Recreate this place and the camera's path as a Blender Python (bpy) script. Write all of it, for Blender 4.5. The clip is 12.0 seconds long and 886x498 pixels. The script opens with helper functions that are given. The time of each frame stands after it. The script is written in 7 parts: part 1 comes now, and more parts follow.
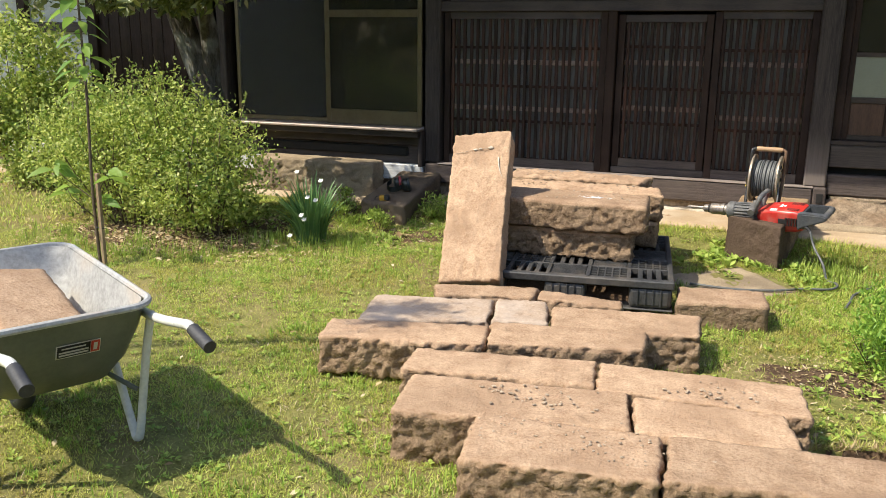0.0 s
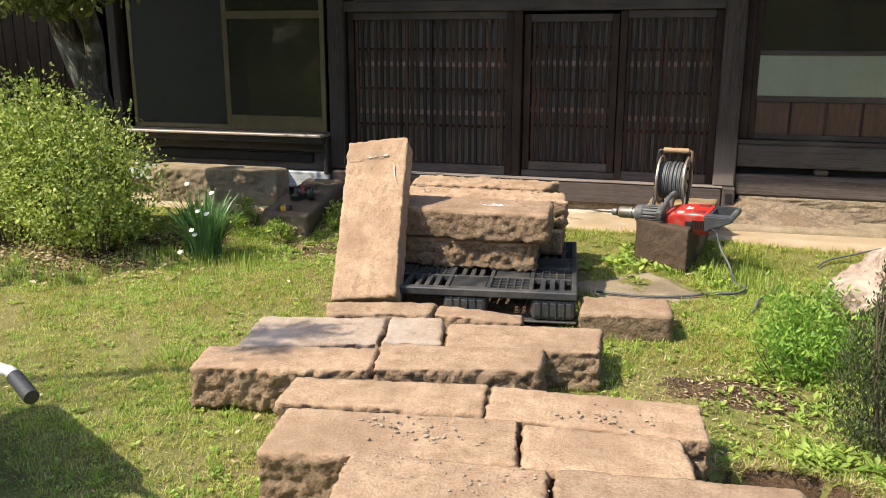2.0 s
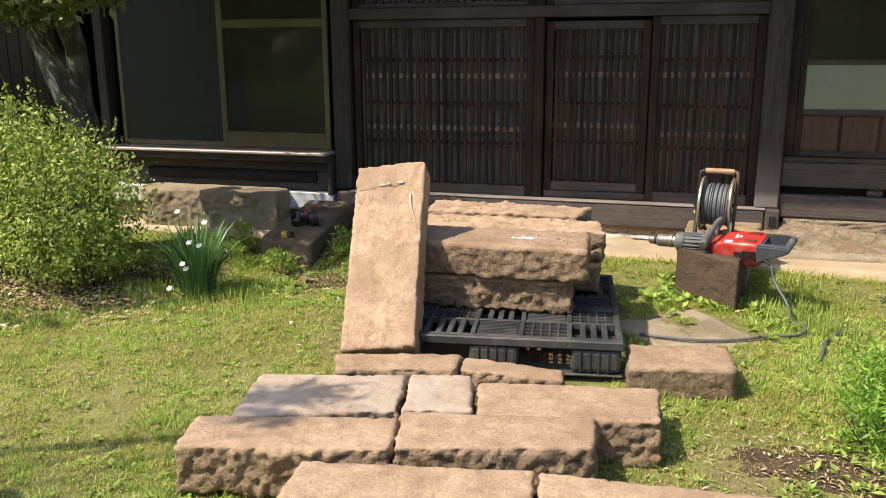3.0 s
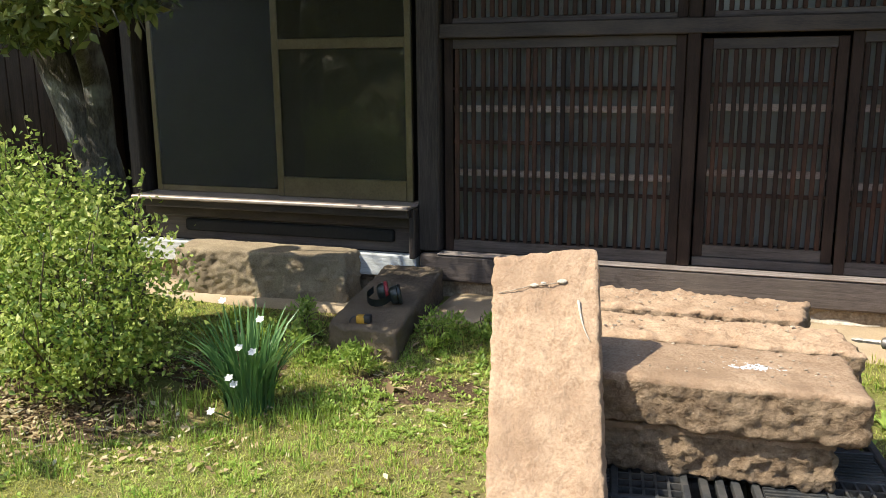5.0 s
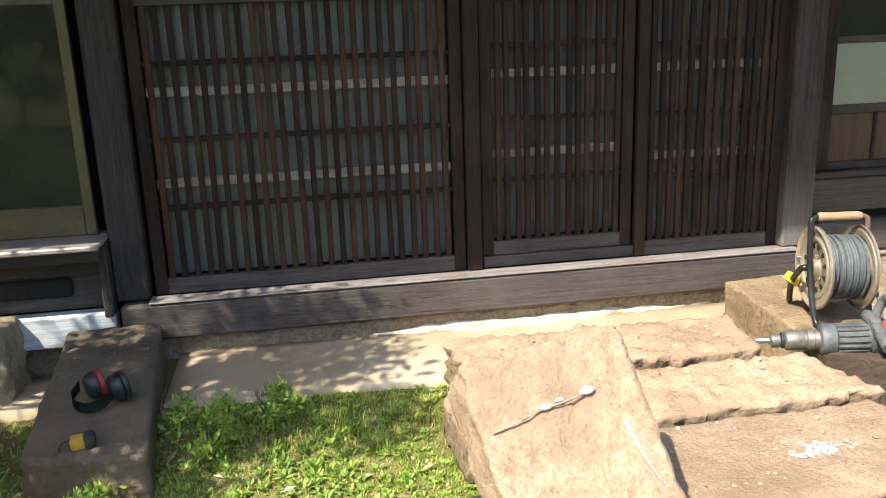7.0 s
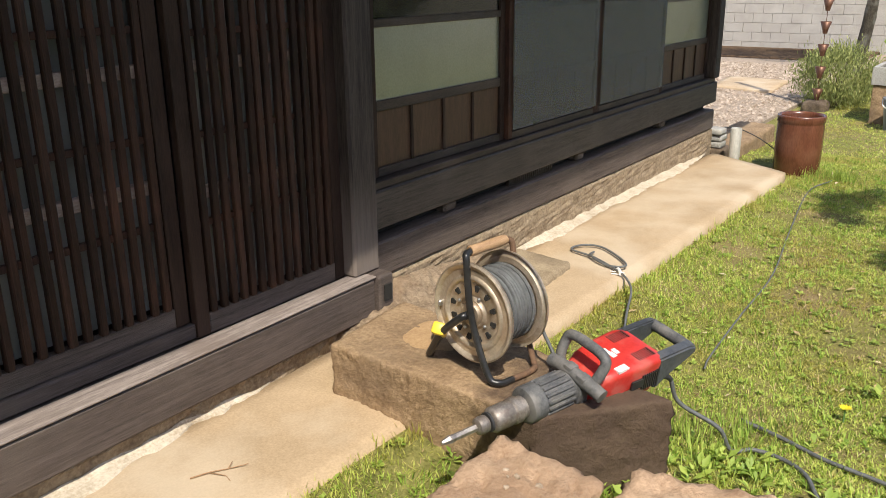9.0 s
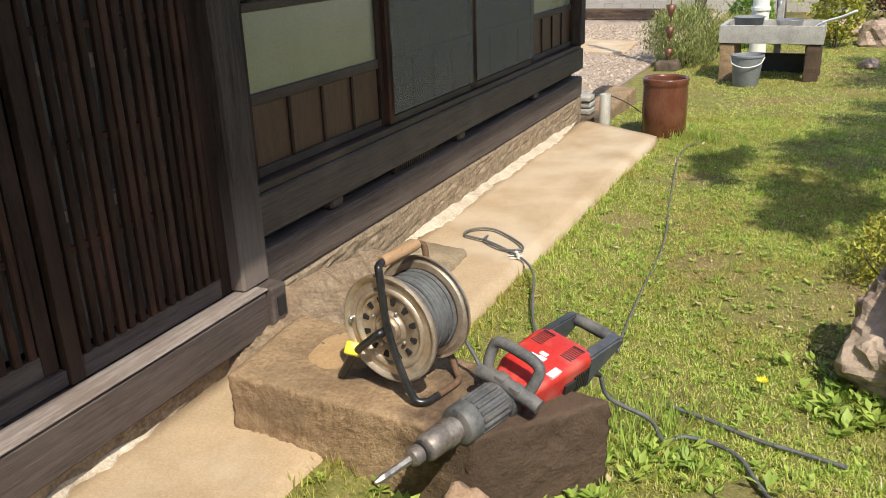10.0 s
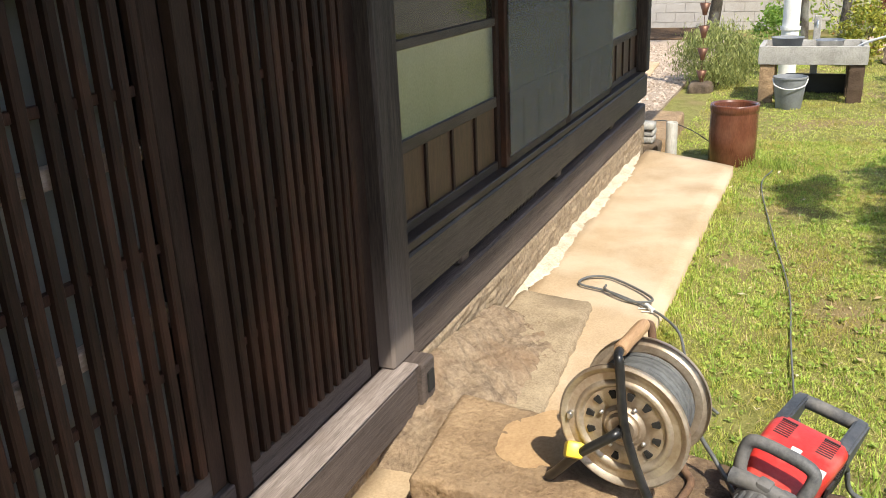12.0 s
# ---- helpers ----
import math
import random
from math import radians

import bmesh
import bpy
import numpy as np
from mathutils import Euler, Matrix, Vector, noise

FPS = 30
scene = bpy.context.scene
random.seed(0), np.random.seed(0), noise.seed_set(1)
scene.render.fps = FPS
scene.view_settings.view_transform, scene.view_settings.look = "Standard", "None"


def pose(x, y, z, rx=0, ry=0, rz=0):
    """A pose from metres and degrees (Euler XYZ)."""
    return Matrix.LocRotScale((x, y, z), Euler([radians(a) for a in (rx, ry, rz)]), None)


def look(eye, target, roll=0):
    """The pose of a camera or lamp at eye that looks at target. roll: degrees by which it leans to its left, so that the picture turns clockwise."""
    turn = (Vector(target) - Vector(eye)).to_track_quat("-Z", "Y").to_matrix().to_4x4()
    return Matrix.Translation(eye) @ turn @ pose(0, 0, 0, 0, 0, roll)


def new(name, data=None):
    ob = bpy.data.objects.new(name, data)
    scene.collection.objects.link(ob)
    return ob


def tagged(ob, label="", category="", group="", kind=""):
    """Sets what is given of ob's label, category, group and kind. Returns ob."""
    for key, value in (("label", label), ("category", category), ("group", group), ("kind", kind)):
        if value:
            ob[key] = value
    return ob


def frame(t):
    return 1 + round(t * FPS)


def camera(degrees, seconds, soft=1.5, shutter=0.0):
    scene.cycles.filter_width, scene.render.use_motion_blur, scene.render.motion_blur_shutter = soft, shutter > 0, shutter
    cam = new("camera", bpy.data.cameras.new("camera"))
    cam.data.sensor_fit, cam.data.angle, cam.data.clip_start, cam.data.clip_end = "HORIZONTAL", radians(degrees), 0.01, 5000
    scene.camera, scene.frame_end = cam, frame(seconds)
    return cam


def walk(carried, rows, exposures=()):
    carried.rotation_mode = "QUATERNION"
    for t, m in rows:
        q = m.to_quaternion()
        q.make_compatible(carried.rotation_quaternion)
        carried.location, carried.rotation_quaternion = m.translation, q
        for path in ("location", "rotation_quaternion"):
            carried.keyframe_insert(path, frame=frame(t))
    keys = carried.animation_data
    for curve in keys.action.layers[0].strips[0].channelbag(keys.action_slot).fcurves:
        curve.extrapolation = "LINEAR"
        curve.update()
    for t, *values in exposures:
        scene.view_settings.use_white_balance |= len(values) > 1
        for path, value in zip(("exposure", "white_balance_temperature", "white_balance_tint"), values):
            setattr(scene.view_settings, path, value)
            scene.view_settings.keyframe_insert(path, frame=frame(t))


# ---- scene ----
cam = camera(55.6, 12.0, 0.9)
METRES, EYE, TILT, LEAN, TURN = 6.8, 1.5, 0.0, 0.0, 21.0
ROWS = [
    (0.0, 0.0, 0.0, 0.0, 0.14, -13.91, -0.57),
    (0.5, 0.0013, -0.0007, 0.0015, -2.3, -13.7, -0.59),
    (1.0, 0.0063, 0.0032, 0.0029, -4.77, -13.68, 0.11),
    (1.5, 0.0204, 0.0192, 0.0027, -5.81, -13.49, 0.46),
    (2.0, 0.033, 0.0369, 0.0014, -4.49, -13.86, -0.04),
    (2.5, 0.0323, 0.067, -0.0007, -3.73, -14.38, -0.26),
    (3.0, 0.0235, 0.1233, 0.005, -4.54, -13.44, 0.28),
    (3.5, 0.0206, 0.1816, 0.0028, -2.03, -11.44, 0.4),
    (5.5, -0.0522, 0.3969, 0.011, -2.21, -12.46, 0.58),
    (6.0, -0.074, 0.4535, 0.006, -10.64, -13.55, 0.39),
    (6.5, -0.0948, 0.5058, 0.0093, -21.1, -14.54, 0.89),
    (8.5, -0.0659, 0.7248, 0.0163, -63.21, -18.02, 2.16),
    (9.0, -0.037, 0.7738, 0.017, -75.85, -18.1, 0.57),
    (9.5, -0.0202, 0.7995, 0.0215, -85.2, -18.85, 1.05),
    (10.0, -0.0017, 0.8014, 0.0212, -86.26, -20.33, 1.96),
    (10.5, 0.0075, 0.8039, 0.0189, -89.77, -21.77, 1.52),
    (11.0, 0.0131, 0.8337, 0.023, -93.4, -21.43, 1.06),
    (11.5, 0.0197, 0.8701, 0.033, -88.93, -19.94, 1.46),
    (12.0, 0.0522, 0.8978, 0.0286, -87.94, -19.18, 2.49),
]
EXPOSURES = [(0, .68, 6550, 10), (3.5, .66, 6550, 10), (5.5, .96, 6150, 6), (6.5, 1.22, 6000, 5), (8.5, .68, 6500, 12), (9.5, .4, 6500, 10), (10.5, .5, 6500, 10), (11.5, .55, 6500, 10), (12, .8, 6500, 10)]
walk(cam, [(t, pose(0, 0, EYE, TILT, LEAN, TURN) @ pose(METRES * x, METRES * y, METRES * z, 90 + pitch, roll, yaw)) for t, x, y, z, yaw, pitch, roll in ROWS], EXPOSURES)

# ---- world and sun ----
SUN_TO = Vector((-0.46, -0.40, 0.79)).normalized()
world = bpy.data.worlds.new("world")
scene.world = world
world.use_nodes = True
wn = world.node_tree.nodes
sky = wn.new("ShaderNodeTexSky")
sky.sky_type, sky.sun_disc = "NISHITA", False
sky.sun_elevation = math.asin(SUN_TO.z)
sky.sun_rotation = math.atan2(SUN_TO.x, SUN_TO.y)
sky.dust_density = 1.5
world.node_tree.links.new(sky.outputs[0], wn["Background"].inputs[0])
wn["Background"].inputs[1].default_value = 0.17
sun_data = bpy.data.lights.new("sun", "SUN")
sun_data.energy, sun_data.angle, sun_data.color = 4.2, radians(0.55), (1.0, 0.925, 0.77)
sun = new("sun", sun_data)
sun.matrix_world = look(SUN_TO * 30, (0, 0, 0))

# ---- materials ----
def node_mat(name, col_a, col_b, scale=8.0, rough=0.8, bump=0.3, metal=0.0, fine=60.0, stretch=(1, 1, 1), dist=0.01,
             col_c=None, c_scale=2.0, c_amount=0.4, spec=0.5, object_random=0.0, rough_b=None, damp=None, tint_axis=1):
    """A surface of two colours mixed by coarse and fine noise, a third colour in patches, and fine relief."""
    m = bpy.data.materials.new(name)
    m.use_nodes = True
    n, l = m.node_tree.nodes, m.node_tree.links
    bsdf = n["Principled BSDF"]
    geo = n.new("ShaderNodeNewGeometry")
    mapping = n.new("ShaderNodeMapping")
    mapping.inputs["Scale"].default_value = stretch
    l.new(geo.outputs["Position"], mapping.inputs["Vector"])
    coarse = n.new("ShaderNodeTexNoise")
    coarse.inputs["Scale"].default_value, coarse.inputs["Detail"].default_value = scale, 9
    coarse.inputs["Roughness"].default_value = 0.62
    fine_n = n.new("ShaderNodeTexNoise")
    fine_n.inputs["Scale"].default_value, fine_n.inputs["Detail"].default_value = fine, 6
    fine_n.inputs["Roughness"].default_value = 0.65
    l.new(mapping.outputs[0], coarse.inputs["Vector"])
    l.new(mapping.outputs[0], fine_n.inputs["Vector"])
    add = n.new("ShaderNodeMath")
    add.operation = "MULTIPLY_ADD"
    add.inputs[1].default_value = 0.55
    l.new(fine_n.outputs[0], add.inputs[0])
    half = n.new("ShaderNodeMath")
    half.operation = "MULTIPLY"
    half.inputs[1].default_value = 0.5
    l.new(coarse.outputs[0], half.inputs[0])
    l.new(half.outputs[0], add.inputs[2])
    ramp = n.new("ShaderNodeValToRGB")
    ramp.color_ramp.elements[0].position, ramp.color_ramp.elements[1].position = 0.40, 0.64
    ramp.color_ramp.elements[0].color, ramp.color_ramp.elements[1].color = (*col_a, 1), (*col_b, 1)
    l.new(add.outputs[0], ramp.inputs[0])
    out = ramp.outputs[0]
    if col_c:
        patch = n.new("ShaderNodeTexNoise")
        patch.inputs["Scale"].default_value, patch.inputs["Detail"].default_value = c_scale, 5
        l.new(geo.outputs["Position"], patch.inputs["Vector"])
        pr = n.new("ShaderNodeMapRange")
        pr.inputs[1].default_value, pr.inputs[2].default_value, pr.inputs[4].default_value = 0.48, 0.66, c_amount
        l.new(patch.outputs[0], pr.inputs[0])
        mix = n.new("ShaderNodeMix")
        mix.data_type = "RGBA"
        mix.inputs["B"].default_value = (*col_c, 1)
        l.new(pr.outputs[0], mix.inputs["Factor"])
        l.new(out, mix.inputs["A"])
        out = mix.outputs["Result"]
    # one-axis tint: damp on the step stone, painted sunlight on the post
    if damp:
        sep = n.new("ShaderNodeSeparateXYZ")
        l.new(geo.outputs["Position"], sep.inputs[0])
        wob = n.new("ShaderNodeMath")
        wob.operation = "MULTIPLY_ADD"
        wob.inputs[1].default_value = 0.5
        l.new(coarse.outputs[0], wob.inputs[0])
        l.new(sep.outputs[tint_axis], wob.inputs[2])
        dr = n.new("ShaderNodeMapRange")
        dr.inputs[1].default_value, dr.inputs[2].default_value = damp[0] + 0.25, damp[1] + 0.25
        dr.inputs[3].default_value, dr.inputs[4].default_value = 0.85, 0.0
        l.new(wob.outputs[0], dr.inputs[0])
        dm = n.new("ShaderNodeMix")
        dm.data_type = "RGBA"
        dm.inputs["B"].default_value = (*damp[2], 1)
        l.new(dr.outputs[0], dm.inputs["Factor"])
        l.new(out, dm.inputs["A"])
        out = dm.outputs["Result"]
    if object_random:
        info = n.new("ShaderNodeObjectInfo")
        hsv = n.new("ShaderNodeHueSaturation")
        rr = n.new("ShaderNodeMapRange")
        rr.inputs[3].default_value, rr.inputs[4].default_value = 1 - object_random, 1 + object_random
        l.new(info.outputs["Random"], rr.inputs[0])
        l.new(rr.outputs[0], hsv.inputs["Value"])
        l.new(out, hsv.inputs["Color"])
        out = hsv.outputs[0]
    l.new(out, bsdf.inputs["Base Color"])
    bsdf.inputs["Metallic"].default_value = metal
    bsdf.inputs["Specular IOR Level"].default_value = spec
    if rough_b is None:
        bsdf.inputs["Roughness"].default_value = rough
    else:
        rm = n.new("ShaderNodeMapRange")
        rm.inputs[3].default_value, rm.inputs[4].default_value = rough, rough_b
        l.new(add.outputs[0], rm.inputs[0])
        l.new(rm.outputs[0], bsdf.inputs["Roughness"])
    if bump:
        bn = n.new("ShaderNodeBump")
        bn.inputs["Strength"].default_value, bn.inputs["Distance"].default_value = bump, dist
        l.new(add.outputs[0], bn.inputs["Height"])
        l.new(bn.outputs[0], bsdf.inputs["Normal"])
    return m


def leaf_mat(name, col_a, col_b, col_c=None, c_share=0.1, trans=0.35, rough=0.5, patch=None):
    """Leaves that differ one by one, thin enough to let light through."""
    m = bpy.data.materials.new(name)
    m.use_nodes = True
    n, l = m.node_tree.nodes, m.node_tree.links
    bsdf, out = n["Principled BSDF"], n["Material Output"]
    geo = n.new("ShaderNodeNewGeometry")
    ramp = n.new("ShaderNodeValToRGB")
    ramp.color_ramp.elements[0].color, ramp.color_ramp.elements[1].color = (*col_a, 1), (*col_b, 1)
    if col_c:
        ramp.color_ramp.elements[1].position = 1 - c_share
        e = ramp.color_ramp.elements.new(1.0)
        e.color = (*col_c, 1)
    l.new(geo.outputs["Random Per Island"], ramp.inputs[0])
    out_col = ramp.outputs[0]
    if patch:
        pn = n.new("ShaderNodeTexNoise")
        pn.inputs["Scale"].default_value, pn.inputs["Detail"].default_value = patch[1], 4
        l.new(geo.outputs["Position"], pn.inputs["Vector"])
        pr = n.new("ShaderNodeMapRange")
        pr.inputs[1].default_value, pr.inputs[2].default_value, pr.inputs[4].default_value = 0.42, 0.64, patch[2]
        l.new(pn.outputs[0], pr.inputs[0])
        pm = n.new("ShaderNodeMix")
        pm.data_type = "RGBA"
        pm.inputs["B"].default_value = (*patch[0], 1)
        l.new(pr.outputs[0], pm.inputs["Factor"])
        l.new(out_col, pm.inputs["A"])
        out_col = pm.outputs["Result"]
    l.new(out_col, bsdf.inputs["Base Color"])
    bsdf.inputs["Roughness"].default_value = rough
    bsdf.inputs["Specular IOR Level"].default_value = 0.35
    tr = n.new("ShaderNodeBsdfTranslucent")
    l.new(out_col, tr.inputs["Color"])
    mx = n.new("ShaderNodeMixShader")
    mx.inputs[0].default_value = trans
    l.new(bsdf.outputs[0], mx.inputs[1])
    l.new(tr.outputs[0], mx.inputs[2])
    l.new(mx.outputs[0], out.inputs["Surface"])
    return m


def glass_mat(name, tint, rough, mix, base):
    """A window pane: a smooth reflecting face over a body that is partly see-through."""
    m = bpy.data.materials.new(name)
    m.use_nodes = True
    n, l = m.node_tree.nodes, m.node_tree.links
    bsdf, out = n["Principled BSDF"], n["Material Output"]
    bsdf.inputs["Base Color"].default_value = (*base, 1)
    bsdf.inputs["Roughness"].default_value = rough
    bsdf.inputs["IOR"].default_value = 1.5
    tr = n.new("ShaderNodeBsdfTransparent")
    tr.inputs[0].default_value = (*tint, 1)
    mx = n.new("ShaderNodeMixShader")
    mx.inputs[0].default_value = mix
    l.new(bsdf.outputs[0], mx.inputs[1])
    l.new(tr.outputs[0], mx.inputs[2])
    l.new(mx.outputs[0], out.inputs["Surface"])
    return m


M_STONE = node_mat("oya_stone", (0.275, 0.174, 0.107), (0.475, 0.333, 0.220), 12, 0.95, 0.9, fine=95, dist=0.012,
                   col_c=(0.27, 0.175, 0.11), c_scale=3.5, c_amount=0.65, spec=0.2, object_random=0.12)
M_STONE_PALE = node_mat("pale_stone", (0.30, 0.215, 0.15), (0.44, 0.345, 0.265), 9, 0.95, 0.6, fine=70, dist=0.01,
                        col_c=(0.42, 0.35, 0.29), c_scale=4, c_amount=0.6, spec=0.2)
M_STONE_DARK = node_mat("weathered_stone", (0.068, 0.049, 0.036), (0.15, 0.115, 0.083), 7, 0.9, 0.9, fine=60, dist=0.012,
                        col_c=(0.20, 0.15, 0.10), c_scale=2.2, c_amount=0.7, spec=0.25)
M_STONE_OLD = node_mat("old_stone", (0.23, 0.175, 0.115), (0.42, 0.335, 0.225), 7, 0.95, 0.8, fine=110, dist=0.012,
                       col_c=(0.17, 0.13, 0.09), c_scale=3, c_amount=0.6, spec=0.2)
M_STEP = node_mat("step_stone", (0.20, 0.13, 0.075), (0.39, 0.275, 0.165), 9, 0.9, 1.0, fine=60, dist=0.016,
                  col_c=(0.15, 0.105, 0.07), c_scale=2.6, c_amount=0.6, spec=0.25, damp=(5.93, 6.16, (0.050, 0.033, 0.026)))
M_STONE_FACE = node_mat("darker_broken_stone", (0.15, 0.098, 0.060), (0.36, 0.255, 0.165), 22, 0.97, 1.0, fine=70, dist=0.022,
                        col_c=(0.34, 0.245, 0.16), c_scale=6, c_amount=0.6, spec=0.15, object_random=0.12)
M_CHIP = node_mat("stone_chip", (0.24, 0.18, 0.125), (0.44, 0.355, 0.265), 20, 0.95, 0.3, fine=90, spec=0.2, object_random=0.2)
M_CHIP_PALE = node_mat("pale_mortar", (0.42, 0.36, 0.28), (0.60, 0.55, 0.47), 20, 0.95, 0.3, fine=90, spec=0.2)
M_ROCK = node_mat("garden_rock", (0.12, 0.085, 0.065), (0.46, 0.345, 0.27), 5, 0.8, 0.8, fine=35, dist=0.02,
                  col_c=(0.58, 0.46, 0.36), c_scale=4, c_amount=0.7, spec=0.3)
M_CONCRETE = node_mat("concrete", (0.34, 0.25, 0.155), (0.48, 0.36, 0.235), 3, 0.9, 0.25, fine=120, dist=0.004,
                      col_c=(0.55, 0.46, 0.35), c_scale=2.0, c_amount=0.6, spec=0.3)
M_LIME = node_mat("lime_mortar", (0.36, 0.295, 0.215), (0.60, 0.53, 0.43), 9, 0.95, 0.5, fine=80, dist=0.006, spec=0.2)
M_MORTAR = node_mat("foundation_mortar", (0.17, 0.125, 0.085), (0.38, 0.30, 0.205), 14, 0.95, 0.9, fine=55, dist=0.02, spec=0.2)
M_RUBBLE = node_mat("mortar_rubble", (0.16, 0.115, 0.08), (0.36, 0.275, 0.19), 16, 0.97, 1.0, fine=60, dist=0.02, col_c=(0.24, 0.155, 0.095), c_scale=5, c_amount=0.6, spec=0.15)
M_OCHRE = node_mat("ochre_sand", (0.34, 0.22, 0.12), (0.46, 0.31, 0.17), 14, 0.97, 0.6, fine=90, dist=0.006, spec=0.15)
M_WOOD = node_mat("dark_timber", (0.018, 0.013, 0.011), (0.062, 0.043, 0.034), 5, 0.55, 0.5, fine=50, stretch=(0.6, 3, 6), dist=0.004,
                  col_c=(0.10, 0.075, 0.06), c_scale=3, c_amount=0.35, spec=0.4)
M_WOOD_V = node_mat("dark_timber_upright", (0.014, 0.0095, 0.008), (0.046, 0.027, 0.020), 5, 0.62, 0.5, fine=50, stretch=(6, 3, 0.5), dist=0.004,
                    col_c=(0.075, 0.047, 0.035), c_scale=3, c_amount=0.35, spec=0.15)
M_SLAT = node_mat("lattice_slat", (0.014, 0.009, 0.007), (0.050, 0.024, 0.016), 4, 0.62, 0.3, fine=40, stretch=(8, 3, 0.6), dist=0.003,
                  col_c=(0.095, 0.040, 0.024), c_scale=4, c_amount=0.45, spec=0.2, object_random=0.45)
M_BEAM = node_mat("weathered_beam", (0.038, 0.029, 0.026), (0.130, 0.102, 0.090), 5, 0.7, 0.8, fine=30, stretch=(0.5, 10, 14), dist=0.006,
                  col_c=(0.15, 0.12, 0.10), c_scale=2, c_amount=0.5, spec=0.3)
M_BEAM_DK = node_mat("dark_beam", (0.026, 0.021, 0.018), (0.085, 0.068, 0.058), 5, 0.6, 0.7, fine=30, stretch=(0.5, 10, 14), dist=0.005, col_c=(0.12, 0.10, 0.085), c_scale=3, c_amount=0.35, spec=0.35)
M_BEAM_V = node_mat("weathered_post", (0.018, 0.014, 0.012), (0.072, 0.056, 0.048), 5, 0.7, 0.8, fine=30, stretch=(12, 8, 0.5), dist=0.005, spec=0.3)
# pale foot paints the sunlight below the eave line over worn wood
M_POST_SUNLIT = node_mat("post_worn_sunlit_foot", (0.018, 0.014, 0.012), (0.072, 0.056, 0.048), 5, 0.7, 0.8, fine=30, stretch=(12, 8, 0.5), dist=0.005, spec=0.3, damp=(0.50, 0.86, (0.20, 0.165, 0.145)), tint_axis=2)
M_RAIL_PALE = node_mat("pale_rail", (0.34, 0.255, 0.205), (0.56, 0.45, 0.38), 8, 0.8, 0.3, fine=60, stretch=(1, 3, 3), spec=0.2)
M_STILE_GREY = node_mat("dusty_stile", (0.10, 0.095, 0.09), (0.22, 0.21, 0.20), 6, 0.8, 0.3, fine=60, stretch=(3, 3, 1), spec=0.2)
# paler than the beam: its sunlit top is put into this colour
M_LEDGE = node_mat("sunlit_weathered_ledge", (0.15, 0.122, 0.110), (0.36, 0.305, 0.275), 6, 0.8, 0.5, fine=50, stretch=(0.5, 8, 8), dist=0.004, col_c=(0.16, 0.12, 0.10), c_scale=5, c_amount=0.5, spec=0.25)
M_WHITE_BOARD = node_mat("grey_white_board", (0.42, 0.42, 0.42), (0.68, 0.68, 0.67), 5, 0.7, 0.4, fine=40, stretch=(0.5, 8, 12), spec=0.3)
M_PANEL = node_mat("brown_panel", (0.045, 0.024, 0.015), (0.098, 0.053, 0.033), 6, 0.5, 0.25, fine=40, stretch=(6, 3, 0.6), dist=0.003, spec=0.4)
M_BRONZE = node_mat("bronze_aluminium", (0.118, 0.095, 0.056), (0.175, 0.142, 0.084), 6, 0.35, 0.05, metal=0.6, fine=90, spec=0.5)
M_SILL = node_mat("sill_metal", (0.28, 0.22, 0.19), (0.46, 0.385, 0.34), 5, 0.45, 0.1, metal=0.3, fine=70, stretch=(0.5, 6, 6))
M_GLASS_DARK = glass_mat("window_glass", (0.55, 0.58, 0.52), 0.04, 0.3, (0.045, 0.043, 0.030))
M_GLASS_RIPPLE = glass_mat("rippled_glass", (0.6, 0.65, 0.65), 0.16, 0.14, (0.235, 0.24, 0.225))
M_GLASS_FROST = node_mat("frosted_glass", (0.135, 0.150, 0.112), (0.18, 0.198, 0.15), 2.0, 0.26, 0.03, fine=120, spec=1.0)
M_GLASS_FROST.node_tree.nodes["Principled BSDF"].inputs["IOR"].default_value = 2.0
M_SCREEN = node_mat("insect_screen", (0.020, 0.023, 0.022), (0.040, 0.044, 0.042), 2.5, 0.45, 0.1, fine=200, spec=0.4)
# near-black stands in for the shade inside slots, vents and the room
M_DARK = node_mat("painted_interior_shade", (0.008, 0.008, 0.008), (0.02, 0.018, 0.016), 3, 0.9, 0.0)
M_INT = node_mat("interior_wall", (0.10, 0.11, 0.11), (0.17, 0.18, 0.17), 3, 0.9, 0.1)
M_PLASTER = node_mat("white_plaster", (0.50, 0.51, 0.52), (0.66, 0.67, 0.68), 2, 0.9, 0.2, fine=60, spec=0.2)
M_TILE = node_mat("roof_tile", (0.10, 0.10, 0.11), (0.17, 0.17, 0.18), 4, 0.5, 0.2)
M_SOIL = node_mat("soil", (0.065, 0.042, 0.028), (0.16, 0.105, 0.065), 12, 1.0, 1.0, fine=70, dist=0.03, spec=0.1)
M_LAWN = node_mat("lawn_ground", (0.105, 0.112, 0.030), (0.27, 0.255, 0.088), 10, 1.0, 1.0, fine=90, dist=0.02,
                  col_c=(0.24, 0.17, 0.095), c_scale=1.3, c_amount=0.75, spec=0.1)
M_GRASS = leaf_mat("grass_blades", (0.24, 0.35, 0.050), (0.68, 0.76, 0.18), (0.70, 0.58, 0.30), 0.24, 0.5, 0.45, patch=((0.46, 0.36, 0.11), 1.9, 0.65))
M_TUFT = leaf_mat("tuft_blades", (0.16, 0.29, 0.035), (0.46, 0.62, 0.11), None, 0.1, 0.45, 0.4)
M_WEED = leaf_mat("weed_leaves", (0.17, 0.28, 0.04), (0.48, 0.58, 0.13), None, 0.1, 0.4, 0.5)
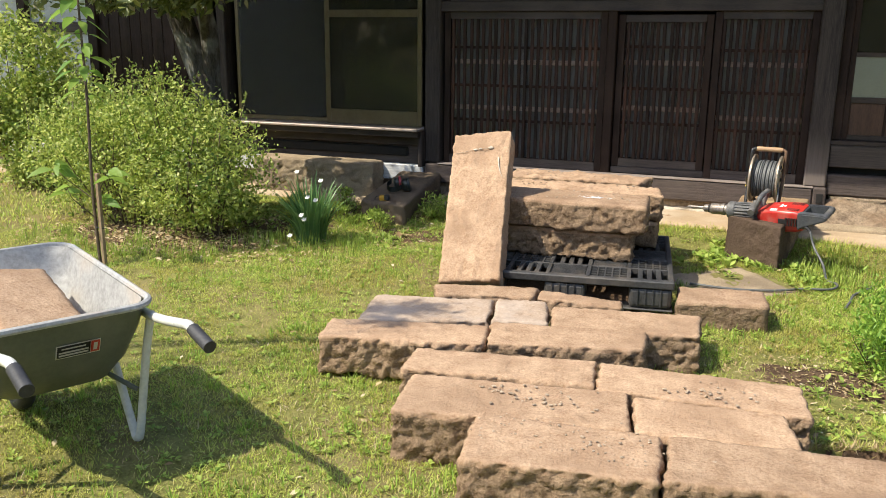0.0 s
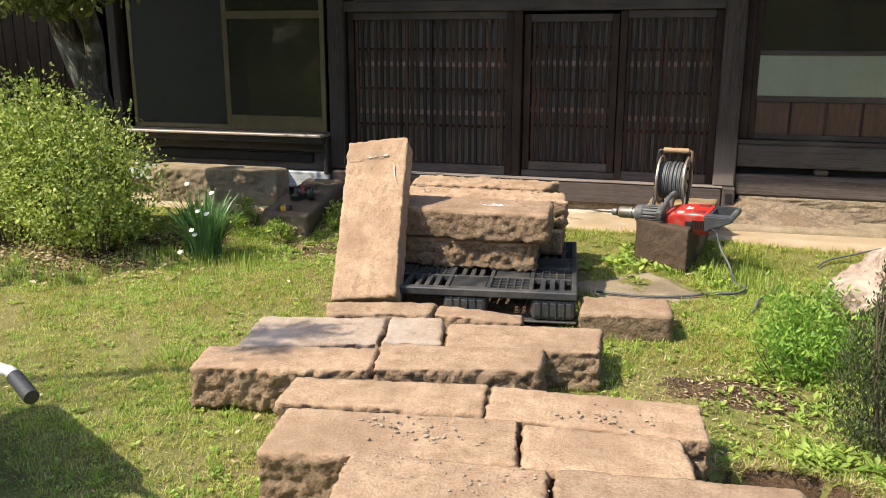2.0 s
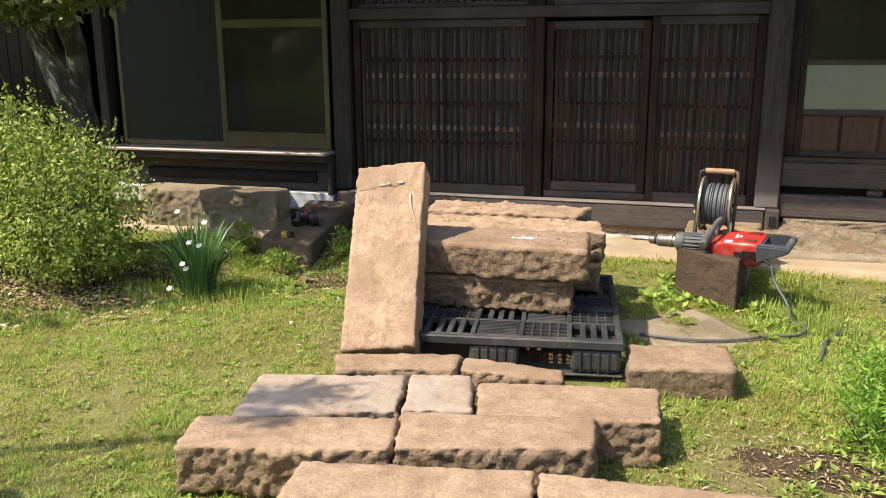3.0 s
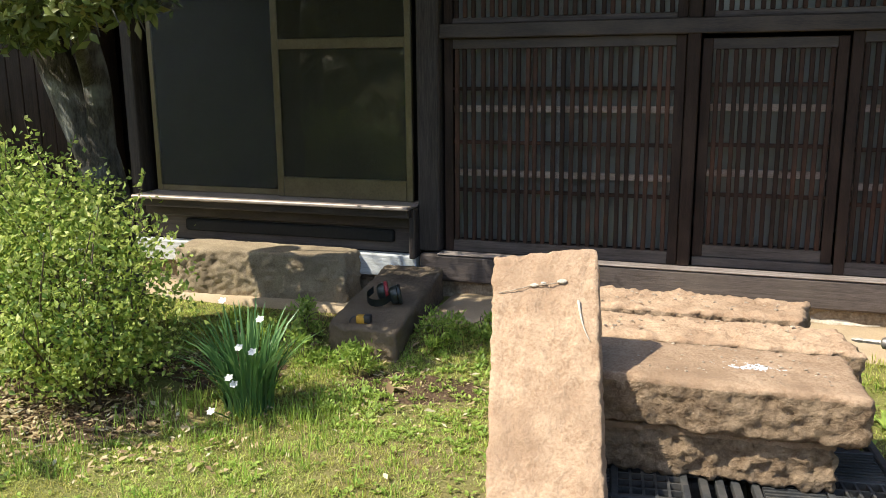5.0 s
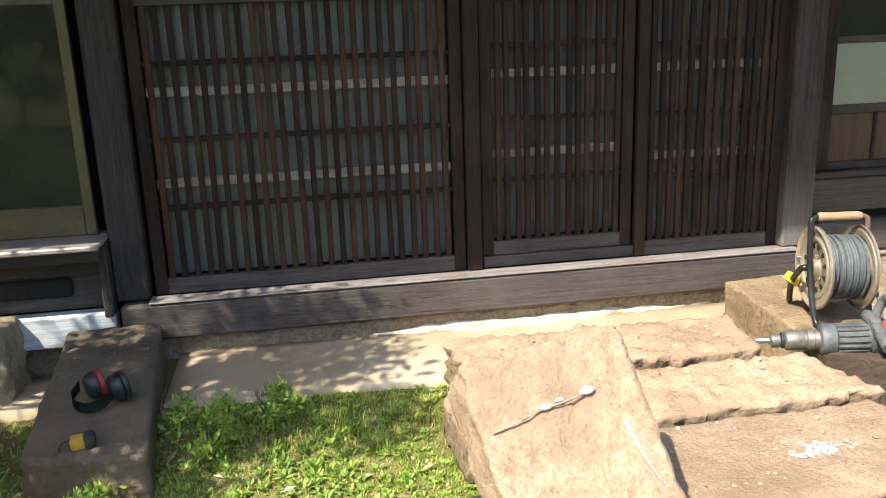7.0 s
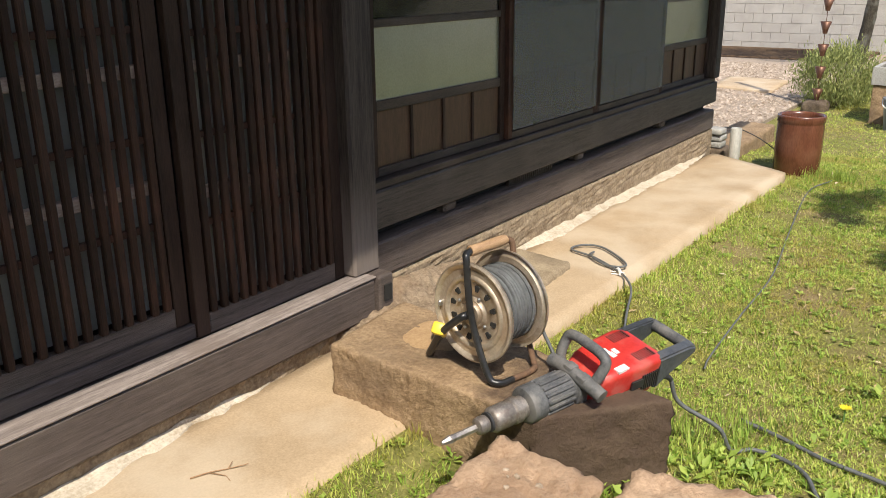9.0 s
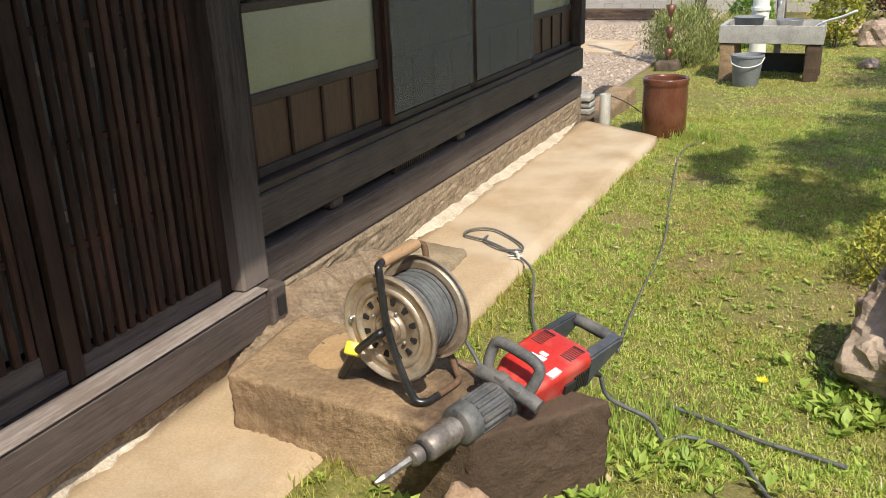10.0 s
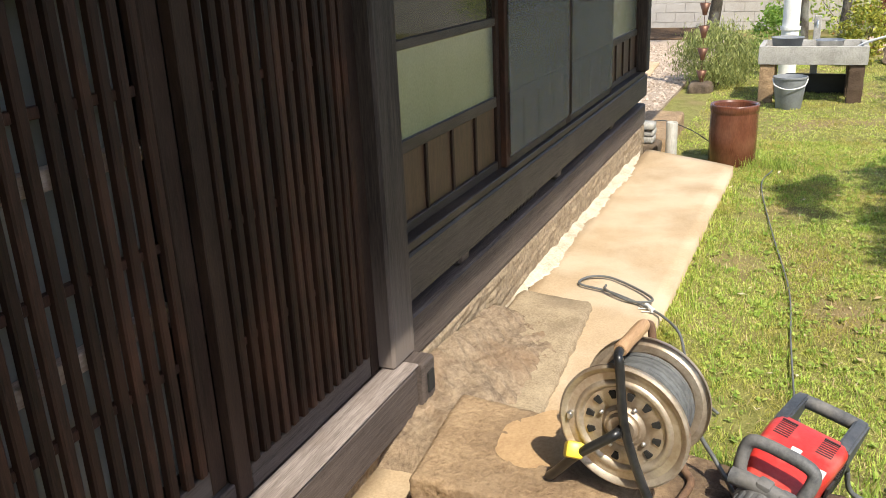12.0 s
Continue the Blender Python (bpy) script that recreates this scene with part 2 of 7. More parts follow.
M_BUSH = leaf_mat("shrub_leaves", (0.13, 0.225, 0.036), (0.54, 0.61, 0.15), (0.72, 0.72, 0.28), 0.2, 0.45, 0.45)
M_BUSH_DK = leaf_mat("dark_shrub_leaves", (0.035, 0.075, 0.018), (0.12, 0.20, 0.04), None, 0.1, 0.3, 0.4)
M_TREE_LEAF = leaf_mat("tree_leaves", (0.065, 0.095, 0.028), (0.24, 0.27, 0.085), (0.32, 0.26, 0.10), 0.10, 0.4, 0.35)
M_SAPLING = leaf_mat("sapling_leaves", (0.16, 0.29, 0.05), (0.30, 0.42, 0.09), None, 0.1, 0.5, 0.4)
M_NARC = leaf_mat("narcissus_leaves", (0.08, 0.18, 0.06), (0.20, 0.34, 0.12), None, 0.1, 0.3, 0.4)
M_FERN = leaf_mat("feathery_leaves", (0.13, 0.28, 0.04), (0.38, 0.54, 0.09), None, 0.1, 0.4, 0.45)
M_CONIFER = leaf_mat("conifer_needles", (0.03, 0.055, 0.02), (0.10, 0.12, 0.045), (0.14, 0.12, 0.05), 0.15, 0.2, 0.6)
M_HERB = leaf_mat("rosemary_needles", (0.16, 0.20, 0.06), (0.40, 0.42, 0.15), None, 0.1, 0.3, 0.6)
M_MAPLE = leaf_mat("red_leaves", (0.10, 0.025, 0.022), (0.24, 0.07, 0.05), None, 0.1, 0.3, 0.45)
M_AZALEA = leaf_mat("azalea_leaves", (0.15, 0.19, 0.03), (0.50, 0.48, 0.08), (0.36, 0.16, 0.05), 0.12, 0.35, 0.45)
M_PETAL_W = leaf_mat("white_petals", (0.75, 0.75, 0.68), (0.85, 0.85, 0.80), None, 0.1, 0.3, 0.5)
M_PETAL_R = leaf_mat("red_petals", (0.55, 0.02, 0.06), (0.75, 0.06, 0.12), None, 0.1, 0.3, 0.5)
M_PETAL_Y = leaf_mat("yellow_petals", (0.75, 0.60, 0.02), (0.85, 0.75, 0.05), None, 0.1, 0.3, 0.5)
M_DRY = leaf_mat("dry_leaves", (0.26, 0.165, 0.085), (0.56, 0.43, 0.24), (0.68, 0.60, 0.42), 0.3, 0.25, 0.7)
M_BARK = node_mat("bark", (0.035, 0.030, 0.023), (0.11, 0.095, 0.075), 9, 0.95, 1.0, fine=40, stretch=(3, 3, 0.8), dist=0.02,
                  col_c=(0.27, 0.27, 0.24), c_scale=5, c_amount=0.6, spec=0.2)
M_TWIG = node_mat("twig", (0.06, 0.045, 0.03), (0.15, 0.11, 0.07), 12, 0.9, 0.4)
M_STAKE = node_mat("wooden_stake", (0.22, 0.15, 0.09), (0.36, 0.26, 0.16), 8, 0.8, 0.4, stretch=(6, 6, 0.6))
M_TUB = node_mat("grey_green_plastic", (0.075, 0.085, 0.068), (0.105, 0.115, 0.092), 4, 0.42, 0.08, fine=60, col_c=(0.17, 0.165, 0.14), c_scale=4, c_amount=0.5)
M_TUB_IN = node_mat("worn_tub_lining", (0.26, 0.26, 0.25), (0.44, 0.44, 0.43), 4, 0.6, 0.2, fine=50, col_c=(0.36, 0.29, 0.22), c_scale=4, c_amount=0.7)
M_STEEL_PAINT = node_mat("white_grey_tube", (0.50, 0.50, 0.46), (0.66, 0.66, 0.61), 8, 0.4, 0.1, fine=70)
M_RUBBER = node_mat("black_rubber", (0.02, 0.02, 0.022), (0.045, 0.045, 0.047), 10, 0.6, 0.2, fine=90)
M_PALLET = node_mat("black_plastic", (0.022, 0.023, 0.025), (0.06, 0.06, 0.06), 6, 0.5, 0.15, fine=80, col_c=(0.15, 0.125, 0.10), c_scale=7, c_amount=0.4)
M_REEL = node_mat("tarnished_tin", (0.40, 0.33, 0.25), (0.58, 0.50, 0.40), 7, 0.42, 0.15, metal=0.6, fine=70, col_c=(0.26, 0.16, 0.09), c_scale=9, c_amount=0.5)
M_BLACK_METAL = node_mat("black_enamel", (0.012, 0.012, 0.013), (0.03, 0.03, 0.03), 10, 0.3, 0.05)
M_RUST = node_mat("rusty_tube", (0.07, 0.04, 0.025), (0.16, 0.09, 0.05), 14, 0.8, 0.4)
M_GRIP_WOOD = node_mat("worn_wooden_grip", (0.28, 0.165, 0.085), (0.42, 0.27, 0.15), 10, 0.6, 0.3, stretch=(0.6, 4, 4))
M_CABLE = node_mat("grey_cable", (0.07, 0.073, 0.075), (0.13, 0.135, 0.135), 12, 0.55, 0.1)
M_YELLOW = node_mat("yellow_plastic", (0.62, 0.46, 0.03), (0.78, 0.60, 0.06), 12, 0.4, 0.05)
M_TAPE = node_mat("orange_yellow_plastic", (0.50, 0.27, 0.03), (0.62, 0.36, 0.05), 12, 0.45, 0.05)
M_RED = node_mat("red_plastic", (0.40, 0.020, 0.016), (0.52, 0.040, 0.030), 6, 0.35, 0.08, fine=80, col_c=(0.46, 0.15, 0.12), c_scale=14, c_amount=0.5)
M_TOOL_GREY = node_mat("dusty_grey_plastic", (0.045, 0.047, 0.052), (0.12, 0.12, 0.12), 9, 0.6, 0.15, fine=90, col_c=(0.20, 0.185, 0.165), c_scale=12, c_amount=0.5)
M_TOOL_METAL = node_mat("dirty_steel", (0.15, 0.13, 0.12), (0.32, 0.29, 0.26), 12, 0.5, 0.2, metal=0.6, fine=90, col_c=(0.18, 0.12, 0.08), c_scale=14, c_amount=0.6)
M_CHISEL = node_mat("worn_chisel_steel", (0.24, 0.21, 0.19), (0.46, 0.42, 0.38), 30, 0.45, 0.3, metal=0.75, fine=60)
M_LABEL_W = node_mat("white_label", (0.66, 0.66, 0.64), (0.78, 0.78, 0.76), 9, 0.5, 0.0)
M_LABEL_K = node_mat("black_label", (0.015, 0.015, 0.015), (0.03, 0.03, 0.03), 9, 0.5, 0.0)
M_LABEL_R = node_mat("red_label", (0.50, 0.05, 0.03), (0.62, 0.09, 0.06), 9, 0.5, 0.0)
M_JAR = node_mat("brown_glaze", (0.085, 0.028, 0.016), (0.15, 0.055, 0.032), 4, 0.25, 0.08, fine=40, stretch=(3, 3, 0.7), col_c=(0.19, 0.085, 0.05), c_scale=5, c_amount=0.5, spec=0.6)
M_BASIN = node_mat("grey_concrete", (0.24, 0.23, 0.21), (0.42, 0.41, 0.385), 7, 0.9, 0.5, fine=70, dist=0.01, spec=0.3)
M_BUCKET = node_mat("grey_plastic", (0.15, 0.16, 0.175), (0.22, 0.235, 0.25), 6, 0.45, 0.05)
M_STEEL = node_mat("bright_metal", (0.5, 0.5, 0.5), (0.65, 0.65, 0.64), 8, 0.3, 0.05, metal=0.9)
M_PVC = node_mat("white_pvc", (0.62, 0.62, 0.60), (0.75, 0.75, 0.73), 4, 0.4, 0.05)
M_PVC_GREY = node_mat("stained_grey_pipe", (0.30, 0.29, 0.26), (0.45, 0.44, 0.40), 6, 0.5, 0.1, stretch=(2, 2, 0.6))
M_COPPER = node_mat("brown_copper", (0.10, 0.045, 0.028), (0.17, 0.085, 0.055), 9, 0.45, 0.1, metal=0.5)
M_GRAVEL = node_mat("gravel_bed", (0.26, 0.20, 0.15), (0.46, 0.37, 0.29), 30, 0.95, 1.0, fine=110, dist=0.03)
M_BLOCKWALL = node_mat("block_wall", (0.34, 0.31, 0.285), (0.46, 0.43, 0.40), 3, 0.95, 0.4, fine=60, col_c=(0.36, 0.33, 0.30), c_scale=1.2, c_amount=0.5)
M_MUFF_RED = node_mat("dark_red_plastic", (0.30, 0.03, 0.035), (0.42, 0.05, 0.055), 9, 0.45, 0.05)
M_MUFF_K = node_mat("black_green_plastic", (0.012, 0.018, 0.018), (0.03, 0.038, 0.037), 9, 0.35, 0.05)

# ---- building helpers ----
def base_of(ob):
    p = Vector((0, 0, 0))
    while ob:
        p += ob.location
        ob = ob.parent
    return p


def thing(name, base, label, category, group="", kind=""):
    e = new(name)
    e.location = base
    e.empty_display_size = 0.1
    return tagged(e, label, category, group, kind)


def finish(bm, name, material, smooth=False):
    me = bpy.data.meshes.new(name)
    bm.to_mesh(me)
    bm.free()
    mats = material if isinstance(material, (list, tuple)) else [material]
    for m in mats:
        me.materials.append(m)
    if smooth:
        me.shade_smooth()
    return me


def part(name, bm, material, parent, label="", smooth=False, kind=""):
    """Links a bmesh given in world metres as one mesh object under parent."""
    b = base_of(parent)
    bmesh.ops.translate(bm, verts=bm.verts, vec=-b)
    me = finish(bm, name, material, smooth)
    if smooth:
        me.set_sharp_from_angle(angle=radians(38))
    ob = new(name, me)
    ob.parent = parent
    return tagged(ob, label, kind=kind)


def solo(name, bm, material, base, label, category, group="", kind="", smooth=False):
    """A thing that is one mesh, with its origin at base."""
    bmesh.ops.translate(bm, verts=bm.verts, vec=-Vector(base))
    ob = new(name, finish(bm, name, material, smooth))
    ob.location = base
    return tagged(ob, label, category, group, kind)


def box(bm, x0, y0, z0, x1, y1, z1, bev=0.0, m=None, seg=1):
    r = bmesh.ops.create_cube(bm, size=1)
    vs = r["verts"]
    bmesh.ops.scale(bm, verts=vs, vec=(abs(x1 - x0), abs(y1 - y0), abs(z1 - z0)))
    bmesh.ops.translate(bm, verts=vs, vec=((x0 + x1) / 2, (y0 + y1) / 2, (z0 + z1) / 2))
    if bev:
        es = list({e for v in vs for e in v.link_edges})
        r2 = bmesh.ops.bevel(bm, geom=es, offset=bev, segments=seg, affect="EDGES", profile=0.5)
        vs = list({v for f in r2["faces"] for v in f.verts} | {v for v in vs if v.is_valid})
    if m is not None:
        bmesh.ops.transform(bm, verts=vs, matrix=m)
    return vs


def rod(bm, p0, p1, r0, r1=None, n=10, caps=True):
    """A straight round bar from p0 to p1."""
    p0, p1 = Vector(p0), Vector(p1)
    d = p1 - p0
    q = d.to_track_quat("Z", "Y").to_matrix().to_4x4()
    m = Matrix.Translation((p0 + p1) / 2) @ q
    r = bmesh.ops.create_cone(bm, cap_ends=caps, segments=n, radius1=r0, radius2=r0 if r1 is None else r1, depth=d.length, matrix=m)
    return r["verts"]


def spline(pts, steps=6):
    """Points on a smooth line through pts."""
    P = [Vector(p) for p in pts]
    P = [2 * P[0] - P[1]] + P + [2 * P[-1] - P[-2]]
    out = []
    for i in range(1, len(P) - 2):
        for k in range(steps):
            t = k / steps
            a, b, c, d = P[i - 1], P[i], P[i + 1], P[i + 2]
            out.append(0.5 * (2 * b + (c - a) * t + (2 * a - 5 * b + 4 * c - d) * t * t + (3 * b - a - 3 * c + d) * t ** 3))
    out.append(P[-2])
    return out


def tube(bm, pts, r, n=8, r_end=None, caps=True):
    """A bent round bar along pts; r may shrink to r_end."""
    pts = [Vector(p) for p in pts]
    rings = []
    up = Vector((0, 0, 1))
    prev = None
    for i, p in enumerate(pts):
        t = (pts[min(i + 1, len(pts) - 1)] - pts[max(i - 1, 0)]).normalized()
        if prev is None:
            s = t.cross(up)
            s = t.cross(Vector((1, 0, 0))) if s.length < 0.05 else s
        else:
            s = prev - t * prev.dot(t)
        s.normalize()
        prev = s
        w = t.cross(s)
        rr = r if r_end is None else r + (r_end - r) * i / (len(pts) - 1)
        rings.append([bm.verts.new(p + s * (rr * math.cos(2 * math.pi * k / n)) + w * (rr * math.sin(2 * math.pi * k / n))) for k in range(n)])
    for a, b in zip(rings, rings[1:]):
        for k in range(n):
            bm.faces.new((a[k], a[(k + 1) % n], b[(k + 1) % n], b[k]))
    if caps:
        bm.faces.new(rings[0][::-1])
        bm.faces.new(rings[-1])
    bmesh.ops.recalc_face_normals(bm, faces=bm.faces)


def lathe(bm, prof, m=None, n=32, closed=False):
    """A turned shape round z from (radius, height) pairs."""
    rings = [[bm.verts.new((r * math.cos(2 * math.pi * k / n), r * math.sin(2 * math.pi * k / n), z)) for k in range(n)] for r, z in prof]
    pairs = list(zip(rings, rings[1:])) + ([(rings[-1], rings[0])] if closed else [])
    for a, b in pairs:
        for k in range(n):
            bm.faces.new((a[k], a[(k + 1) % n], b[(k + 1) % n], b[k]))
    if m is not None:
        bmesh.ops.transform(bm, verts=[v for r in rings for v in r], matrix=m)
    return rings


def fbm(p, s, o=4):
    return noise.fractal(Vector(p) * s, 1.0, 2.0, o)


def block(bm, quad, z0, z1, cell=0.025, r=0.018, rough=0.012, top_rough=0.005, seed=0.0, slope=0.0, lip=0.0, m=None):
    """A rough hewn block over four plan corners (back-left, back-right, front-right, front-left)."""
    q = [Vector((x, y, 0)) for x, y in quad]
    L, D, H = ((q[1] - q[0]).length + (q[2] - q[3]).length) / 2, ((q[0] - q[3]).length + (q[1] - q[2]).length) / 2, z1 - z0
    nx, ny, nz = (max(3, min(64, round(v / cell))) for v in (L, D, H))
    vs = {}

    def vert(i, j, k):
        key = (i, j, k)
        if key in vs:
            return vs[key]
        p = Vector(((i / nx - 0.5) * L, (j / ny - 0.5) * D, (k / nz - 0.5) * H))
        h = Vector((L / 2, D / 2, H / 2))
        rr = r * (1 + 0.7 * noise.noise(Vector((p.x * 6 + seed, p.y * 6, p.z * 6))))
        inner = Vector([max(-h[a] + rr, min(h[a] - rr, p[a])) for a in range(3)])
        d = p - inner
        nrm = d.normalized() if d.length > 1e-6 else Vector((0, 0, 1))
        p = inner + nrm * rr if d.length > 1e-6 else p
        sp = p + Vector((seed * 3.7, seed * 1.3, seed * 2.1))
        up = max(0.0, nrm.z) ** 0.5
        amp = rough + (top_rough - rough) * up
        a = fbm(sp, 4, 2) * amp * 0.3 + fbm(sp, 13, 3) * amp * 0.3 + fbm(sp, 34, 2) * amp * 0.55 + (noise.ridged_multi_fractal(sp * 27, 0.9, 2.1, 3, 1.0, 2.0) - 1.2) * amp * 0.12 - max(0.0, noise.noise(sp * 46) - 0.12) * amp * 0.9
        p = p + nrm * a
        u, v = p.x / L + 0.5, p.y / D + 0.5
        base = (q[3] * (1 - u) + q[2] * u) * (1 - v) + (q[0] * (1 - u) + q[1] * u) * v
        w = Vector((base.x, base.y, z0 + p.z + H / 2 + slope * (u - 0.5)))
        vs[key] = bm.verts.new(m @ w if m is not None else w)
        return vs[key]

    for k0 in (0, nz):
        for i in range(nx):
            for j in range(ny):
                f = [vert(i, j, k0), vert(i + 1, j, k0), vert(i + 1, j + 1, k0), vert(i, j + 1, k0)]
                bm.faces.new(f if k0 else f[::-1])
    for j0 in (0, ny):
        for i in range(nx):
            for k in range(nz):
                f = [vert(i, j0, k), vert(i + 1, j0, k), vert(i + 1, j0, k + 1), vert(i, j0, k + 1)]
                bm.faces.new(f[::-1] if j0 else f)
    for i0 in (0, nx):
        for j in range(ny):
            for k in range(nz):
                f = [vert(i0, j, k), vert(i0, j + 1, k), vert(i0, j + 1, k + 1), vert(i0, j, k + 1)]
                bm.faces.new(f if i0 else f[::-1])


def stone(quad, z0, z1, label, name="stone_block", material=None, group="", category="stone block", **kw):
    bm = bmesh.new()
    block(bm, quad, z0, z1, **kw)
    c = sum((Vector((x, y, z0)) for x, y in quad), Vector()) / 4
    ob = solo(name, bm, material or M_STONE, c, label, category, group, smooth=True)
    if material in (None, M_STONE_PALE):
        # the broken side faces take a darker, more pitted stone
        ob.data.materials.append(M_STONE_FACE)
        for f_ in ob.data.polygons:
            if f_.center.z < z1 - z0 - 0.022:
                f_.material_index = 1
    return ob


def mesh_from(name, verts, faces, material):
    """A mesh from numpy arrays: vertices (n, 3), faces (m, 3 or 4)."""
    me = bpy.data.meshes.new(name)
    k = faces.shape[1]
    me.vertices.add(len(verts))
    me.vertices.foreach_set("co", np.ascontiguousarray(verts, dtype=np.float32).ravel())
    me.loops.add(faces.size)
    me.loops.foreach_set("vertex_index", np.ascontiguousarray(faces, dtype=np.int32).ravel())
    me.polygons.add(len(faces))
    me.polygons.foreach_set("loop_start", np.arange(0, faces.size, k, dtype=np.int32))
    me.update(calc_edges=True)
    me.materials.append(material)
    return me


def unit(v):
    return v / np.maximum(np.linalg.norm(v, axis=1, keepdims=True), 1e-6)


def leaf_mesh(name, pts, axis, side, length, width, material, fold=0.25):
    """Many leaves, each a folded pointed blade of six corners: base pts, axis and side directions, sizes."""
    n = len(pts)
    axis, side = unit(axis), unit(side - axis * np.sum(side * axis, axis=1, keepdims=True) / np.maximum(np.sum(axis * axis, axis=1, keepdims=True), 1e-6))
    nrm = np.cross(axis, side)
    L, W = length.reshape(-1, 1), width.reshape(-1, 1)
    v = np.empty((n, 4, 3))
    v[:, 0] = pts
    v[:, 1] = pts + axis * L * 0.5 + side * W * 0.5 + nrm * W * fold
    v[:, 2] = pts + axis * L
    v[:, 3] = pts + axis * L * 0.5 - side * W * 0.5 + nrm * W * fold
    idx = np.arange(n).reshape(-1, 1) * 4
    f = np.concatenate([idx + np.array([[0, 1, 2]]), idx + np.array([[0, 2, 3]])], axis=0)
    return mesh_from(name, v.reshape(-1, 3), f, material)


def rnd_dirs(rs, n):
    return unit(rs.normal(size=(n, 3)))


def leaves_part(name, pts, rs, size, material, parent, up=0.3, wide=0.5, label="", kind="stuff"):
    """Leaves scattered at pts (world), tied to parent."""
    b = np.array(base_of(parent))
    n = len(pts)
    ax = unit(rnd_dirs(rs, n) + np.array([0, 0, up]))
    L = size * rs.uniform(0.6, 1.3, n)
    ob = new(name, leaf_mesh(name, pts - b, ax, rnd_dirs(rs, n), L, L * wide, material))
    ob.parent = parent
    return tagged(ob, label, kind=kind)


def crown_points(rs, blobs, n, shell=0.55):
    """Points clustered in uneven lumps inside ellipsoids (x, y, z, rx, ry, rz)."""
    out = []
    vol = np.array([b[3] * b[4] * b[5] for b in blobs]) ** 0.67
    for b, share in zip(blobs, vol / vol.sum()):
        k = max(1, int(n * share))
        lumps = max(4, k // 60)
        d = rnd_dirs(rs, lumps) * (rs.uniform(shell, 1.0, lumps) ** 0.5).reshape(-1, 1)
        pick = rs.integers(0, lumps, k)
        p = d[pick] + rs.normal(size=(k, 3)) * 0.16
        out.append(p * np.array(b[3:6]) + np.array(b[:3]))
    return np.concatenate(out)


RS = np.random.default_rng(7)


# ---- ground ----
def smooth_step(a, b, v):
    t = np.clip((v - a) / (b - a), 0, 1)
    return t * t * (3 - 2 * t)


def ground_z(x, y):
    """Height of the ground: a little higher towards the house, lower beyond the far corner, a dug hole beside the stones."""
    x, y = np.asarray(x, float), np.asarray(y, float)
    z = 0.035 + 0.055 * smooth_step(3.2, 4.6, y) * (1 - smooth_step(0.2, 0.8, x)) + 0.02 * smooth_step(3.2, 4.6, y) * smooth_step(0.2, 0.8, x)
    z = z - 0.08 * smooth_step(5.2, 7.5, x)
    z = z + 0.008 * np.sin(x * 3.1 + 1) * np.sin(y * 2.7) + 0.006 * np.sin(x * 7.3) * np.cos(y * 6.1 + 2)
    z = z + 0.075 * smooth_step(5.85, 6.35, y) * (1 - smooth_step(4.2, 4.9, x)) * smooth_step(-3.2, -2.6, x)
    hole = np.clip(1 - (((x - 0.50) / 0.27) ** 2 + ((y - 3.075) / 0.15) ** 2), 0, 1)
    heap = np.clip(1 - (((x - 0.86) / 0.32) ** 2 + ((y - 2.98) / 0.20) ** 2), 0, 1)
    return z - 0.30 * smooth_step(0.0, 0.3, hole) - 0.05 * smooth_step(0.0, 0.7, heap)


def axis_steps(lo, hi, fine_lo, fine_hi, fine):
    mid = np.arange(fine_lo, fine_hi + fine / 2, fine)
    left = fine_lo - np.geomspace(0.2, fine_lo - lo, 22)[::-1]
    right = fine_hi + np.geomspace(0.2, hi - fine_hi, 22)
    return np.concatenate([left, mid, right])


def build_ground():
    xs, ys = axis_steps(-900, 900, -7, 9, 0.04), axis_steps(-900, 900, 0.6, 6.6, 0.04)
    X, Y = np.meshgrid(xs, ys)
    Z = ground_z(X, Y)
    v = np.stack([X, Y, Z], -1).reshape(-1, 3)
    i, j = np.meshgrid(np.arange(len(xs) - 1), np.arange(len(ys) - 1))
    a = (j * len(xs) + i).ravel()
    f = np.stack([a, a + 1, a + 1 + len(xs), a + len(xs)], 1)
    me = mesh_from("ground", v, f, M_LAWN)
    me.shade_smooth()
    tagged(new("ground", me), "mown garden lawn with bare brown patches", "ground", kind="structure")


build_ground()

# concrete apron along the house
bm = bmesh.new()
block(bm, [(-2.62, 6.97), (4.78, 6.97), (4.36, 6.27), (-2.62, 6.42)], -0.1, 0.19, cell=0.08, r=0.012, rough=0.004, top_rough=0.002)
apron = solo("pavement", bm, M_CONCRETE, (0, 6.6, 0), "sandy concrete apron along the house foot", "pavement", kind="structure", smooth=True)
bm = bmesh.new()
block(bm, [(-9.0, 6.97), (-2.7, 6.97), (-2.7, 6.62), (-9.0, 6.62)], -0.1, 0.14, cell=0.1, r=0.012, rough=0.004, top_rough=0.002)
solo("pavement_west", bm, M_CONCRETE, (-5, 6.8, 0), "sandy concrete strip below the windows", "pavement", kind="structure", smooth=True)



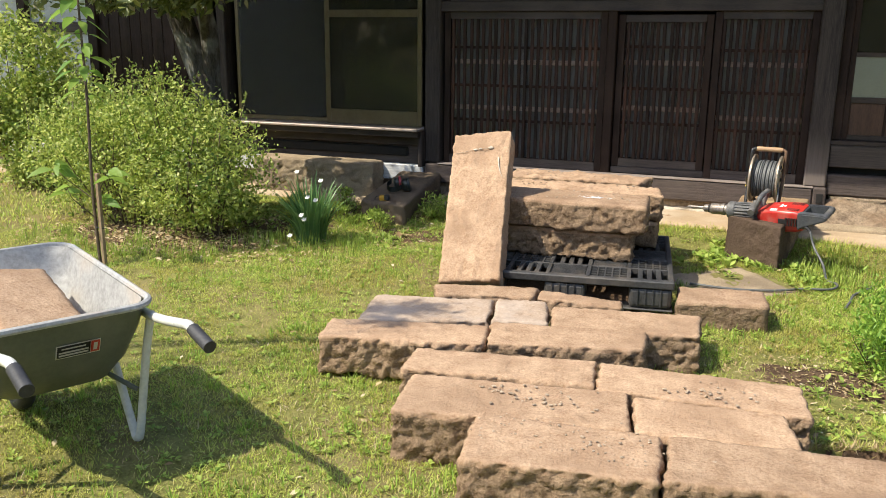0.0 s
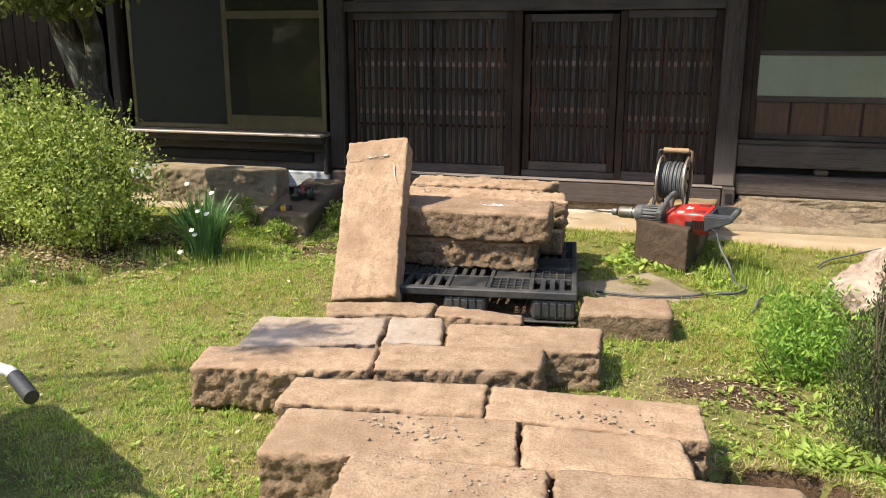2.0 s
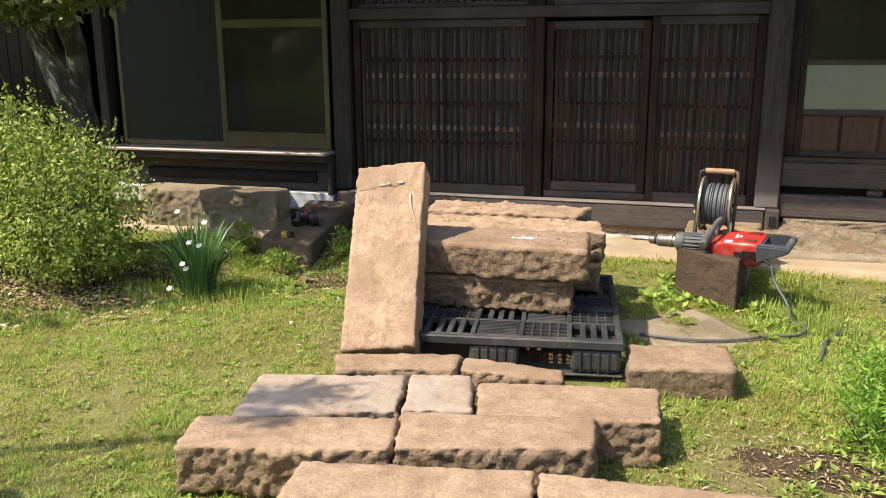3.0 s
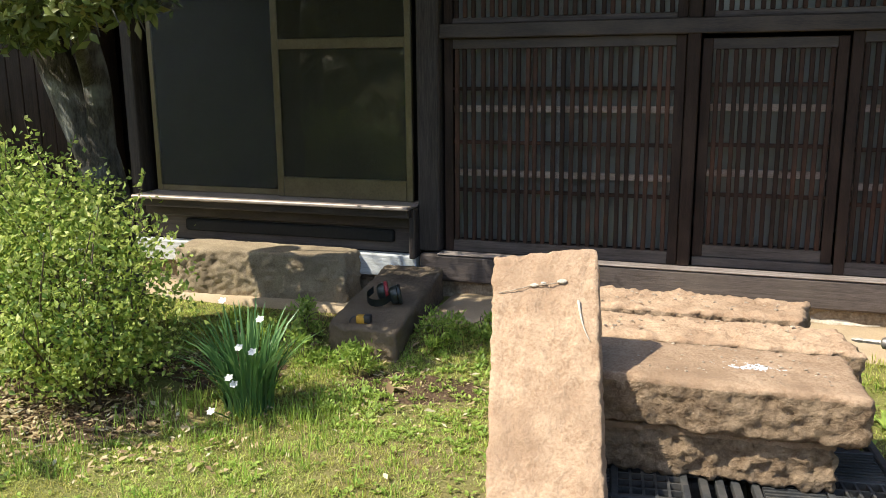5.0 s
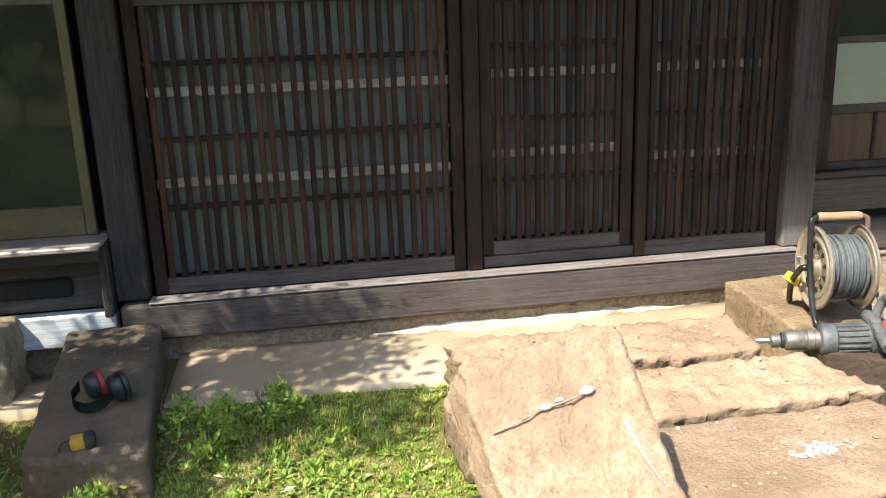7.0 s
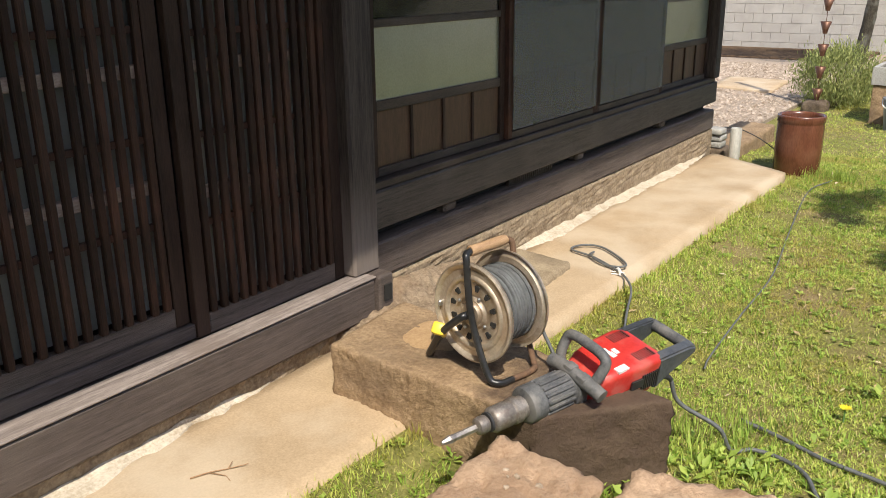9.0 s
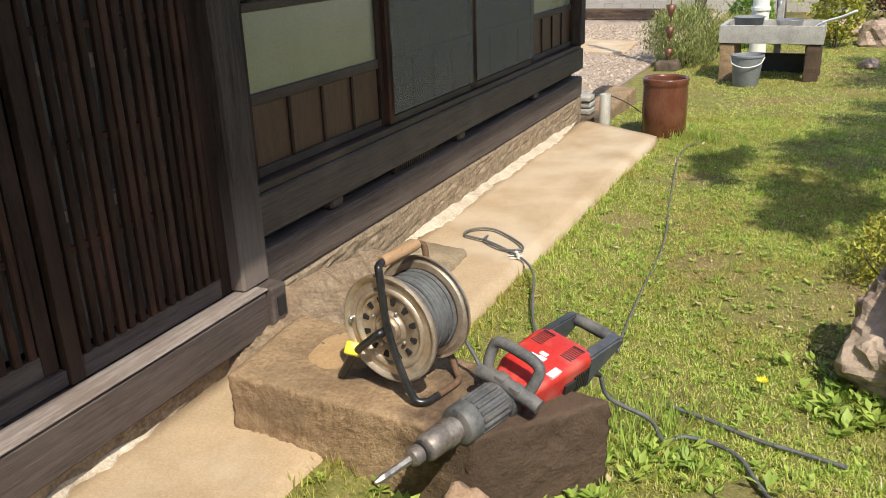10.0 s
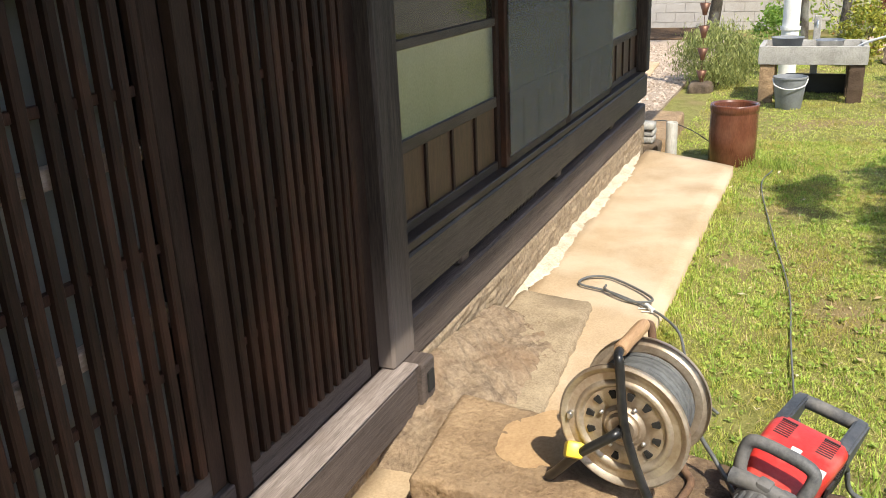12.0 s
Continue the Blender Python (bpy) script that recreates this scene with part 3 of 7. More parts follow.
def mortar_fillet(nm, x0, x1, back, z_top, seed, most):
    """A hand-laid fillet of pale mortar whose width comes and goes along the foundation."""
    bm, prev = bmesh.new(), None
    n = int((x1 - x0) / 0.018)
    for k in range(n + 1):
        x = x0 + (x1 - x0) * k / n
        fade = min(1.0, 6 * k / n, 6 * (n - k) / n)
        q = 0.5 + 0.7 * noise.noise(Vector((x * 1.7 + seed, 0, 0))) + 0.35 * noise.noise(Vector((x * 7 + seed, 3, 0))) + 0.2 * noise.noise(Vector((x * 26, seed, 0)))
        w = most * max(0.02, q) * fade
        h = z_top + 0.012 * noise.noise(Vector((x * 12, 0, seed))) - 0.03 * (1 - fade)
        ring = [bm.verts.new((x, back, 0.16)), bm.verts.new((x, back, h)), bm.verts.new((x, back - w * 0.35, 0.196 + 0.35 * (h - 0.196))), bm.verts.new((x, back - w * 0.8, 0.1945)), bm.verts.new((x, back - w, 0.184))]
        if prev:
            for a in range(5):
                b = (a + 1) % 5
                bm.faces.new((prev[a], prev[b], ring[b], ring[a]))
        else:
            bm.faces.new(ring[::-1])
        prev = ring
    bm.faces.new(prev)
    bmesh.ops.recalc_face_normals(bm, faces=bm.faces)
    solo("trim_mortar_" + nm, bm, M_LIME, ((x0 + x1) / 2, back, 0.16), "pale lime mortar fillet at the foundation foot", "mortar strip", kind="structure")


mortar_fillet("east", 1.35, 4.74, 7.005, 0.212, 2.0, 0.14)
mortar_fillet("mid", -1.75, -0.21, 6.965, 0.212, 5.4, 0.11)

def mortar_rubble():
    """A lumpy heap of old mortar that runs down from the foundation to the apron."""
    xs, ys = np.arange(0.10, 1.42, 0.014), np.arange(6.60, 6.995, 0.014)
    X, Y = np.meshgrid(xs, ys)
    wob = 0.04 * patch_wave(X, Y, 9) + 0.02 * patch_wave(X, Y, 31)
    Z = 0.212 + (0.085 - 0.03 * smooth_step(0.36, 0.2, X)) * (1 - smooth_step(0.55, 1.40, X + wob * 2)) * smooth_step(6.60, 6.82, Y + wob) + 0.06 * smooth_step(6.82, 6.98, Y + wob) * smooth_step(0.36, 0.5, X)
    Z = Z + 0.010 * patch_wave(X, Y, 42) + 0.007 * patch_wave(X, Y, 95, 1.0) + 0.005 * patch_wave(X, Y, 160, 2.0)
    edge = np.minimum(np.minimum(smooth_step(6.60, 6.68, Y + wob), 1 - smooth_step(1.28, 1.42, X + wob)), smooth_step(0.10, 0.20, X))
    Z = 0.17 + (Z - 0.17) * edge
    v = np.stack([X, Y, Z], -1).reshape(-1, 3)
    i, j = np.meshgrid(np.arange(len(xs) - 1), np.arange(len(ys) - 1))
    a = (j * len(xs) + i).ravel()
    me = mesh_from("mortar_rubble", v, np.stack([a, a + 1, a + 1 + len(xs), a + len(xs)], 1), M_RUBBLE)
    tagged(new("mortar_rubble", me), "lumpy brown mortar rubble heaped against the foundation", "rubble", kind="stuff")


def patch_wave(x, y, k, o=0.0):
    return (np.sin(x * k + 1.3 + o) * np.cos(y * k * 1.1 - 0.7 + o) + 0.6 * np.sin(x * k * 2.3 - y * k * 1.9 + o) + 0.5 * np.cos(x * k * 0.7 + y * k * 1.7 + 2 * o)) / 2.1


mortar_rubble()

# ---- house ----
WALL = 7.03
Y_BACK = 7.35

def timber(name, parent, x0, y0, z0, x1, y1, z1, mat=None, bev=0.006, label=""):
    bm = bmesh.new()
    box(bm, x0, y0, z0, x1, y1, z1, bev)
    return part(name, bm, mat or M_WOOD, parent, label)


# foundation
bm = bmesh.new()
block(bm, [(0.48, 7.3), (4.86, 7.3), (4.86, 7.0), (0.48, 7.0)], 0.1, 0.378, cell=0.018, r=0.02, rough=0.015, top_rough=0.006, seed=3)
solo("foundation_east", bm, M_MORTAR, (2.6, 7.1, 0.1), "rough brown mortar foundation under the timber sill", "foundation", kind="structure")
bm = bmesh.new()
block(bm, [(-2.9, 7.3), (0.42, 7.3), (0.42, 6.965), (-2.9, 6.965)], 0.1, 0.272, cell=0.03, r=0.02, rough=0.014, top_rough=0.006, seed=5)
solo("foundation_mid", bm, M_MORTAR, (-1.2, 7.1, 0.1), "rough mortar foundation under the lattice doors", "foundation", kind="structure")
bm = bmesh.new()
block(bm, [(-9.0, 7.3), (-2.9, 7.3), (-2.9, 7.0), (-9.0, 7.0)], 0.05, 0.27, cell=0.06, r=0.02, rough=0.012, top_rough=0.006, seed=6)
solo("foundation_west", bm, M_MORTAR, (-6, 7.1, 0.05), "rough mortar foundation under the windows", "foundation", kind="structure", smooth=True)

house = thing("house_front", (-1.0, 7.1, 0.2), "dark timber front of an old farmhouse", "house", kind="structure")
timber("sill_beam", house, -2.84, 6.92, 0.268, 0.36, 7.10, 0.436, M_BEAM, 0.012, "grey weathered sill beam")
timber("ledge", house, -2.719, 6.916, 0.4365, 0.36, 7.018, 0.4455, M_LEDGE, 0.003, "weathered ledge of the sill beam, painted paler as sunlit")
bm = bmesh.new()
box(bm, 0.361, 6.90, 0.265, 0.452, 7.10, 0.443, 0.008)
part("beam_end", bm, M_BEAM, house, "projecting beam end with a slot")
bm = bmesh.new()
box(bm, 0.385, 6.893, 0.33, 0.43, 6.901, 0.40)
part("beam_slot", bm, M_DARK, house)
timber("post", house, 0.287, 6.965, 0.444, 0.445, 7.16, 2.75, M_POST_SUNLIT, 0.01, "dark corner post, sunlight painted pale on its worn foot")
timber("post", house, -2.86, 6.965, 0.444, -2.72, 7.16, 2.75, M_BEAM_V, 0.01)
timber("post", house, -1.285, 7.0, 0.4465, -1.215, 7.14, 2.75, M_WOOD_V)
timber("lintel", house, -2.72, 6.985, 1.745, 0.30, 7.13, 1.83, M_WOOD, 0.006)
timber("upper_lintel", house, -2.72, 6.985, 2.45, 0.30, 7.13, 2.75, M_WOOD, 0.006)


def lattice(name, x0, x1, z0, z1, y, n, label, seed, rails=(0.835, 1.13, 1.45), glass_rails=(0.94, 1.33), stile=0.055, foot=0.075):
    """A sliding lattice door: frame, upright slats, thin cross rails, and panes with pale bars behind."""
    d = thing(name, ((x0 + x1) / 2, y, z0), label, "door", kind="structure")
    rs = random.Random(seed)
    for a, b in ((x0, x0 + stile), (x1 - stile, x1)):
        timber("stile", d, a, y, z0, b, y + 0.035, z1, M_WOOD_V, 0.003)
    timber("bottom_rail", d, x0 + stile, y, z0, x1 - stile, y + 0.034, z0 + foot, M_BEAM, 0.003)
    timber("top_rail", d, x0 + stile, y, z1 - 0.06, x1 - stile, y + 0.034, z1, M_WOOD, 0.003)
    xa, xb = x0 + stile, x1 - stile
    zl, zh = z0 + foot, z1 - 0.06
    bm = bmesh.new()
    box(bm, -0.0128, -0.012, 0, 0.0128, 0.012, zh - zl, 0.004)
    me = finish(bm, "slat", M_SLAT)
    for i in range(n):
        x = xa + (xb - xa) * (i + 0.5) / n + rs.uniform(-0.004, 0.004)
        s = new("slat", me)
        s.parent = d
        s.location = Vector((x, y + 0.004, zl)) - d.location
        s.rotation_euler = (0, rs.gauss(0, 0.0035), 0)
    for z in rails:
        if zl < z < zh:
            bm = bmesh.new()
            box(bm, xa, y + 0.0075, z - 0.011, xb, y + 0.026, z + 0.011, 0.002)
            part("cross_rail", bm, M_SLAT, d)
    for z in glass_rails:
        if zl < z < zh:
            bm = bmesh.new()
            box(bm, xa, y + 0.0275, z - 0.02, xb, y + 0.062, z + 0.02, 0.003)
            part("glazing_bar", bm, M_RAIL_PALE, d, "pale glazing bar")
    xm = (xa + xb) / 2
    if xb - xa > 0.9:
        bm = bmesh.new()
        box(bm, xm - 0.022, y + 0.0285, zl, xm + 0.022, y + 0.061, zh, 0.003)
        part("glazing_stile", bm, M_STILE_GREY, d)
    cuts = [zl] + [z for z in glass_rails if zl < z < zh] + [zh]
    for a, b in zip(cuts, cuts[1:]):
        bm = bmesh.new()
        box(bm, xa, y + 0.066, a, xb, y + 0.070, b)
        part("pane", bm, M_GLASS_RIPPLE, d, "dull rippled glass pane")
    return d


lattice("door_1", -2.70, -1.29, 0.446, 1.743, 7.025, 24, "wide dark lattice door with fine upright slats", 1)
lattice("door_2", -1.205, -0.47, 0.50, 1.72, 7.045, 13, "narrow dark lattice sliding door", 2, rails=(0.86, 1.14, 1.47), glass_rails=(0.98, 1.345), foot=0.07)
lattice("door_3", -0.46, 0.285, 0.446, 1.743, 7.02, 14, "narrow dark lattice door beside the post", 3, glass_rails=(0.93, 1.345))
lattice("transom_1", -2.70, -1.29, 1.832, 2.448, 7.025, 24, "lattice transom above the wide door", 4, rails=(2.1,), glass_rails=(2.15,), foot=0.03)
lattice("transom_2", -1.205, 0.285, 1.832, 2.448, 7.025, 26, "lattice transom above the narrow doors", 5, rails=(2.1,), glass_rails=(2.15,), foot=0.03)
timber("door_sill", house, -1.205, 7.03, 0.446, -0.46, 7.13, 0.498, M_BEAM, 0.004)

# dim room behind the doors
bm = bmesh.new()
box(bm, -9.0, 8.5, 0.1, 4.8, 8.6, 3.0)
solo("wall_inner", bm, M_INT, (-2, 8.55, 0.1), "dim grey inner wall of the house", "wall", kind="structure")
# floor coloured near-black to keep the room in shade
bm = bmesh.new()
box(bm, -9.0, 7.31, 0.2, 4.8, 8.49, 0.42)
solo("floor_inner", bm, M_DARK, (-2, 8, 0.2), "inner floor coloured near-black for the unlit room", "floor", kind="structure")
bm = bmesh.new()
box(bm, 0.36, 7.17, 0.43, 0.44, 8.49, 2.9)
solo("wall_partition", bm, M_INT, (0.4, 7.8, 0.43), "dim partition inside the house", "wall", kind="structure")
bm = bmesh.new()
box(bm, -2.83, 7.17, 0.43, -2.75, 8.49, 2.9)
solo("wall_partition_west", bm, M_INT, (-2.8, 7.8, 0.43), "dim partition inside the house", "wall", kind="structure")
bm = bmesh.new()
box(bm, -9.3, 6.99, 2.76, 4.9, 8.6, 2.9)
solo("ceiling", bm, M_WOOD, (-2, 7.8, 2.76), "dark timber ceiling", "ceiling", kind="structure")

# east window wall
timber("sill_beam_east", house, 0.447, 6.998, 0.38, 4.84, 7.12, 0.54, M_BEAM, 0.01, "grey weathered lower beam")
timber("floor_beam_east", house, 0.447, 6.992, 0.598, 4.84, 7.12, 0.765, M_BEAM_DK, 0.008)
timber("track_east", house, 0.447, 7.002, 0.767, 4.80, 7.12, 0.80, M_WOOD, 0.004)
bm = bmesh.new()
box(bm, 0.447, 7.085, 0.542, 4.82, 7.11, 0.596)
part("vent_back", bm, M_DARK, house)
for x in (1.05, 2.42, 3.75):
    bm = bmesh.new()
    box(bm, x - 0.05, 7.02, 0.542, x + 0.05, 7.084, 0.596, 0.012)
    part("vent_block", bm, M_BEAM, house)
bm = bmesh.new()
for i in range(22):
    box(bm, 1.62 + i * 0.022, 7.04, 0.542, 1.632 + i * 0.022, 7.06, 0.596)
part("vent_grille", bm, M_WOOD, house)
timber("corner_post", house, 4.70, 6.975, 0.80, 4.82, 7.12, 2.75, M_BEAM_V, 0.008)
timber("upper_lintel_east", house, 0.447, 6.98, 2.05, 4.70, 7.12, 2.75, M_WOOD, 0.006)


def wood_sash(name, x0, x1, y, label, screen=False, rails=4):
    d = thing(name, ((x0 + x1) / 2, y, 0.803), label, "window", kind="structure")
    for a, b in ((x0, x0 + 0.04), (x1 - 0.04, x1)):
        timber("stile", d, a, y, 0.803, b, y + 0.035, 2.045, M_SLAT if screen else M_WOOD_V, 0.003)
    for z0, z1 in ((0.803, 0.84), (1.078, 1.122), (1.415, 1.448), (2.0, 2.045)):
        timber("rail", d, x0 + 0.04, y + 0.002, z0, x1 - 0.04, y + 0.033, z1, M_WOOD, 0.003)
    for i in range(rails):
        a = x0 + 0.04 + (x1 - x0 - 0.08) * i / rails
        b = x0 + 0.04 + (x1 - x0 - 0.08) * (i + 1) / rails
        timber("panel", d, a + 0.002, y + 0.014, 0.84, b - 0.002, y + 0.026, 1.078, M_PANEL, 0.003)
        if i:
            timber("muntin", d, a - 0.009, y + 0.004, 0.84, a + 0.009, y + 0.013, 1.078, M_WOOD_V, 0.002)
    bm = bmesh.new()
    box(bm, x0 + 0.04, y + 0.015, 1.122, x1 - 0.04, y + 0.019, 1.415)
    part("pane", bm, M_GLASS_FROST, d, "frosted pale green glass")
    bm = bmesh.new()
    box(bm, x0 + 0.04, y + 0.015, 1.448, x1 - 0.04, y + 0.019, 2.0)
    part("pane", bm, M_GLASS_DARK, d, "clear glass with garden reflections")
    if screen:
        bm = bmesh.new()
        box(bm, x0 + 0.03, y - 0.010, 0.85, x1 - 0.03, y - 0.008, 2.0)
        part("insect_screen", bm, M_SCREEN_MESH, d, "dark grey insect screen")
    return d


M_SCREEN_MESH = glass_mat("screen_mesh", (0.85, 0.85, 0.85), 0.6, 0.5, (0.155, 0.16, 0.15))
timber("jamb", house, 0.447, 7.035, 0.802, 0.513, 7.12, 2.048, M_WOOD_V)
wood_sash("window_1", 0.515, 1.57, 7.045, "old wooden sash, frosted glass over brown panels")
wood_sash("window_2", 1.57, 2.61, 7.02, "old wooden sash behind a dark insect screen", True)
wood_sash("window_3", 2.61, 3.68, 7.02, "old wooden sash behind a dark insect screen", True)
wood_sash("window_4", 3.68, 4.70, 7.045, "old wooden sash, frosted glass over brown panels")

# west window
timber("west_beam", house, -4.93, 6.98, 0.58, -2.87, 7.14, 0.70, M_WOOD, 0.008)
timber("sill", house, -4.90, 6.80, 0.722, -2.865, 7.10, 0.745, M_SILL, 0.006, "metal-clad window sill")
timber("sill_apron", house, -4.88, 6.85, 0.665, -2.88, 6.98, 0.718, M_WOOD, 0.006)
bm = bmesh.new()
box(bm, -4.93, 7.03, 0.415, -2.87, 7.06, 0.578)
part("vent_board", bm, M_BEAM, house)
bm = bmesh.new()
box(bm, -4.62, 7.0, 0.478, -3.04, 7.029, 0.562, 0.02, seg=4)
part("vent_slot", bm, M_DARK, house, "long black vent slot")
timber("pale_sill_board", house, -9.0, 6.93, 0.272, -2.865, 7.02, 0.412, M_WHITE_BOARD, 0.006, "grey-white painted board at the wall foot")
timber("west_post", house, -5.02, 6.97, 0.415, -4.93, 7.15, 2.75, M_BEAM_V, 0.008)
timber("west_post", house, -5.30, 6.97, 0.415, -5.20, 7.15, 2.75, M_WOOD_V, 0.008)
timber("post_trim", house, -2.90, 6.90, 0.40, -2.862, 7.0, 0.72, M_BEAM_V, 0.006, "splintered pale post foot")
timber("west_head", house, -4.93, 6.98, 2.35, -2.86, 7.14, 2.75, M_WOOD, 0.006)


M_SCREEN_WEST = glass_mat("fine_screen_mesh", (0.85, 0.85, 0.83), 0.5, 0.62, (0.034, 0.037, 0.032))


def alu_sash(name, x0, x1, y, label, screened):
    d = thing(name, ((x0 + x1) / 2, y, 0.747), label, "window", kind="structure")
    for a, b in ((x0, x0 + 0.045), (x1 - 0.045, x1)):
        timber("stile", d, a, y, 0.747, b, y + 0.03, 2.35, M_BRONZE, 0.004)
    for z0, z1 in ((0.747, 0.88 if not screened else 0.79), (1.70, 1.765), (2.30, 2.35)):
        if screened and z0 == 1.70:
            continue
        timber("rail", d, x0 + 0.045, y + 0.002, z0, x1 - 0.045, y + 0.028, z1, M_BRONZE, 0.004)
    for z0, z1 in (((0.79, 2.30),) if screened else ((0.88, 1.70), (1.765, 2.30))):
        bm = bmesh.new()
        box(bm, x0 + 0.045, y + 0.012, z0, x1 - 0.045, y + 0.016, z1)
        part("pane", bm, M_GLASS_DARK, d, "dark reflecting glass")
    if screened:
        bm = bmesh.new()
        box(bm, x0 + 0.04, y - 0.006, 0.79, x1 - 0.04, y - 0.004, 2.30)
        part("insect_screen", bm, M_SCREEN_WEST, d, "grey insect screen")
    return d


alu_sash("window_5", -4.86, -3.83, 7.045, "bronze aluminium sash with a grey insect screen", True)
alu_sash("window_6", -3.87, -2.905, 7.005, "bronze aluminium sliding window with dark glass", False)
# dark boards and plaster further west
bm = bmesh.new()
for i in range(9):
    box(bm, -6.50 + i * 0.133, 7.03, 0.42, -6.50 + i * 0.133 + 0.128, 7.06 + 0.006 * (i % 2), 2.75, 0.004)
solo("wall_west_boards", bm, M_WOOD_V, (-5.9, 7.05, 0.42), "dark upright boards beside the window", "wall", kind="structure")
bm = bmesh.new()
box(bm, -9.0, 7.06, 0.42, -6.50, 7.12, 2.75)
solo("wall_west", bm, M_PLASTER, (-7.7, 7.1, 0.42), "grey-white plaster wall panel", "wall", kind="structure")
for x in (-9.0, -8.3, -7.55, -6.62):
    timber("west_post", house, x, 6.99, 0.42, x + 0.12, 7.055, 2.75, M_WOOD_V)
for z in (0.62, 1.55, 2.3):
    timber("west_rail", house, -8.88, 7.0, z, -6.62, 7.05, z + 0.10, M_WOOD)
bm = bmesh.new()
box(bm, 4.73, 7.121, 0.34, 4.82, 8.6, 2.75)
solo("wall_east_end", bm, M_WOOD, (4.78, 7.8, 0.34), "dark timber end wall", "wall", kind="structure")
bm = bmesh.new()
box(bm, -9.1, 7.0, 0.2, -9.0, 8.6, 2.9)
solo("wall_west_end", bm, M_PLASTER, (-9.05, 7.8, 0.2), "plaster end wall", "wall", kind="structure")

# roof with a deep eave
roof = thing("roof", (-2, 7.2, 2.5), "grey tiled roof with a deep timber eave", "roof", kind="structure")
bm = bmesh.new()
m = Matrix.Translation((-2.1, 5.98, 2.56)) @ Matrix.Rotation(radians(24), 4, "X")
box(bm, -7.4, 0, 0, 7.3, 5.2, 0.04, m=m)
part("eave_boards", bm, M_WOOD, roof)
bm = bmesh.new()
box(bm, -7.45, -0.04, 0.045, 7.35, 5.2, 0.12, 0.02, m=m)
part("tile_bed", bm, M_TILE, roof)
for i in range(30):
    bm = bmesh.new()
    box(bm, -7.2 + i * 0.49, 0.05, -0.085, -7.14 + i * 0.49, 1.6, -0.004, m=m)
    part("rafter", bm, M_WOOD, roof)

# ---- hewn stones laid on the lawn ----
TOP = 0.235
LAID = "hewn stones laid in rows"
PATH_STONES = [
    ([(-0.86, 2.61), (-0.235, 2.66), (-0.20, 2.34), (-0.815, 2.25)], "long sandy brown hewn stone at the end of the row"),
    ([(-0.215, 2.67), (0.50, 2.75), (0.53, 2.47), (-0.185, 2.35)], "long sandy brown hewn stone beside the dug hole"),
    ([(-1.22, 2.85), (-0.395, 2.985), (-0.335, 2.665), (-1.16, 2.51)], "sandy brown hewn stone strewn with stone crumbs"),
    ([(-0.37, 2.95), (0.15, 2.985), (0.21, 2.72), (-0.325, 2.645)], "short sandy brown hewn stone with a chipped corner"),
    ([(-1.31, 3.10), (-0.565, 3.24), (-0.525, 2.985), (-1.28, 2.86)], "narrow sandy brown hewn stone"),
    ([(-0.55, 3.25), (0.215, 3.29), (0.245, 3.00), (-0.515, 2.965)], "greyish brown hewn stone with white stains"),
    ([(-1.83, 3.32), (-1.11, 3.50), (-1.06, 3.245), (-1.77, 3.07)], "brown hewn stone partly in leaf shade"),
    ([(-1.11, 3.545), (-0.425, 3.69), (-0.395, 3.445), (-1.045, 3.255)], "sandy brown hewn stone with a broken front edge"),
    ([(-0.92, 3.91), (-0.22, 4.04), (-0.19, 3.72), (-0.85, 3.61)], "broad sandy brown hewn stone at the end of its row"),
]
for i, (q, label) in enumerate(PATH_STONES):
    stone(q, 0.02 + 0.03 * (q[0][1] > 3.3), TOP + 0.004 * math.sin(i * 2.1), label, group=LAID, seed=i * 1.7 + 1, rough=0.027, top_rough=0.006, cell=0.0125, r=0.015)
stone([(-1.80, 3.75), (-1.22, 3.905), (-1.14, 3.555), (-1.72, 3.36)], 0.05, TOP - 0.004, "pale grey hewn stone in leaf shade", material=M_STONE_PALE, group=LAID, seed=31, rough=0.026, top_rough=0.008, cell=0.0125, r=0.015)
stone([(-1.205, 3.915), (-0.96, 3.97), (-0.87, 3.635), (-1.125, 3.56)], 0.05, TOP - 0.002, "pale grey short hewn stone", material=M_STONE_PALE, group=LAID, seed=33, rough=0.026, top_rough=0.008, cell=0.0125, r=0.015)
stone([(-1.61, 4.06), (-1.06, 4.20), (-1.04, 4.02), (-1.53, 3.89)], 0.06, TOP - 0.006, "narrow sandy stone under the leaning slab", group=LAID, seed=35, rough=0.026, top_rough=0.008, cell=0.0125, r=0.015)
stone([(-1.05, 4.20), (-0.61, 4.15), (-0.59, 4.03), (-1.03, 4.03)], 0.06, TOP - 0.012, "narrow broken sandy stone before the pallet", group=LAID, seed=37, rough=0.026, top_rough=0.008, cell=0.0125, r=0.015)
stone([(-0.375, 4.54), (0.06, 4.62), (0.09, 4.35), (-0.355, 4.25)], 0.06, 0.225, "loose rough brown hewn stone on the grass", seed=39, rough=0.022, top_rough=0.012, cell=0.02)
stone([(-0.55, 5.20), (-0.10, 5.65), (0.27, 5.12), (-0.08, 4.72)], 0.03, 0.098, "flat worn grey-brown paving stone in the grass", name="paving_stone", material=M_STONE_OLD, category="paving stone", seed=41, cell=0.03)

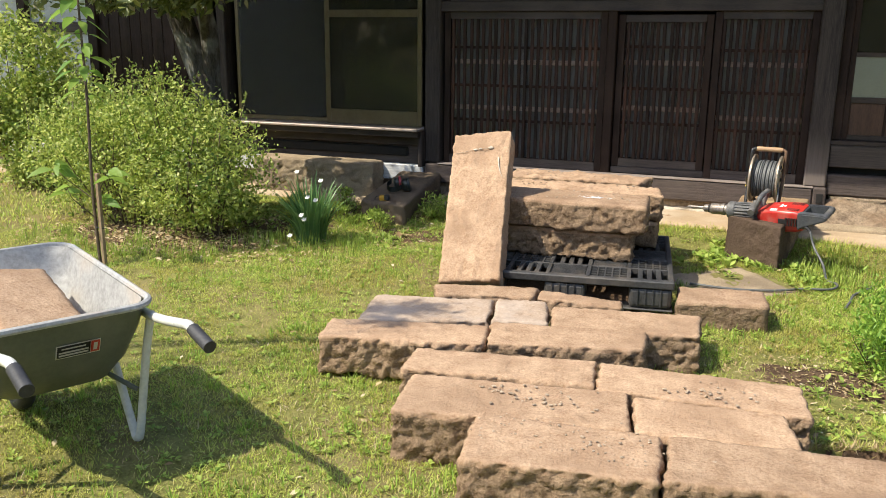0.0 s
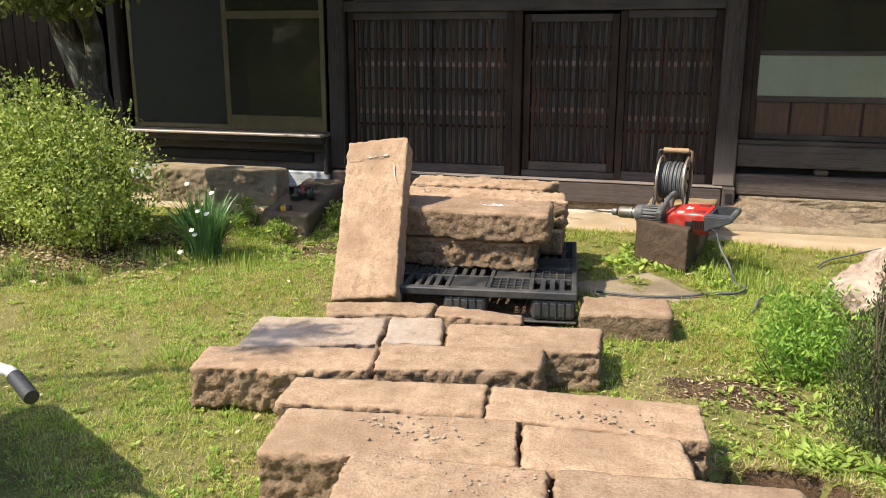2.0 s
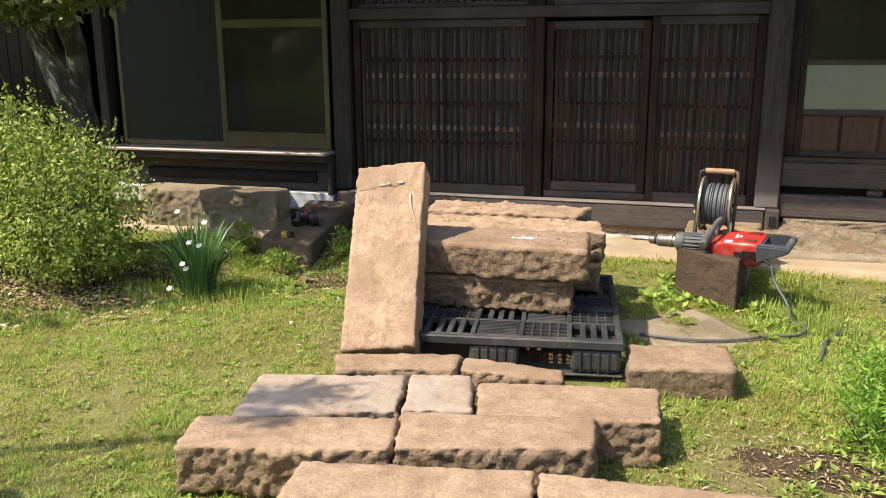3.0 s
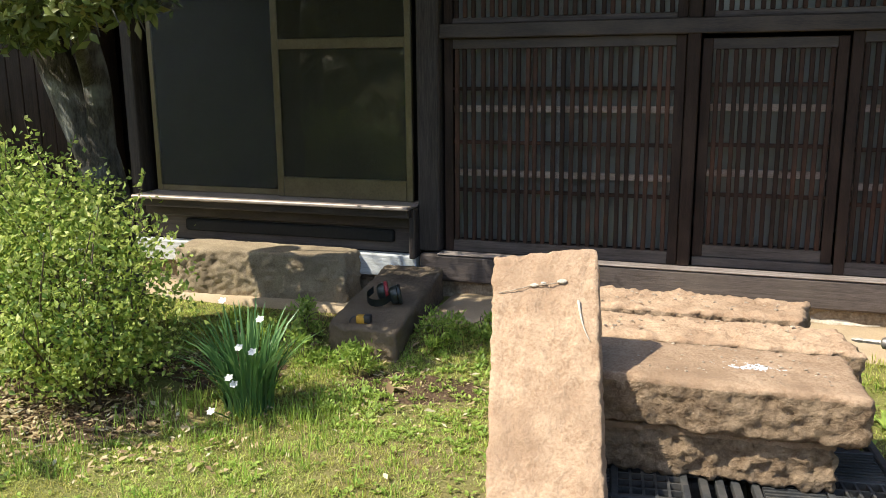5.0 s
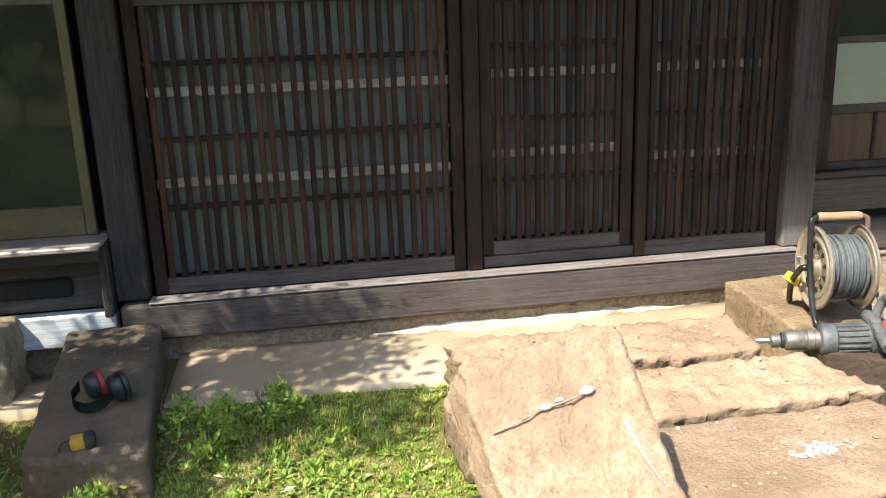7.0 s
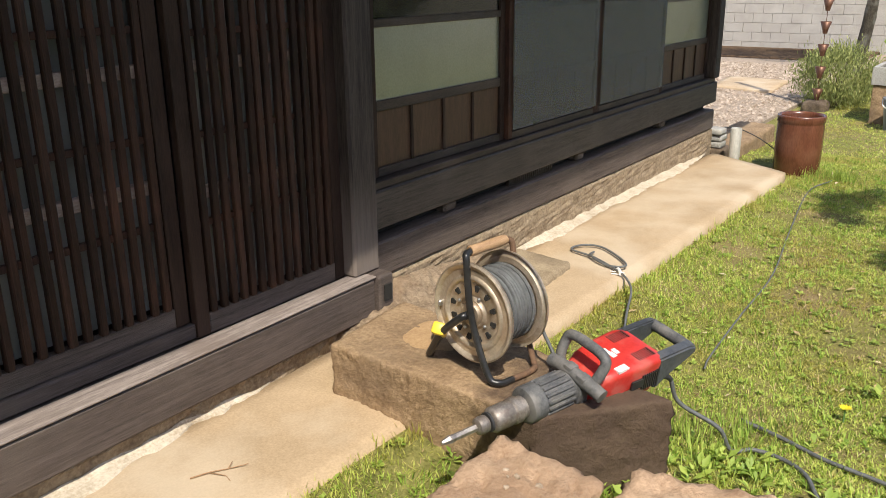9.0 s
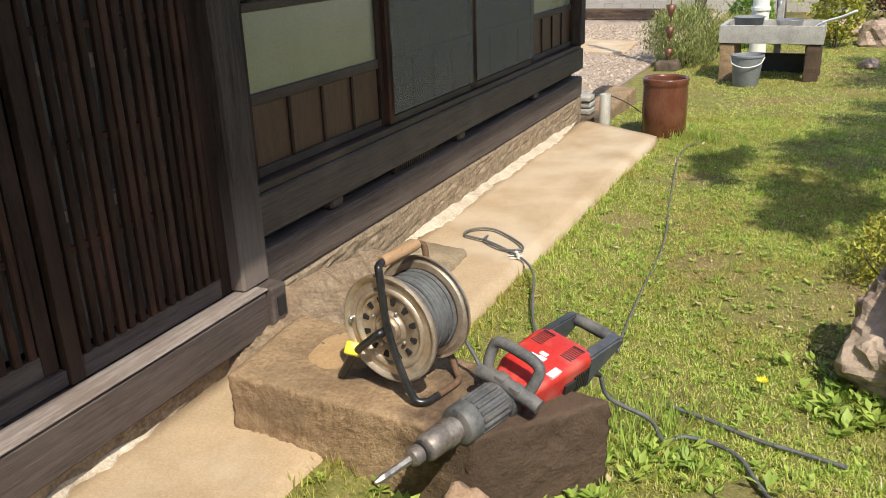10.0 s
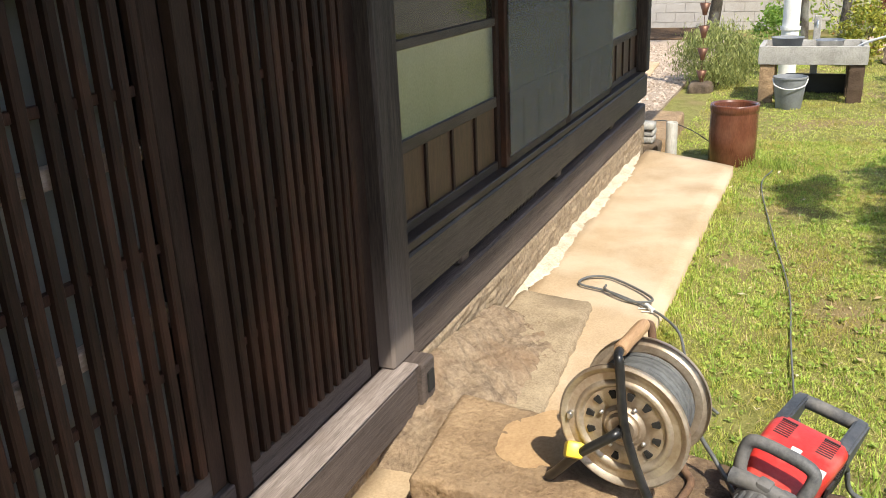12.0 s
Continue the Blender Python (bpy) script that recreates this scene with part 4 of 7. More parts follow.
# stone slab leaning on the stack
bm = bmesh.new()
lean = math.atan2(0.725, 0.673)
mm = Matrix.Translation((-1.425, 4.125, 0.250)) @ Matrix.Rotation(radians(9), 4, "Z") @ Matrix.Rotation(radians(-4.5), 4, "Y") @ Matrix.Rotation(lean, 4, "X")
block(bm, [(-0.172, 0.985), (0.172, 0.995), (0.160, 0.0), (-0.175, -0.01)], -0.158, 0.0, cell=0.012, r=0.010, rough=0.013, top_rough=0.012, seed=51, m=mm)
solo("leaning_slab", bm, M_STONE, (-1.5, 4.3, 0.235), "pale sandy stone slab leaning on the stack", "stone slab", smooth=True)

# groove with mortar on the slab, and a pale chip
bm = bmesh.new()
tube(bm, [mm @ Vector(q) for q in ((-0.150, 0.840, 0.001), (-0.11, 0.845, 0.004), (-0.05, 0.858, 0.005), (0.01, 0.862, 0.006), (0.05, 0.868, 0.004))], 0.0020, 6)
solo("mortar_line", bm, M_CHIP, tuple(mm @ Vector((-0.06, 0.85, 0.0))), "thin crusted mortar line across the slab", "mortar")
bm = bmesh.new()
tube(bm, spline([mm @ Vector(q) for q in ((0.105, 0.80, 0.004), (0.11, 0.75, 0.006), (0.12, 0.70, 0.005), (0.135, 0.66, 0.004))], 4), 0.0045, 6, 0.001)
solo("mortar_line", bm, M_CHIP_PALE, tuple(mm @ Vector((0.11, 0.75, 0.0))), "short pale mortar crust on the slab", "mortar")
for k, (u_, v_, r_) in enumerate(((-0.035, 0.862, 0.010), (-0.005, 0.868, 0.007), (0.055, 0.872, 0.012))):
    bm = bmesh.new()
    bmesh.ops.create_icosphere(bm, subdivisions=2, radius=1, matrix=mm @ Matrix.Translation((u_, v_, 0.003)) @ Matrix.Diagonal((r_ * 1.4, r_ * 0.7, 0.006, 1)))
    solo("mortar_crumb", bm, M_CHIP_PALE, tuple(mm @ Vector((u_, v_, 0))), "white mortar crumb on the slab", "mortar", "mortar crumbs")
rs_ = random.Random(8)
bm = bmesh.new()
for k in range(320):
    r_ = rs_.uniform(0.001, 0.0035)
    bmesh.ops.create_icosphere(bm, subdivisions=1, radius=r_, matrix=Matrix.Translation((rs_.gauss(-0.92, 0.045), rs_.gauss(4.85, 0.017), 0.619)) @ Matrix.Diagonal((1.6, 1.3, 0.5, 1)))
solo("white_powder", bm, M_PLASTER, (-0.92, 4.85, 0.62), "white plaster crumbs spilt on the stack", "powder", kind="stuff")

# plastic pallet
def build_pallet(x0, y0, z0, w):
    p = thing("pallet", (x0 + w / 2, y0 + w / 2, z0), "dusty black plastic pallet carrying hewn stones", "pallet")
    zt = z0 + 0.165
    bm = bmesh.new()
    for a, b, c, d in ((0, 0, w, 0.03), (0, w - 0.03, w, w), (0, 0.03, 0.03, w - 0.03), (w - 0.03, 0.03, w, w - 0.03)):
        box(bm, x0 + a, y0 + b, zt - 0.042, x0 + c, y0 + d, zt, 0.006)
    part("rim", bm, M_PALLET, p)
    # deck: fields of square grid, long slots and close ribs between broad cross bars
    n = 5
    cell = (w - 0.06) / n
    bm = bmesh.new()
    for i in range(n):
        for j in range(n):
            a, b = x0 + 0.03 + i * cell, y0 + 0.03 + j * cell
            box(bm, a, b, zt - 0.032, a + 0.022, b + cell, zt - 0.001, 0.002)
            box(bm, a + 0.022, b, zt - 0.032, a + cell, b + 0.022, zt - 0.001, 0.002)
            kind = (i + 2 * j) % 3
            if kind == 0:
                for k in range(1, 5):
                    t = 0.022 + (cell - 0.022) * k / 5
                    box(bm, a + t - 0.004, b + 0.022, zt - 0.026, a + t + 0.004, b + cell, zt - 0.004)
                for k in range(1, 4):
                    t = 0.022 + (cell - 0.022) * k / 4
                    box(bm, a + 0.022, b + t - 0.004, zt - 0.024, a + cell, b + t + 0.004, zt - 0.005)
            elif kind == 1:
                for k in range(1, 4):
                    t = 0.022 + (cell - 0.022) * k / 4
                    box(bm, a + t - 0.013, b + 0.022, zt - 0.028, a + t + 0.013, b + cell, zt - 0.002, 0.002)
            else:
                box(bm, a + 0.022, b + 0.022, zt - 0.030, a + cell, b + cell, zt - 0.016)
                for k in range(9):
                    t = 0.030 + (cell - 0.03) * k / 9
                    box(bm, a + 0.030, b + t, zt - 0.0165, a + cell - 0.006, b + t + 0.009, zt - 0.003)
    part("deck_grid", bm, M_PALLET, p, "ribbed open deck", kind="stuff")
    for k in range(n * n):
        i, j = k % n, k // n
        if (i + j) % 2:
            bm = bmesh.new()
            box(bm, x0 + 0.034 + i * cell, y0 + 0.036 + j * cell, zt - 0.0005, x0 + 0.052 + i * cell, y0 + 0.13 + j * cell, zt + 0.003, 0.001)
            part("grip_strip", bm, M_RUBBER, p)
    # hollow feet, closer-set at the rim, with ribbed outer faces
    f = 0.24
    for cx in (0.0, w / 2 - f / 2, w - f):
        for cy in (0.0, w / 2 - f / 2, w - f):
            bm = bmesh.new()
            box(bm, x0 + cx + 0.008, y0 + cy + 0.008, z0 + 0.012, x0 + cx + f - 0.008, y0 + cy + f - 0.008, zt - 0.043, 0.022, seg=2)
            foot = part("foot", bm, M_PALLET, p)
            for k in range(4):
                bm = bmesh.new()
                box(bm, x0 + cx + 0.05 + k * 0.04, y0 + cy + 0.002, z0 + 0.02, x0 + cx + 0.056 + k * 0.04, y0 + cy + 0.0085, zt - 0.046)
                part("rib", bm, M_PALLET, foot)
    for cy in (0.0, w / 2 - 0.06, w - 0.12):
        bm = bmesh.new()
        box(bm, x0, y0 + cy, z0, x0 + w, y0 + cy + 0.12, z0 + 0.011, 0.004)
        part("runner", bm, M_PALLET, p)
    return p


pal = build_pallet(-0.575, -0.575, 0, 1.15)
pal.matrix_basis = pose(-1.03, 4.875, 0.115, 0, 0, 8)

STK = "stones stacked on the pallet"
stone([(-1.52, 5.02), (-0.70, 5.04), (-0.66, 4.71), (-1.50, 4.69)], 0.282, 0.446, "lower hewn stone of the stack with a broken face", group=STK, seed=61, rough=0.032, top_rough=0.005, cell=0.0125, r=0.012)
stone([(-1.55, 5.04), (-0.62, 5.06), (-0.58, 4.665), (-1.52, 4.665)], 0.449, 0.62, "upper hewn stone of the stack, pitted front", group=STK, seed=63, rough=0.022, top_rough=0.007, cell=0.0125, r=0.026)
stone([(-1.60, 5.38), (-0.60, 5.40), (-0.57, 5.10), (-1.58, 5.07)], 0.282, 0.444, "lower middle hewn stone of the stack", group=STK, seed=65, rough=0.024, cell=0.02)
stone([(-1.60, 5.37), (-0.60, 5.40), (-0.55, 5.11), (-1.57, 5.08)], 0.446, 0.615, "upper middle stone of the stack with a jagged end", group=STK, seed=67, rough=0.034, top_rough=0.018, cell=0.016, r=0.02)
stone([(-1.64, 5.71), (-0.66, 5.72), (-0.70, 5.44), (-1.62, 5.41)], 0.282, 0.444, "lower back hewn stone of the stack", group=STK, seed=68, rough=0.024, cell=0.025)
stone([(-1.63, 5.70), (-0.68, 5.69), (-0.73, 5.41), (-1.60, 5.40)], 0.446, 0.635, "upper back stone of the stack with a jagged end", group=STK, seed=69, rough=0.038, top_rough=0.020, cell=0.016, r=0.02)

# mortar line and chips on the slab, crumbs on the stones
crumb_rs = random.Random(5)
crumbs = []
for i in range(9):
    bm = bmesh.new()
    bmesh.ops.create_icosphere(bm, subdivisions=1, radius=1.0)
    for v in bm.verts:
        v.co *= 0.75 + 0.5 * crumb_rs.random()
        v.co.z *= 0.55
    crumbs.append(finish(bm, "stone_crumb", M_CHIP))
def crumb(x, y, z, r):
    c = new("stone_crumb", crumb_rs.choice(crumbs))
    c.location = (x, y, z)
    c.scale = (r, r * crumb_rs.uniform(0.6, 1.2), r * crumb_rs.uniform(0.6, 1))
    c.rotation_euler = (0, 0, crumb_rs.uniform(0, 6))
    tagged(c, "pale stone crumb lying on a hewn stone", "stone chip", "stone crumbs")
for i in range(60):
    crumb(crumb_rs.gauss(-0.72, 0.13), crumb_rs.gauss(2.80, 0.05), TOP + 0.001, crumb_rs.uniform(0.003, 0.010))
for i in range(34):
    crumb(crumb_rs.gauss(-0.10, 0.10), crumb_rs.gauss(3.08, 0.04), TOP + 0.002, crumb_rs.uniform(0.004, 0.010))
for i in range(24):
    crumb(crumb_rs.gauss(-0.45, 0.14), crumb_rs.gauss(2.52, 0.06), TOP + 0.002, crumb_rs.uniform(0.003, 0.008))
for i in range(60):
    crumb(crumb_rs.uniform(-1.3, -0.68), crumb_rs.uniform(4.74, 5.02), 0.622, crumb_rs.uniform(0.003, 0.008))
for i in range(50):
    crumb(crumb_rs.uniform(-1.5, -0.68), crumb_rs.uniform(5.14, 5.36), 0.617, crumb_rs.uniform(0.003, 0.010))

for i in range(70):
    crumb(crumb_rs.uniform(-0.85, -0.25), crumb_rs.uniform(2.40, 2.62), TOP + 0.002, crumb_rs.uniform(0.002, 0.006))
for i in range(50):
    crumb(crumb_rs.uniform(-1.55, -0.80), crumb_rs.uniform(5.45, 5.64), 0.634, crumb_rs.uniform(0.003, 0.011))

# step stones by the house
stone([(-4.50, 6.95), (-3.25, 6.95), (-3.25, 6.70), (-4.45, 6.63)], 0.08, 0.442, "long weathered step stone under the window", name="step_stone", material=M_STONE_OLD, category="step stone", seed=71, r=0.028, rough=0.024, cell=0.015)
bm = bmesh.new()
block(bm, [(-3.06, 6.90), (-2.67, 6.91), (-2.585, 5.89), (-3.00, 5.94)], 0.03, 0.365, cell=0.020, r=0.028, rough=0.014, top_rough=0.010, seed=73)
for v in bm.verts:  # its top slopes down towards the garden
    v.co.z -= 0.11 * (6.9 - v.co.y) * (v.co.z - 0.03) / 0.335
solo("step_stone", bm, M_STONE_DARK, (-2.85, 6.3, 0.05), "long dark brown step stone sloping down to the grass", "step stone", smooth=True)
bm = bmesh.new()
block(bm, [(-0.07, 0.05), (0.06, 0.06), (0.07, -0.05), (-0.06, -0.06)], 0, 0.11, cell=0.012, r=0.02, rough=0.03, top_rough=0.02, seed=79, m=pose(-1.80, 5.40, 0.075, 0, 12, 30))
solo("broken_stone", bm, M_STONE, (-1.80, 5.40, 0.08), "broken lump of sandy stone beside the slab", "stone")
bm = bmesh.new()
block(bm, [(-0.14, 6.72), (0.34, 6.76), (0.135, 5.565), (-0.20, 5.86)], 0.03, 0.385, cell=0.016, r=0.013, rough=0.015, top_rough=0.005, seed=75)
solo("step_stone", bm, M_STEP, (0.05, 6.2, 0.05), "big brown step stone, damp and dark at one end", "step stone", smooth=True)
stone([(0.15, 6.97), (1.62, 6.98), (1.55, 6.62), (0.36, 6.55)], 0.12, 0.225, "low worn grey stone against the foundation", name="footing_stone", material=M_STONE_OLD, category="stone", seed=77, r=0.03, rough=0.02, cell=0.03)

# ---- cable reel ----
def build_reel(c, z0):
    r = thing("cable_reel", (c[0], c[1], z0), "old tin cable reel wound with grey cable", "cable reel")
    A = Matrix.Translation((c[0], c[1], z0 + 0.213)) @ Matrix.Rotation(radians(-9.5), 4, "Z") @ Matrix.Rotation(radians(90), 4, "Y")
    R = 0.165
    for s in (-0.086, 0.084):
        k_ = 1 if s < 0 else -1
        bm = bmesh.new()
        # pressed disc: hub plate, recessed slotted ring, raised bead, flat band, rolled rim
        outer = [(0.020, -0.004), (0.046, -0.004), (0.052, 0.004), (0.056, 0.006), (0.060, 0.003), (0.104, 0.003), (0.110, -0.005), (0.116, -0.007), (0.122, -0.005), (0.126, 0.0), (R - 0.020, 0.0), (R - 0.014, -0.006), (R - 0.006, -0.010), (R, -0.006), (R, 0.001)]
        prof = [(a, b * k_) for a, b in outer] + [(a, (b + 0.004) * k_) for a, b in outer[::-1]]
        lathe(bm, prof, A @ Matrix.Translation((0, 0, s)), 56, True)
        bmesh.ops.recalc_face_normals(bm, faces=bm.faces)
        fl = part("flange", bm, M_REEL, r, "", True)
        for k in range(12):
            bm = bmesh.new()
            mm = A @ Matrix.Translation((0, 0, s + 0.003 * k_)) @ Matrix.Rotation(k * math.pi / 6 + 0.2, 4, "Z") @ Matrix.Translation((0.083, 0, 0))
            vs = []
            for zz in (-0.0045, 0.0055):
                vs.append([bm.verts.new(mm @ Vector((x, y, zz))) for x, y in ((-0.007, -0.005), (0.010, -0.0095), (0.013, -0.007), (0.013, 0.007), (0.010, 0.0095), (-0.007, 0.005))])
            bm.faces.new(vs[0][::-1])
            bm.faces.new(vs[1])
            for q in range(6):
                bm.faces.new((vs[0][q], vs[0][(q + 1) % 6], vs[1][(q + 1) % 6], vs[1][q]))
            part("slot", bm, M_DARK, fl, "dark cut-out in the flange")
        for k in range(4):
            bm = bmesh.new()
            lathe(bm, [(0.0, 0.0), (0.006, 0.0), (0.006, 0.004), (0.003, 0.007), (0.0, 0.007)], A @ Matrix.Translation((0, 0, s)) @ Matrix.Rotation(k * math.pi / 2 + 0.5, 4, "Z") @ Matrix.Translation((0.062, 0, -0.002 * k_)) @ Matrix.Rotation(math.pi if k_ > 0 else 0, 4, "X"), 10)
            part("screw", bm, M_STEEL, fl, "", True)
    bm = bmesh.new()
    box(bm, -0.010, 0.130, -0.1005, 0.010, 0.142, -0.083, 0.003, m=A)
    part("latch", bm, M_STEEL, r, "small bright latch on the flange")
    bm = bmesh.new()
    path = []
    for layer, rad in ((0, 0.108), (1, 0.121)):
        turns = 12
        for i in range(turns * 26):
            t = i / (turns * 26)
            t = 1 - t if layer else t
            a = i / 26 * 2 * math.pi
            rr = rad + 0.003 * math.sin(a * 0.37) + 0.002 * math.sin(a * 1.3)
            path.append(A @ Vector((rr * math.cos(a), rr * math.sin(a), -0.074 + 0.148 * t + 0.002 * math.sin(a * 0.5))))
    tube(bm, path, 0.0062, 6)
    part("wound_cable", bm, M_CABLE, r, "grey cable in neat turns", True)
    bm = bmesh.new()
    lathe(bm, [(0.100, -0.081), (0.100, 0.079)], A, 32)
    part("drum", bm, M_REEL, r)
    bm = bmesh.new()
    rod(bm, A @ Vector((0, 0, -0.125)), A @ Vector((0, 0, 0.105)), 0.013, n=12)
    part("axle", bm, M_BLACK_METAL, r)
    bm = bmesh.new()
    lathe(bm, [(0.0, -0.100), (0.034, -0.100), (0.040, -0.094), (0.040, -0.088), (0.0, -0.088)], A, 24)
    part("hub_plate", bm, M_REEL, r, "", True)
    # bent black frame: leg, crossbar on the stone, and the arms that carry the grip
    L = lambda x, y, z: A @ Matrix.Rotation(radians(-90), 4, "Y") @ Vector((x, y, z))
    bm = bmesh.new()
    tube(bm, spline([L(-0.080, 0.014, 0.201), L(-0.104, 0.010, 0.196), L(-0.112, 0.002, 0.172), L(-0.112, -0.018, 0.0), L(-0.110, -0.085, -0.175), L(-0.092, -0.120, -0.201), L(-0.04, -0.130, -0.203)], 6), 0.0115, 10)
    part("frame", bm, M_BLACK_METAL, r, "bent black tube frame", True)
    bm = bmesh.new()
    tube(bm, spline([L(-0.04, -0.130, -0.203), L(0.06, -0.132, -0.203), L(0.098, -0.10, -0.19), L(0.106, -0.05, -0.08), L(0.106, -0.012, 0.02), L(0.108, 0.002, 0.172), L(0.10, 0.010, 0.196), L(0.080, 0.014, 0.201)], 6), 0.0105, 10)
    part("frame", bm, M_RUST, r, "rusty bent foot tube", True)
    bm = bmesh.new()
    lathe(bm, [(0.0, -0.084), (0.015, -0.084), (0.018, -0.078), (0.0165, -0.03), (0.018, 0.02), (0.0175, 0.07), (0.0145, 0.084), (0.0, 0.084)], Matrix.Translation(L(0.0, 0.014, 0.201)) @ Matrix.Rotation(radians(-9.5), 4, "Z") @ Matrix.Rotation(radians(90), 4, "Y"), 16)
    part("grip", bm, M_GRIP_WOOD, r, "worn wooden carrying grip", True)
    bm = bmesh.new()
    tube(bm, spline([L(-0.10, 0.0, 0.0), L(-0.128, 0.004, 0.0), L(-0.134, 0.03, -0.022), L(-0.128, 0.10, -0.085), L(-0.105, 0.165, -0.165), L(-0.09, 0.195, -0.200)], 6), 0.0125, 10)
    part("frame", bm, M_BLACK_METAL, r, "black stay reaching down to the stone", True)
    bm = bmesh.new()
    pm = Matrix.Translation((-0.078, 6.286, 0.520)) @ Matrix.Rotation(radians(35), 4, "Y") @ Matrix.Rotation(radians(20), 4, "Z")
    box(bm, -0.034, -0.024, -0.022, 0.022, 0.022, 0.020, 0.009, m=pm, seg=2)
    box(bm, 0.020, -0.014, -0.013, 0.046, 0.014, 0.013, 0.005, m=pm, seg=2)
    part("plug", bm, M_YELLOW, r, "yellow plug end", True)
    return r


build_reel((0.020, 6.153), 0.387)

# ---- demolition hammer ----
def build_hammer():
    tip, rear = Vector((-0.477, 6.001, 0.394)), Vector((0.415, 5.69, 0.452))
    x = (rear - tip).normalized()
    y = Vector((0, 0, 1)).cross(x).normalized()
    z = x.cross(y)
    A = Matrix(((x.x, y.x, z.x, tip.x), (x.y, y.y, z.y, tip.y), (x.z, y.z, z.z, tip.z), (0, 0, 0, 1))) @ Matrix.Rotation(radians(11), 4, "X")
    h = thing("demolition_hammer", tuple(tip + (rear - tip) * 0.6 - Vector((0, 0, 0.07))), "red and grey demolition hammer lying on the step stone", "power tool")
    S = A @ Matrix.Rotation(radians(90), 4, "Y")
    def turned(prof, n=24):
        bm = bmesh.new()
        lathe(bm, prof, S, n)
        bmesh.ops.recalc_face_normals(bm, faces=bm.faces)
        return bm
    bm = turned([(0.0, 0.0), (0.006, 0.002), (0.0125, 0.03), (0.0105, 0.05), (0.0115, 0.16), (0.0, 0.16)], 6)
    part("chisel", bm, M_CHISEL, h, "worn bright point chisel")
    holder = part("tool_holder", turned([(0.0, 0.120), (0.016, 0.120), (0.024, 0.126), (0.027, 0.140), (0.025, 0.156), (0.020, 0.160), (0.020, 0.168), (0.034, 0.174), (0.038, 0.180), (0.038, 0.235), (0.036, 0.240), (0.036, 0.246), (0.040, 0.250), (0.040, 0.272), (0.034, 0.275), (0.034, 0.305), (0.0, 0.305)], 28), M_TOOL_METAL, h, "dirty brown steel chuck", True)
    bm = bmesh.new()
    lathe(bm, [(0.020, 0.1595), (0.030, 0.161), (0.030, 0.168), (0.020, 0.1695)], S, 20)
    part("seal_ring", bm, M_RUBBER, holder, "black rubber ring", True)
    barrel = part("barrel", turned([(0.0, 0.292), (0.044, 0.292), (0.055, 0.298), (0.058, 0.306), (0.058, 0.345), (0.052, 0.352), (0.051, 0.44), (0.058, 0.47), (0.060, 0.50), (0.0, 0.50)], 28), M_TOOL_GREY, h, "ribbed dusty grey barrel", True)
    for k in range(16):
        bm = bmesh.new()
        box(bm, 0.350, -0.0055, 0.046, 0.455, 0.0055, 0.0585, 0.002, m=A @ Matrix.Rotation(2 * math.pi * k / 16, 4, "X"))
        part("rib", bm, M_TOOL_GREY, barrel)
    # motor housing: wedge that widens from the collar, sloped shoulders, flat red top
    bm = bmesh.new()
    secs = [(0.498, 0.052, -0.070, 0.018, 0.024), (0.530, 0.070, -0.088, 0.036, 0.026), (0.575, 0.086, -0.098, 0.050, 0.024), (0.66, 0.097, -0.102, 0.054, 0.022), (0.755, 0.101, -0.098, 0.054, 0.022), (0.795, 0.096, -0.086, 0.046, 0.026)]
    rings = []
    for px, hw, zb, zt_, rr in secs:
        ring = []
        for cx_, cz_, a0 in ((hw - rr, zt_ - rr, 0), (-hw + rr, zt_ - rr, 90), (-hw * 0.86 + rr * 1.5, zb + rr * 1.5, 180), (hw * 0.86 - rr * 1.5, zb + rr * 1.5, 270)):
            for q in range(5):
                an = radians(a0 + q * 22.5)
                k_ = 1.0 if a0 < 180 else 1.5
                ring.append(bm.verts.new(A @ Vector((px, cx_ + rr * k_ * math.cos(an), cz_ + rr * k_ * math.sin(an)))))
        rings.append(ring)
    for ra, rb in zip(rings, rings[1:]):
        for q in range(20):
            bm.faces.new((ra[q], ra[(q + 1) % 20], rb[(q + 1) % 20], rb[q]))
    bm.faces.new(rings[0])
    bm.faces.new(rings[-1][::-1])
    bmesh.ops.recalc_face_normals(bm, faces=bm.faces)
    body = part("motor_housing", bm, M_RED, h, "red motor housing", True)
    bm = bmesh.new()
    box(bm, 0.470, -0.062, -0.076, 0.510, 0.062, 0.050, 0.018, m=A, seg=3)
    part("gear_collar", bm, M_TOOL_GREY, h, "", True)
    for sgn in (-1, 1):
        for k in range(8):
            bm = bmesh.new()
            x_ = 0.700 + k * 0.0095
            box(bm, x_, sgn * 0.0995 - 0.003, -0.045, x_ + 0.0045, sgn * 0.0995 + 0.003, 0.010, m=A)
            part("vent_slit", bm, M_LABEL_K, body)
    for k in range(8):
        for ya in (-0.075, 0.035):
            bm = bmesh.new()
            box(bm, 0.700 + k * 0.0095, ya, 0.0510, 0.7045 + k * 0.0095, ya + 0.040, 0.0548, m=A)
            part("vent_slit", bm, M_LABEL_K, body)
    def side_label(x_, w_, za, zb, mat, lab):
        bm = bmesh.new()
        mm_ = A @ Matrix.Translation((x_, -0.0955 if x_ > 0.6 else -0.092, 0)) @ Matrix.Rotation(-0.05, 4, "Z")
        box(bm, 0, -0.0045, za, w_, 0.002, zb, m=mm_)
        part("label", bm, mat, body, lab)
    side_label(0.655, 0.050, -0.030, 0.000, M_LABEL_K, "black rating plate")
    side_label(0.664, 0.014, -0.022, -0.008, M_LABEL_W, "white print on the plate")
    bm = bmesh.new()
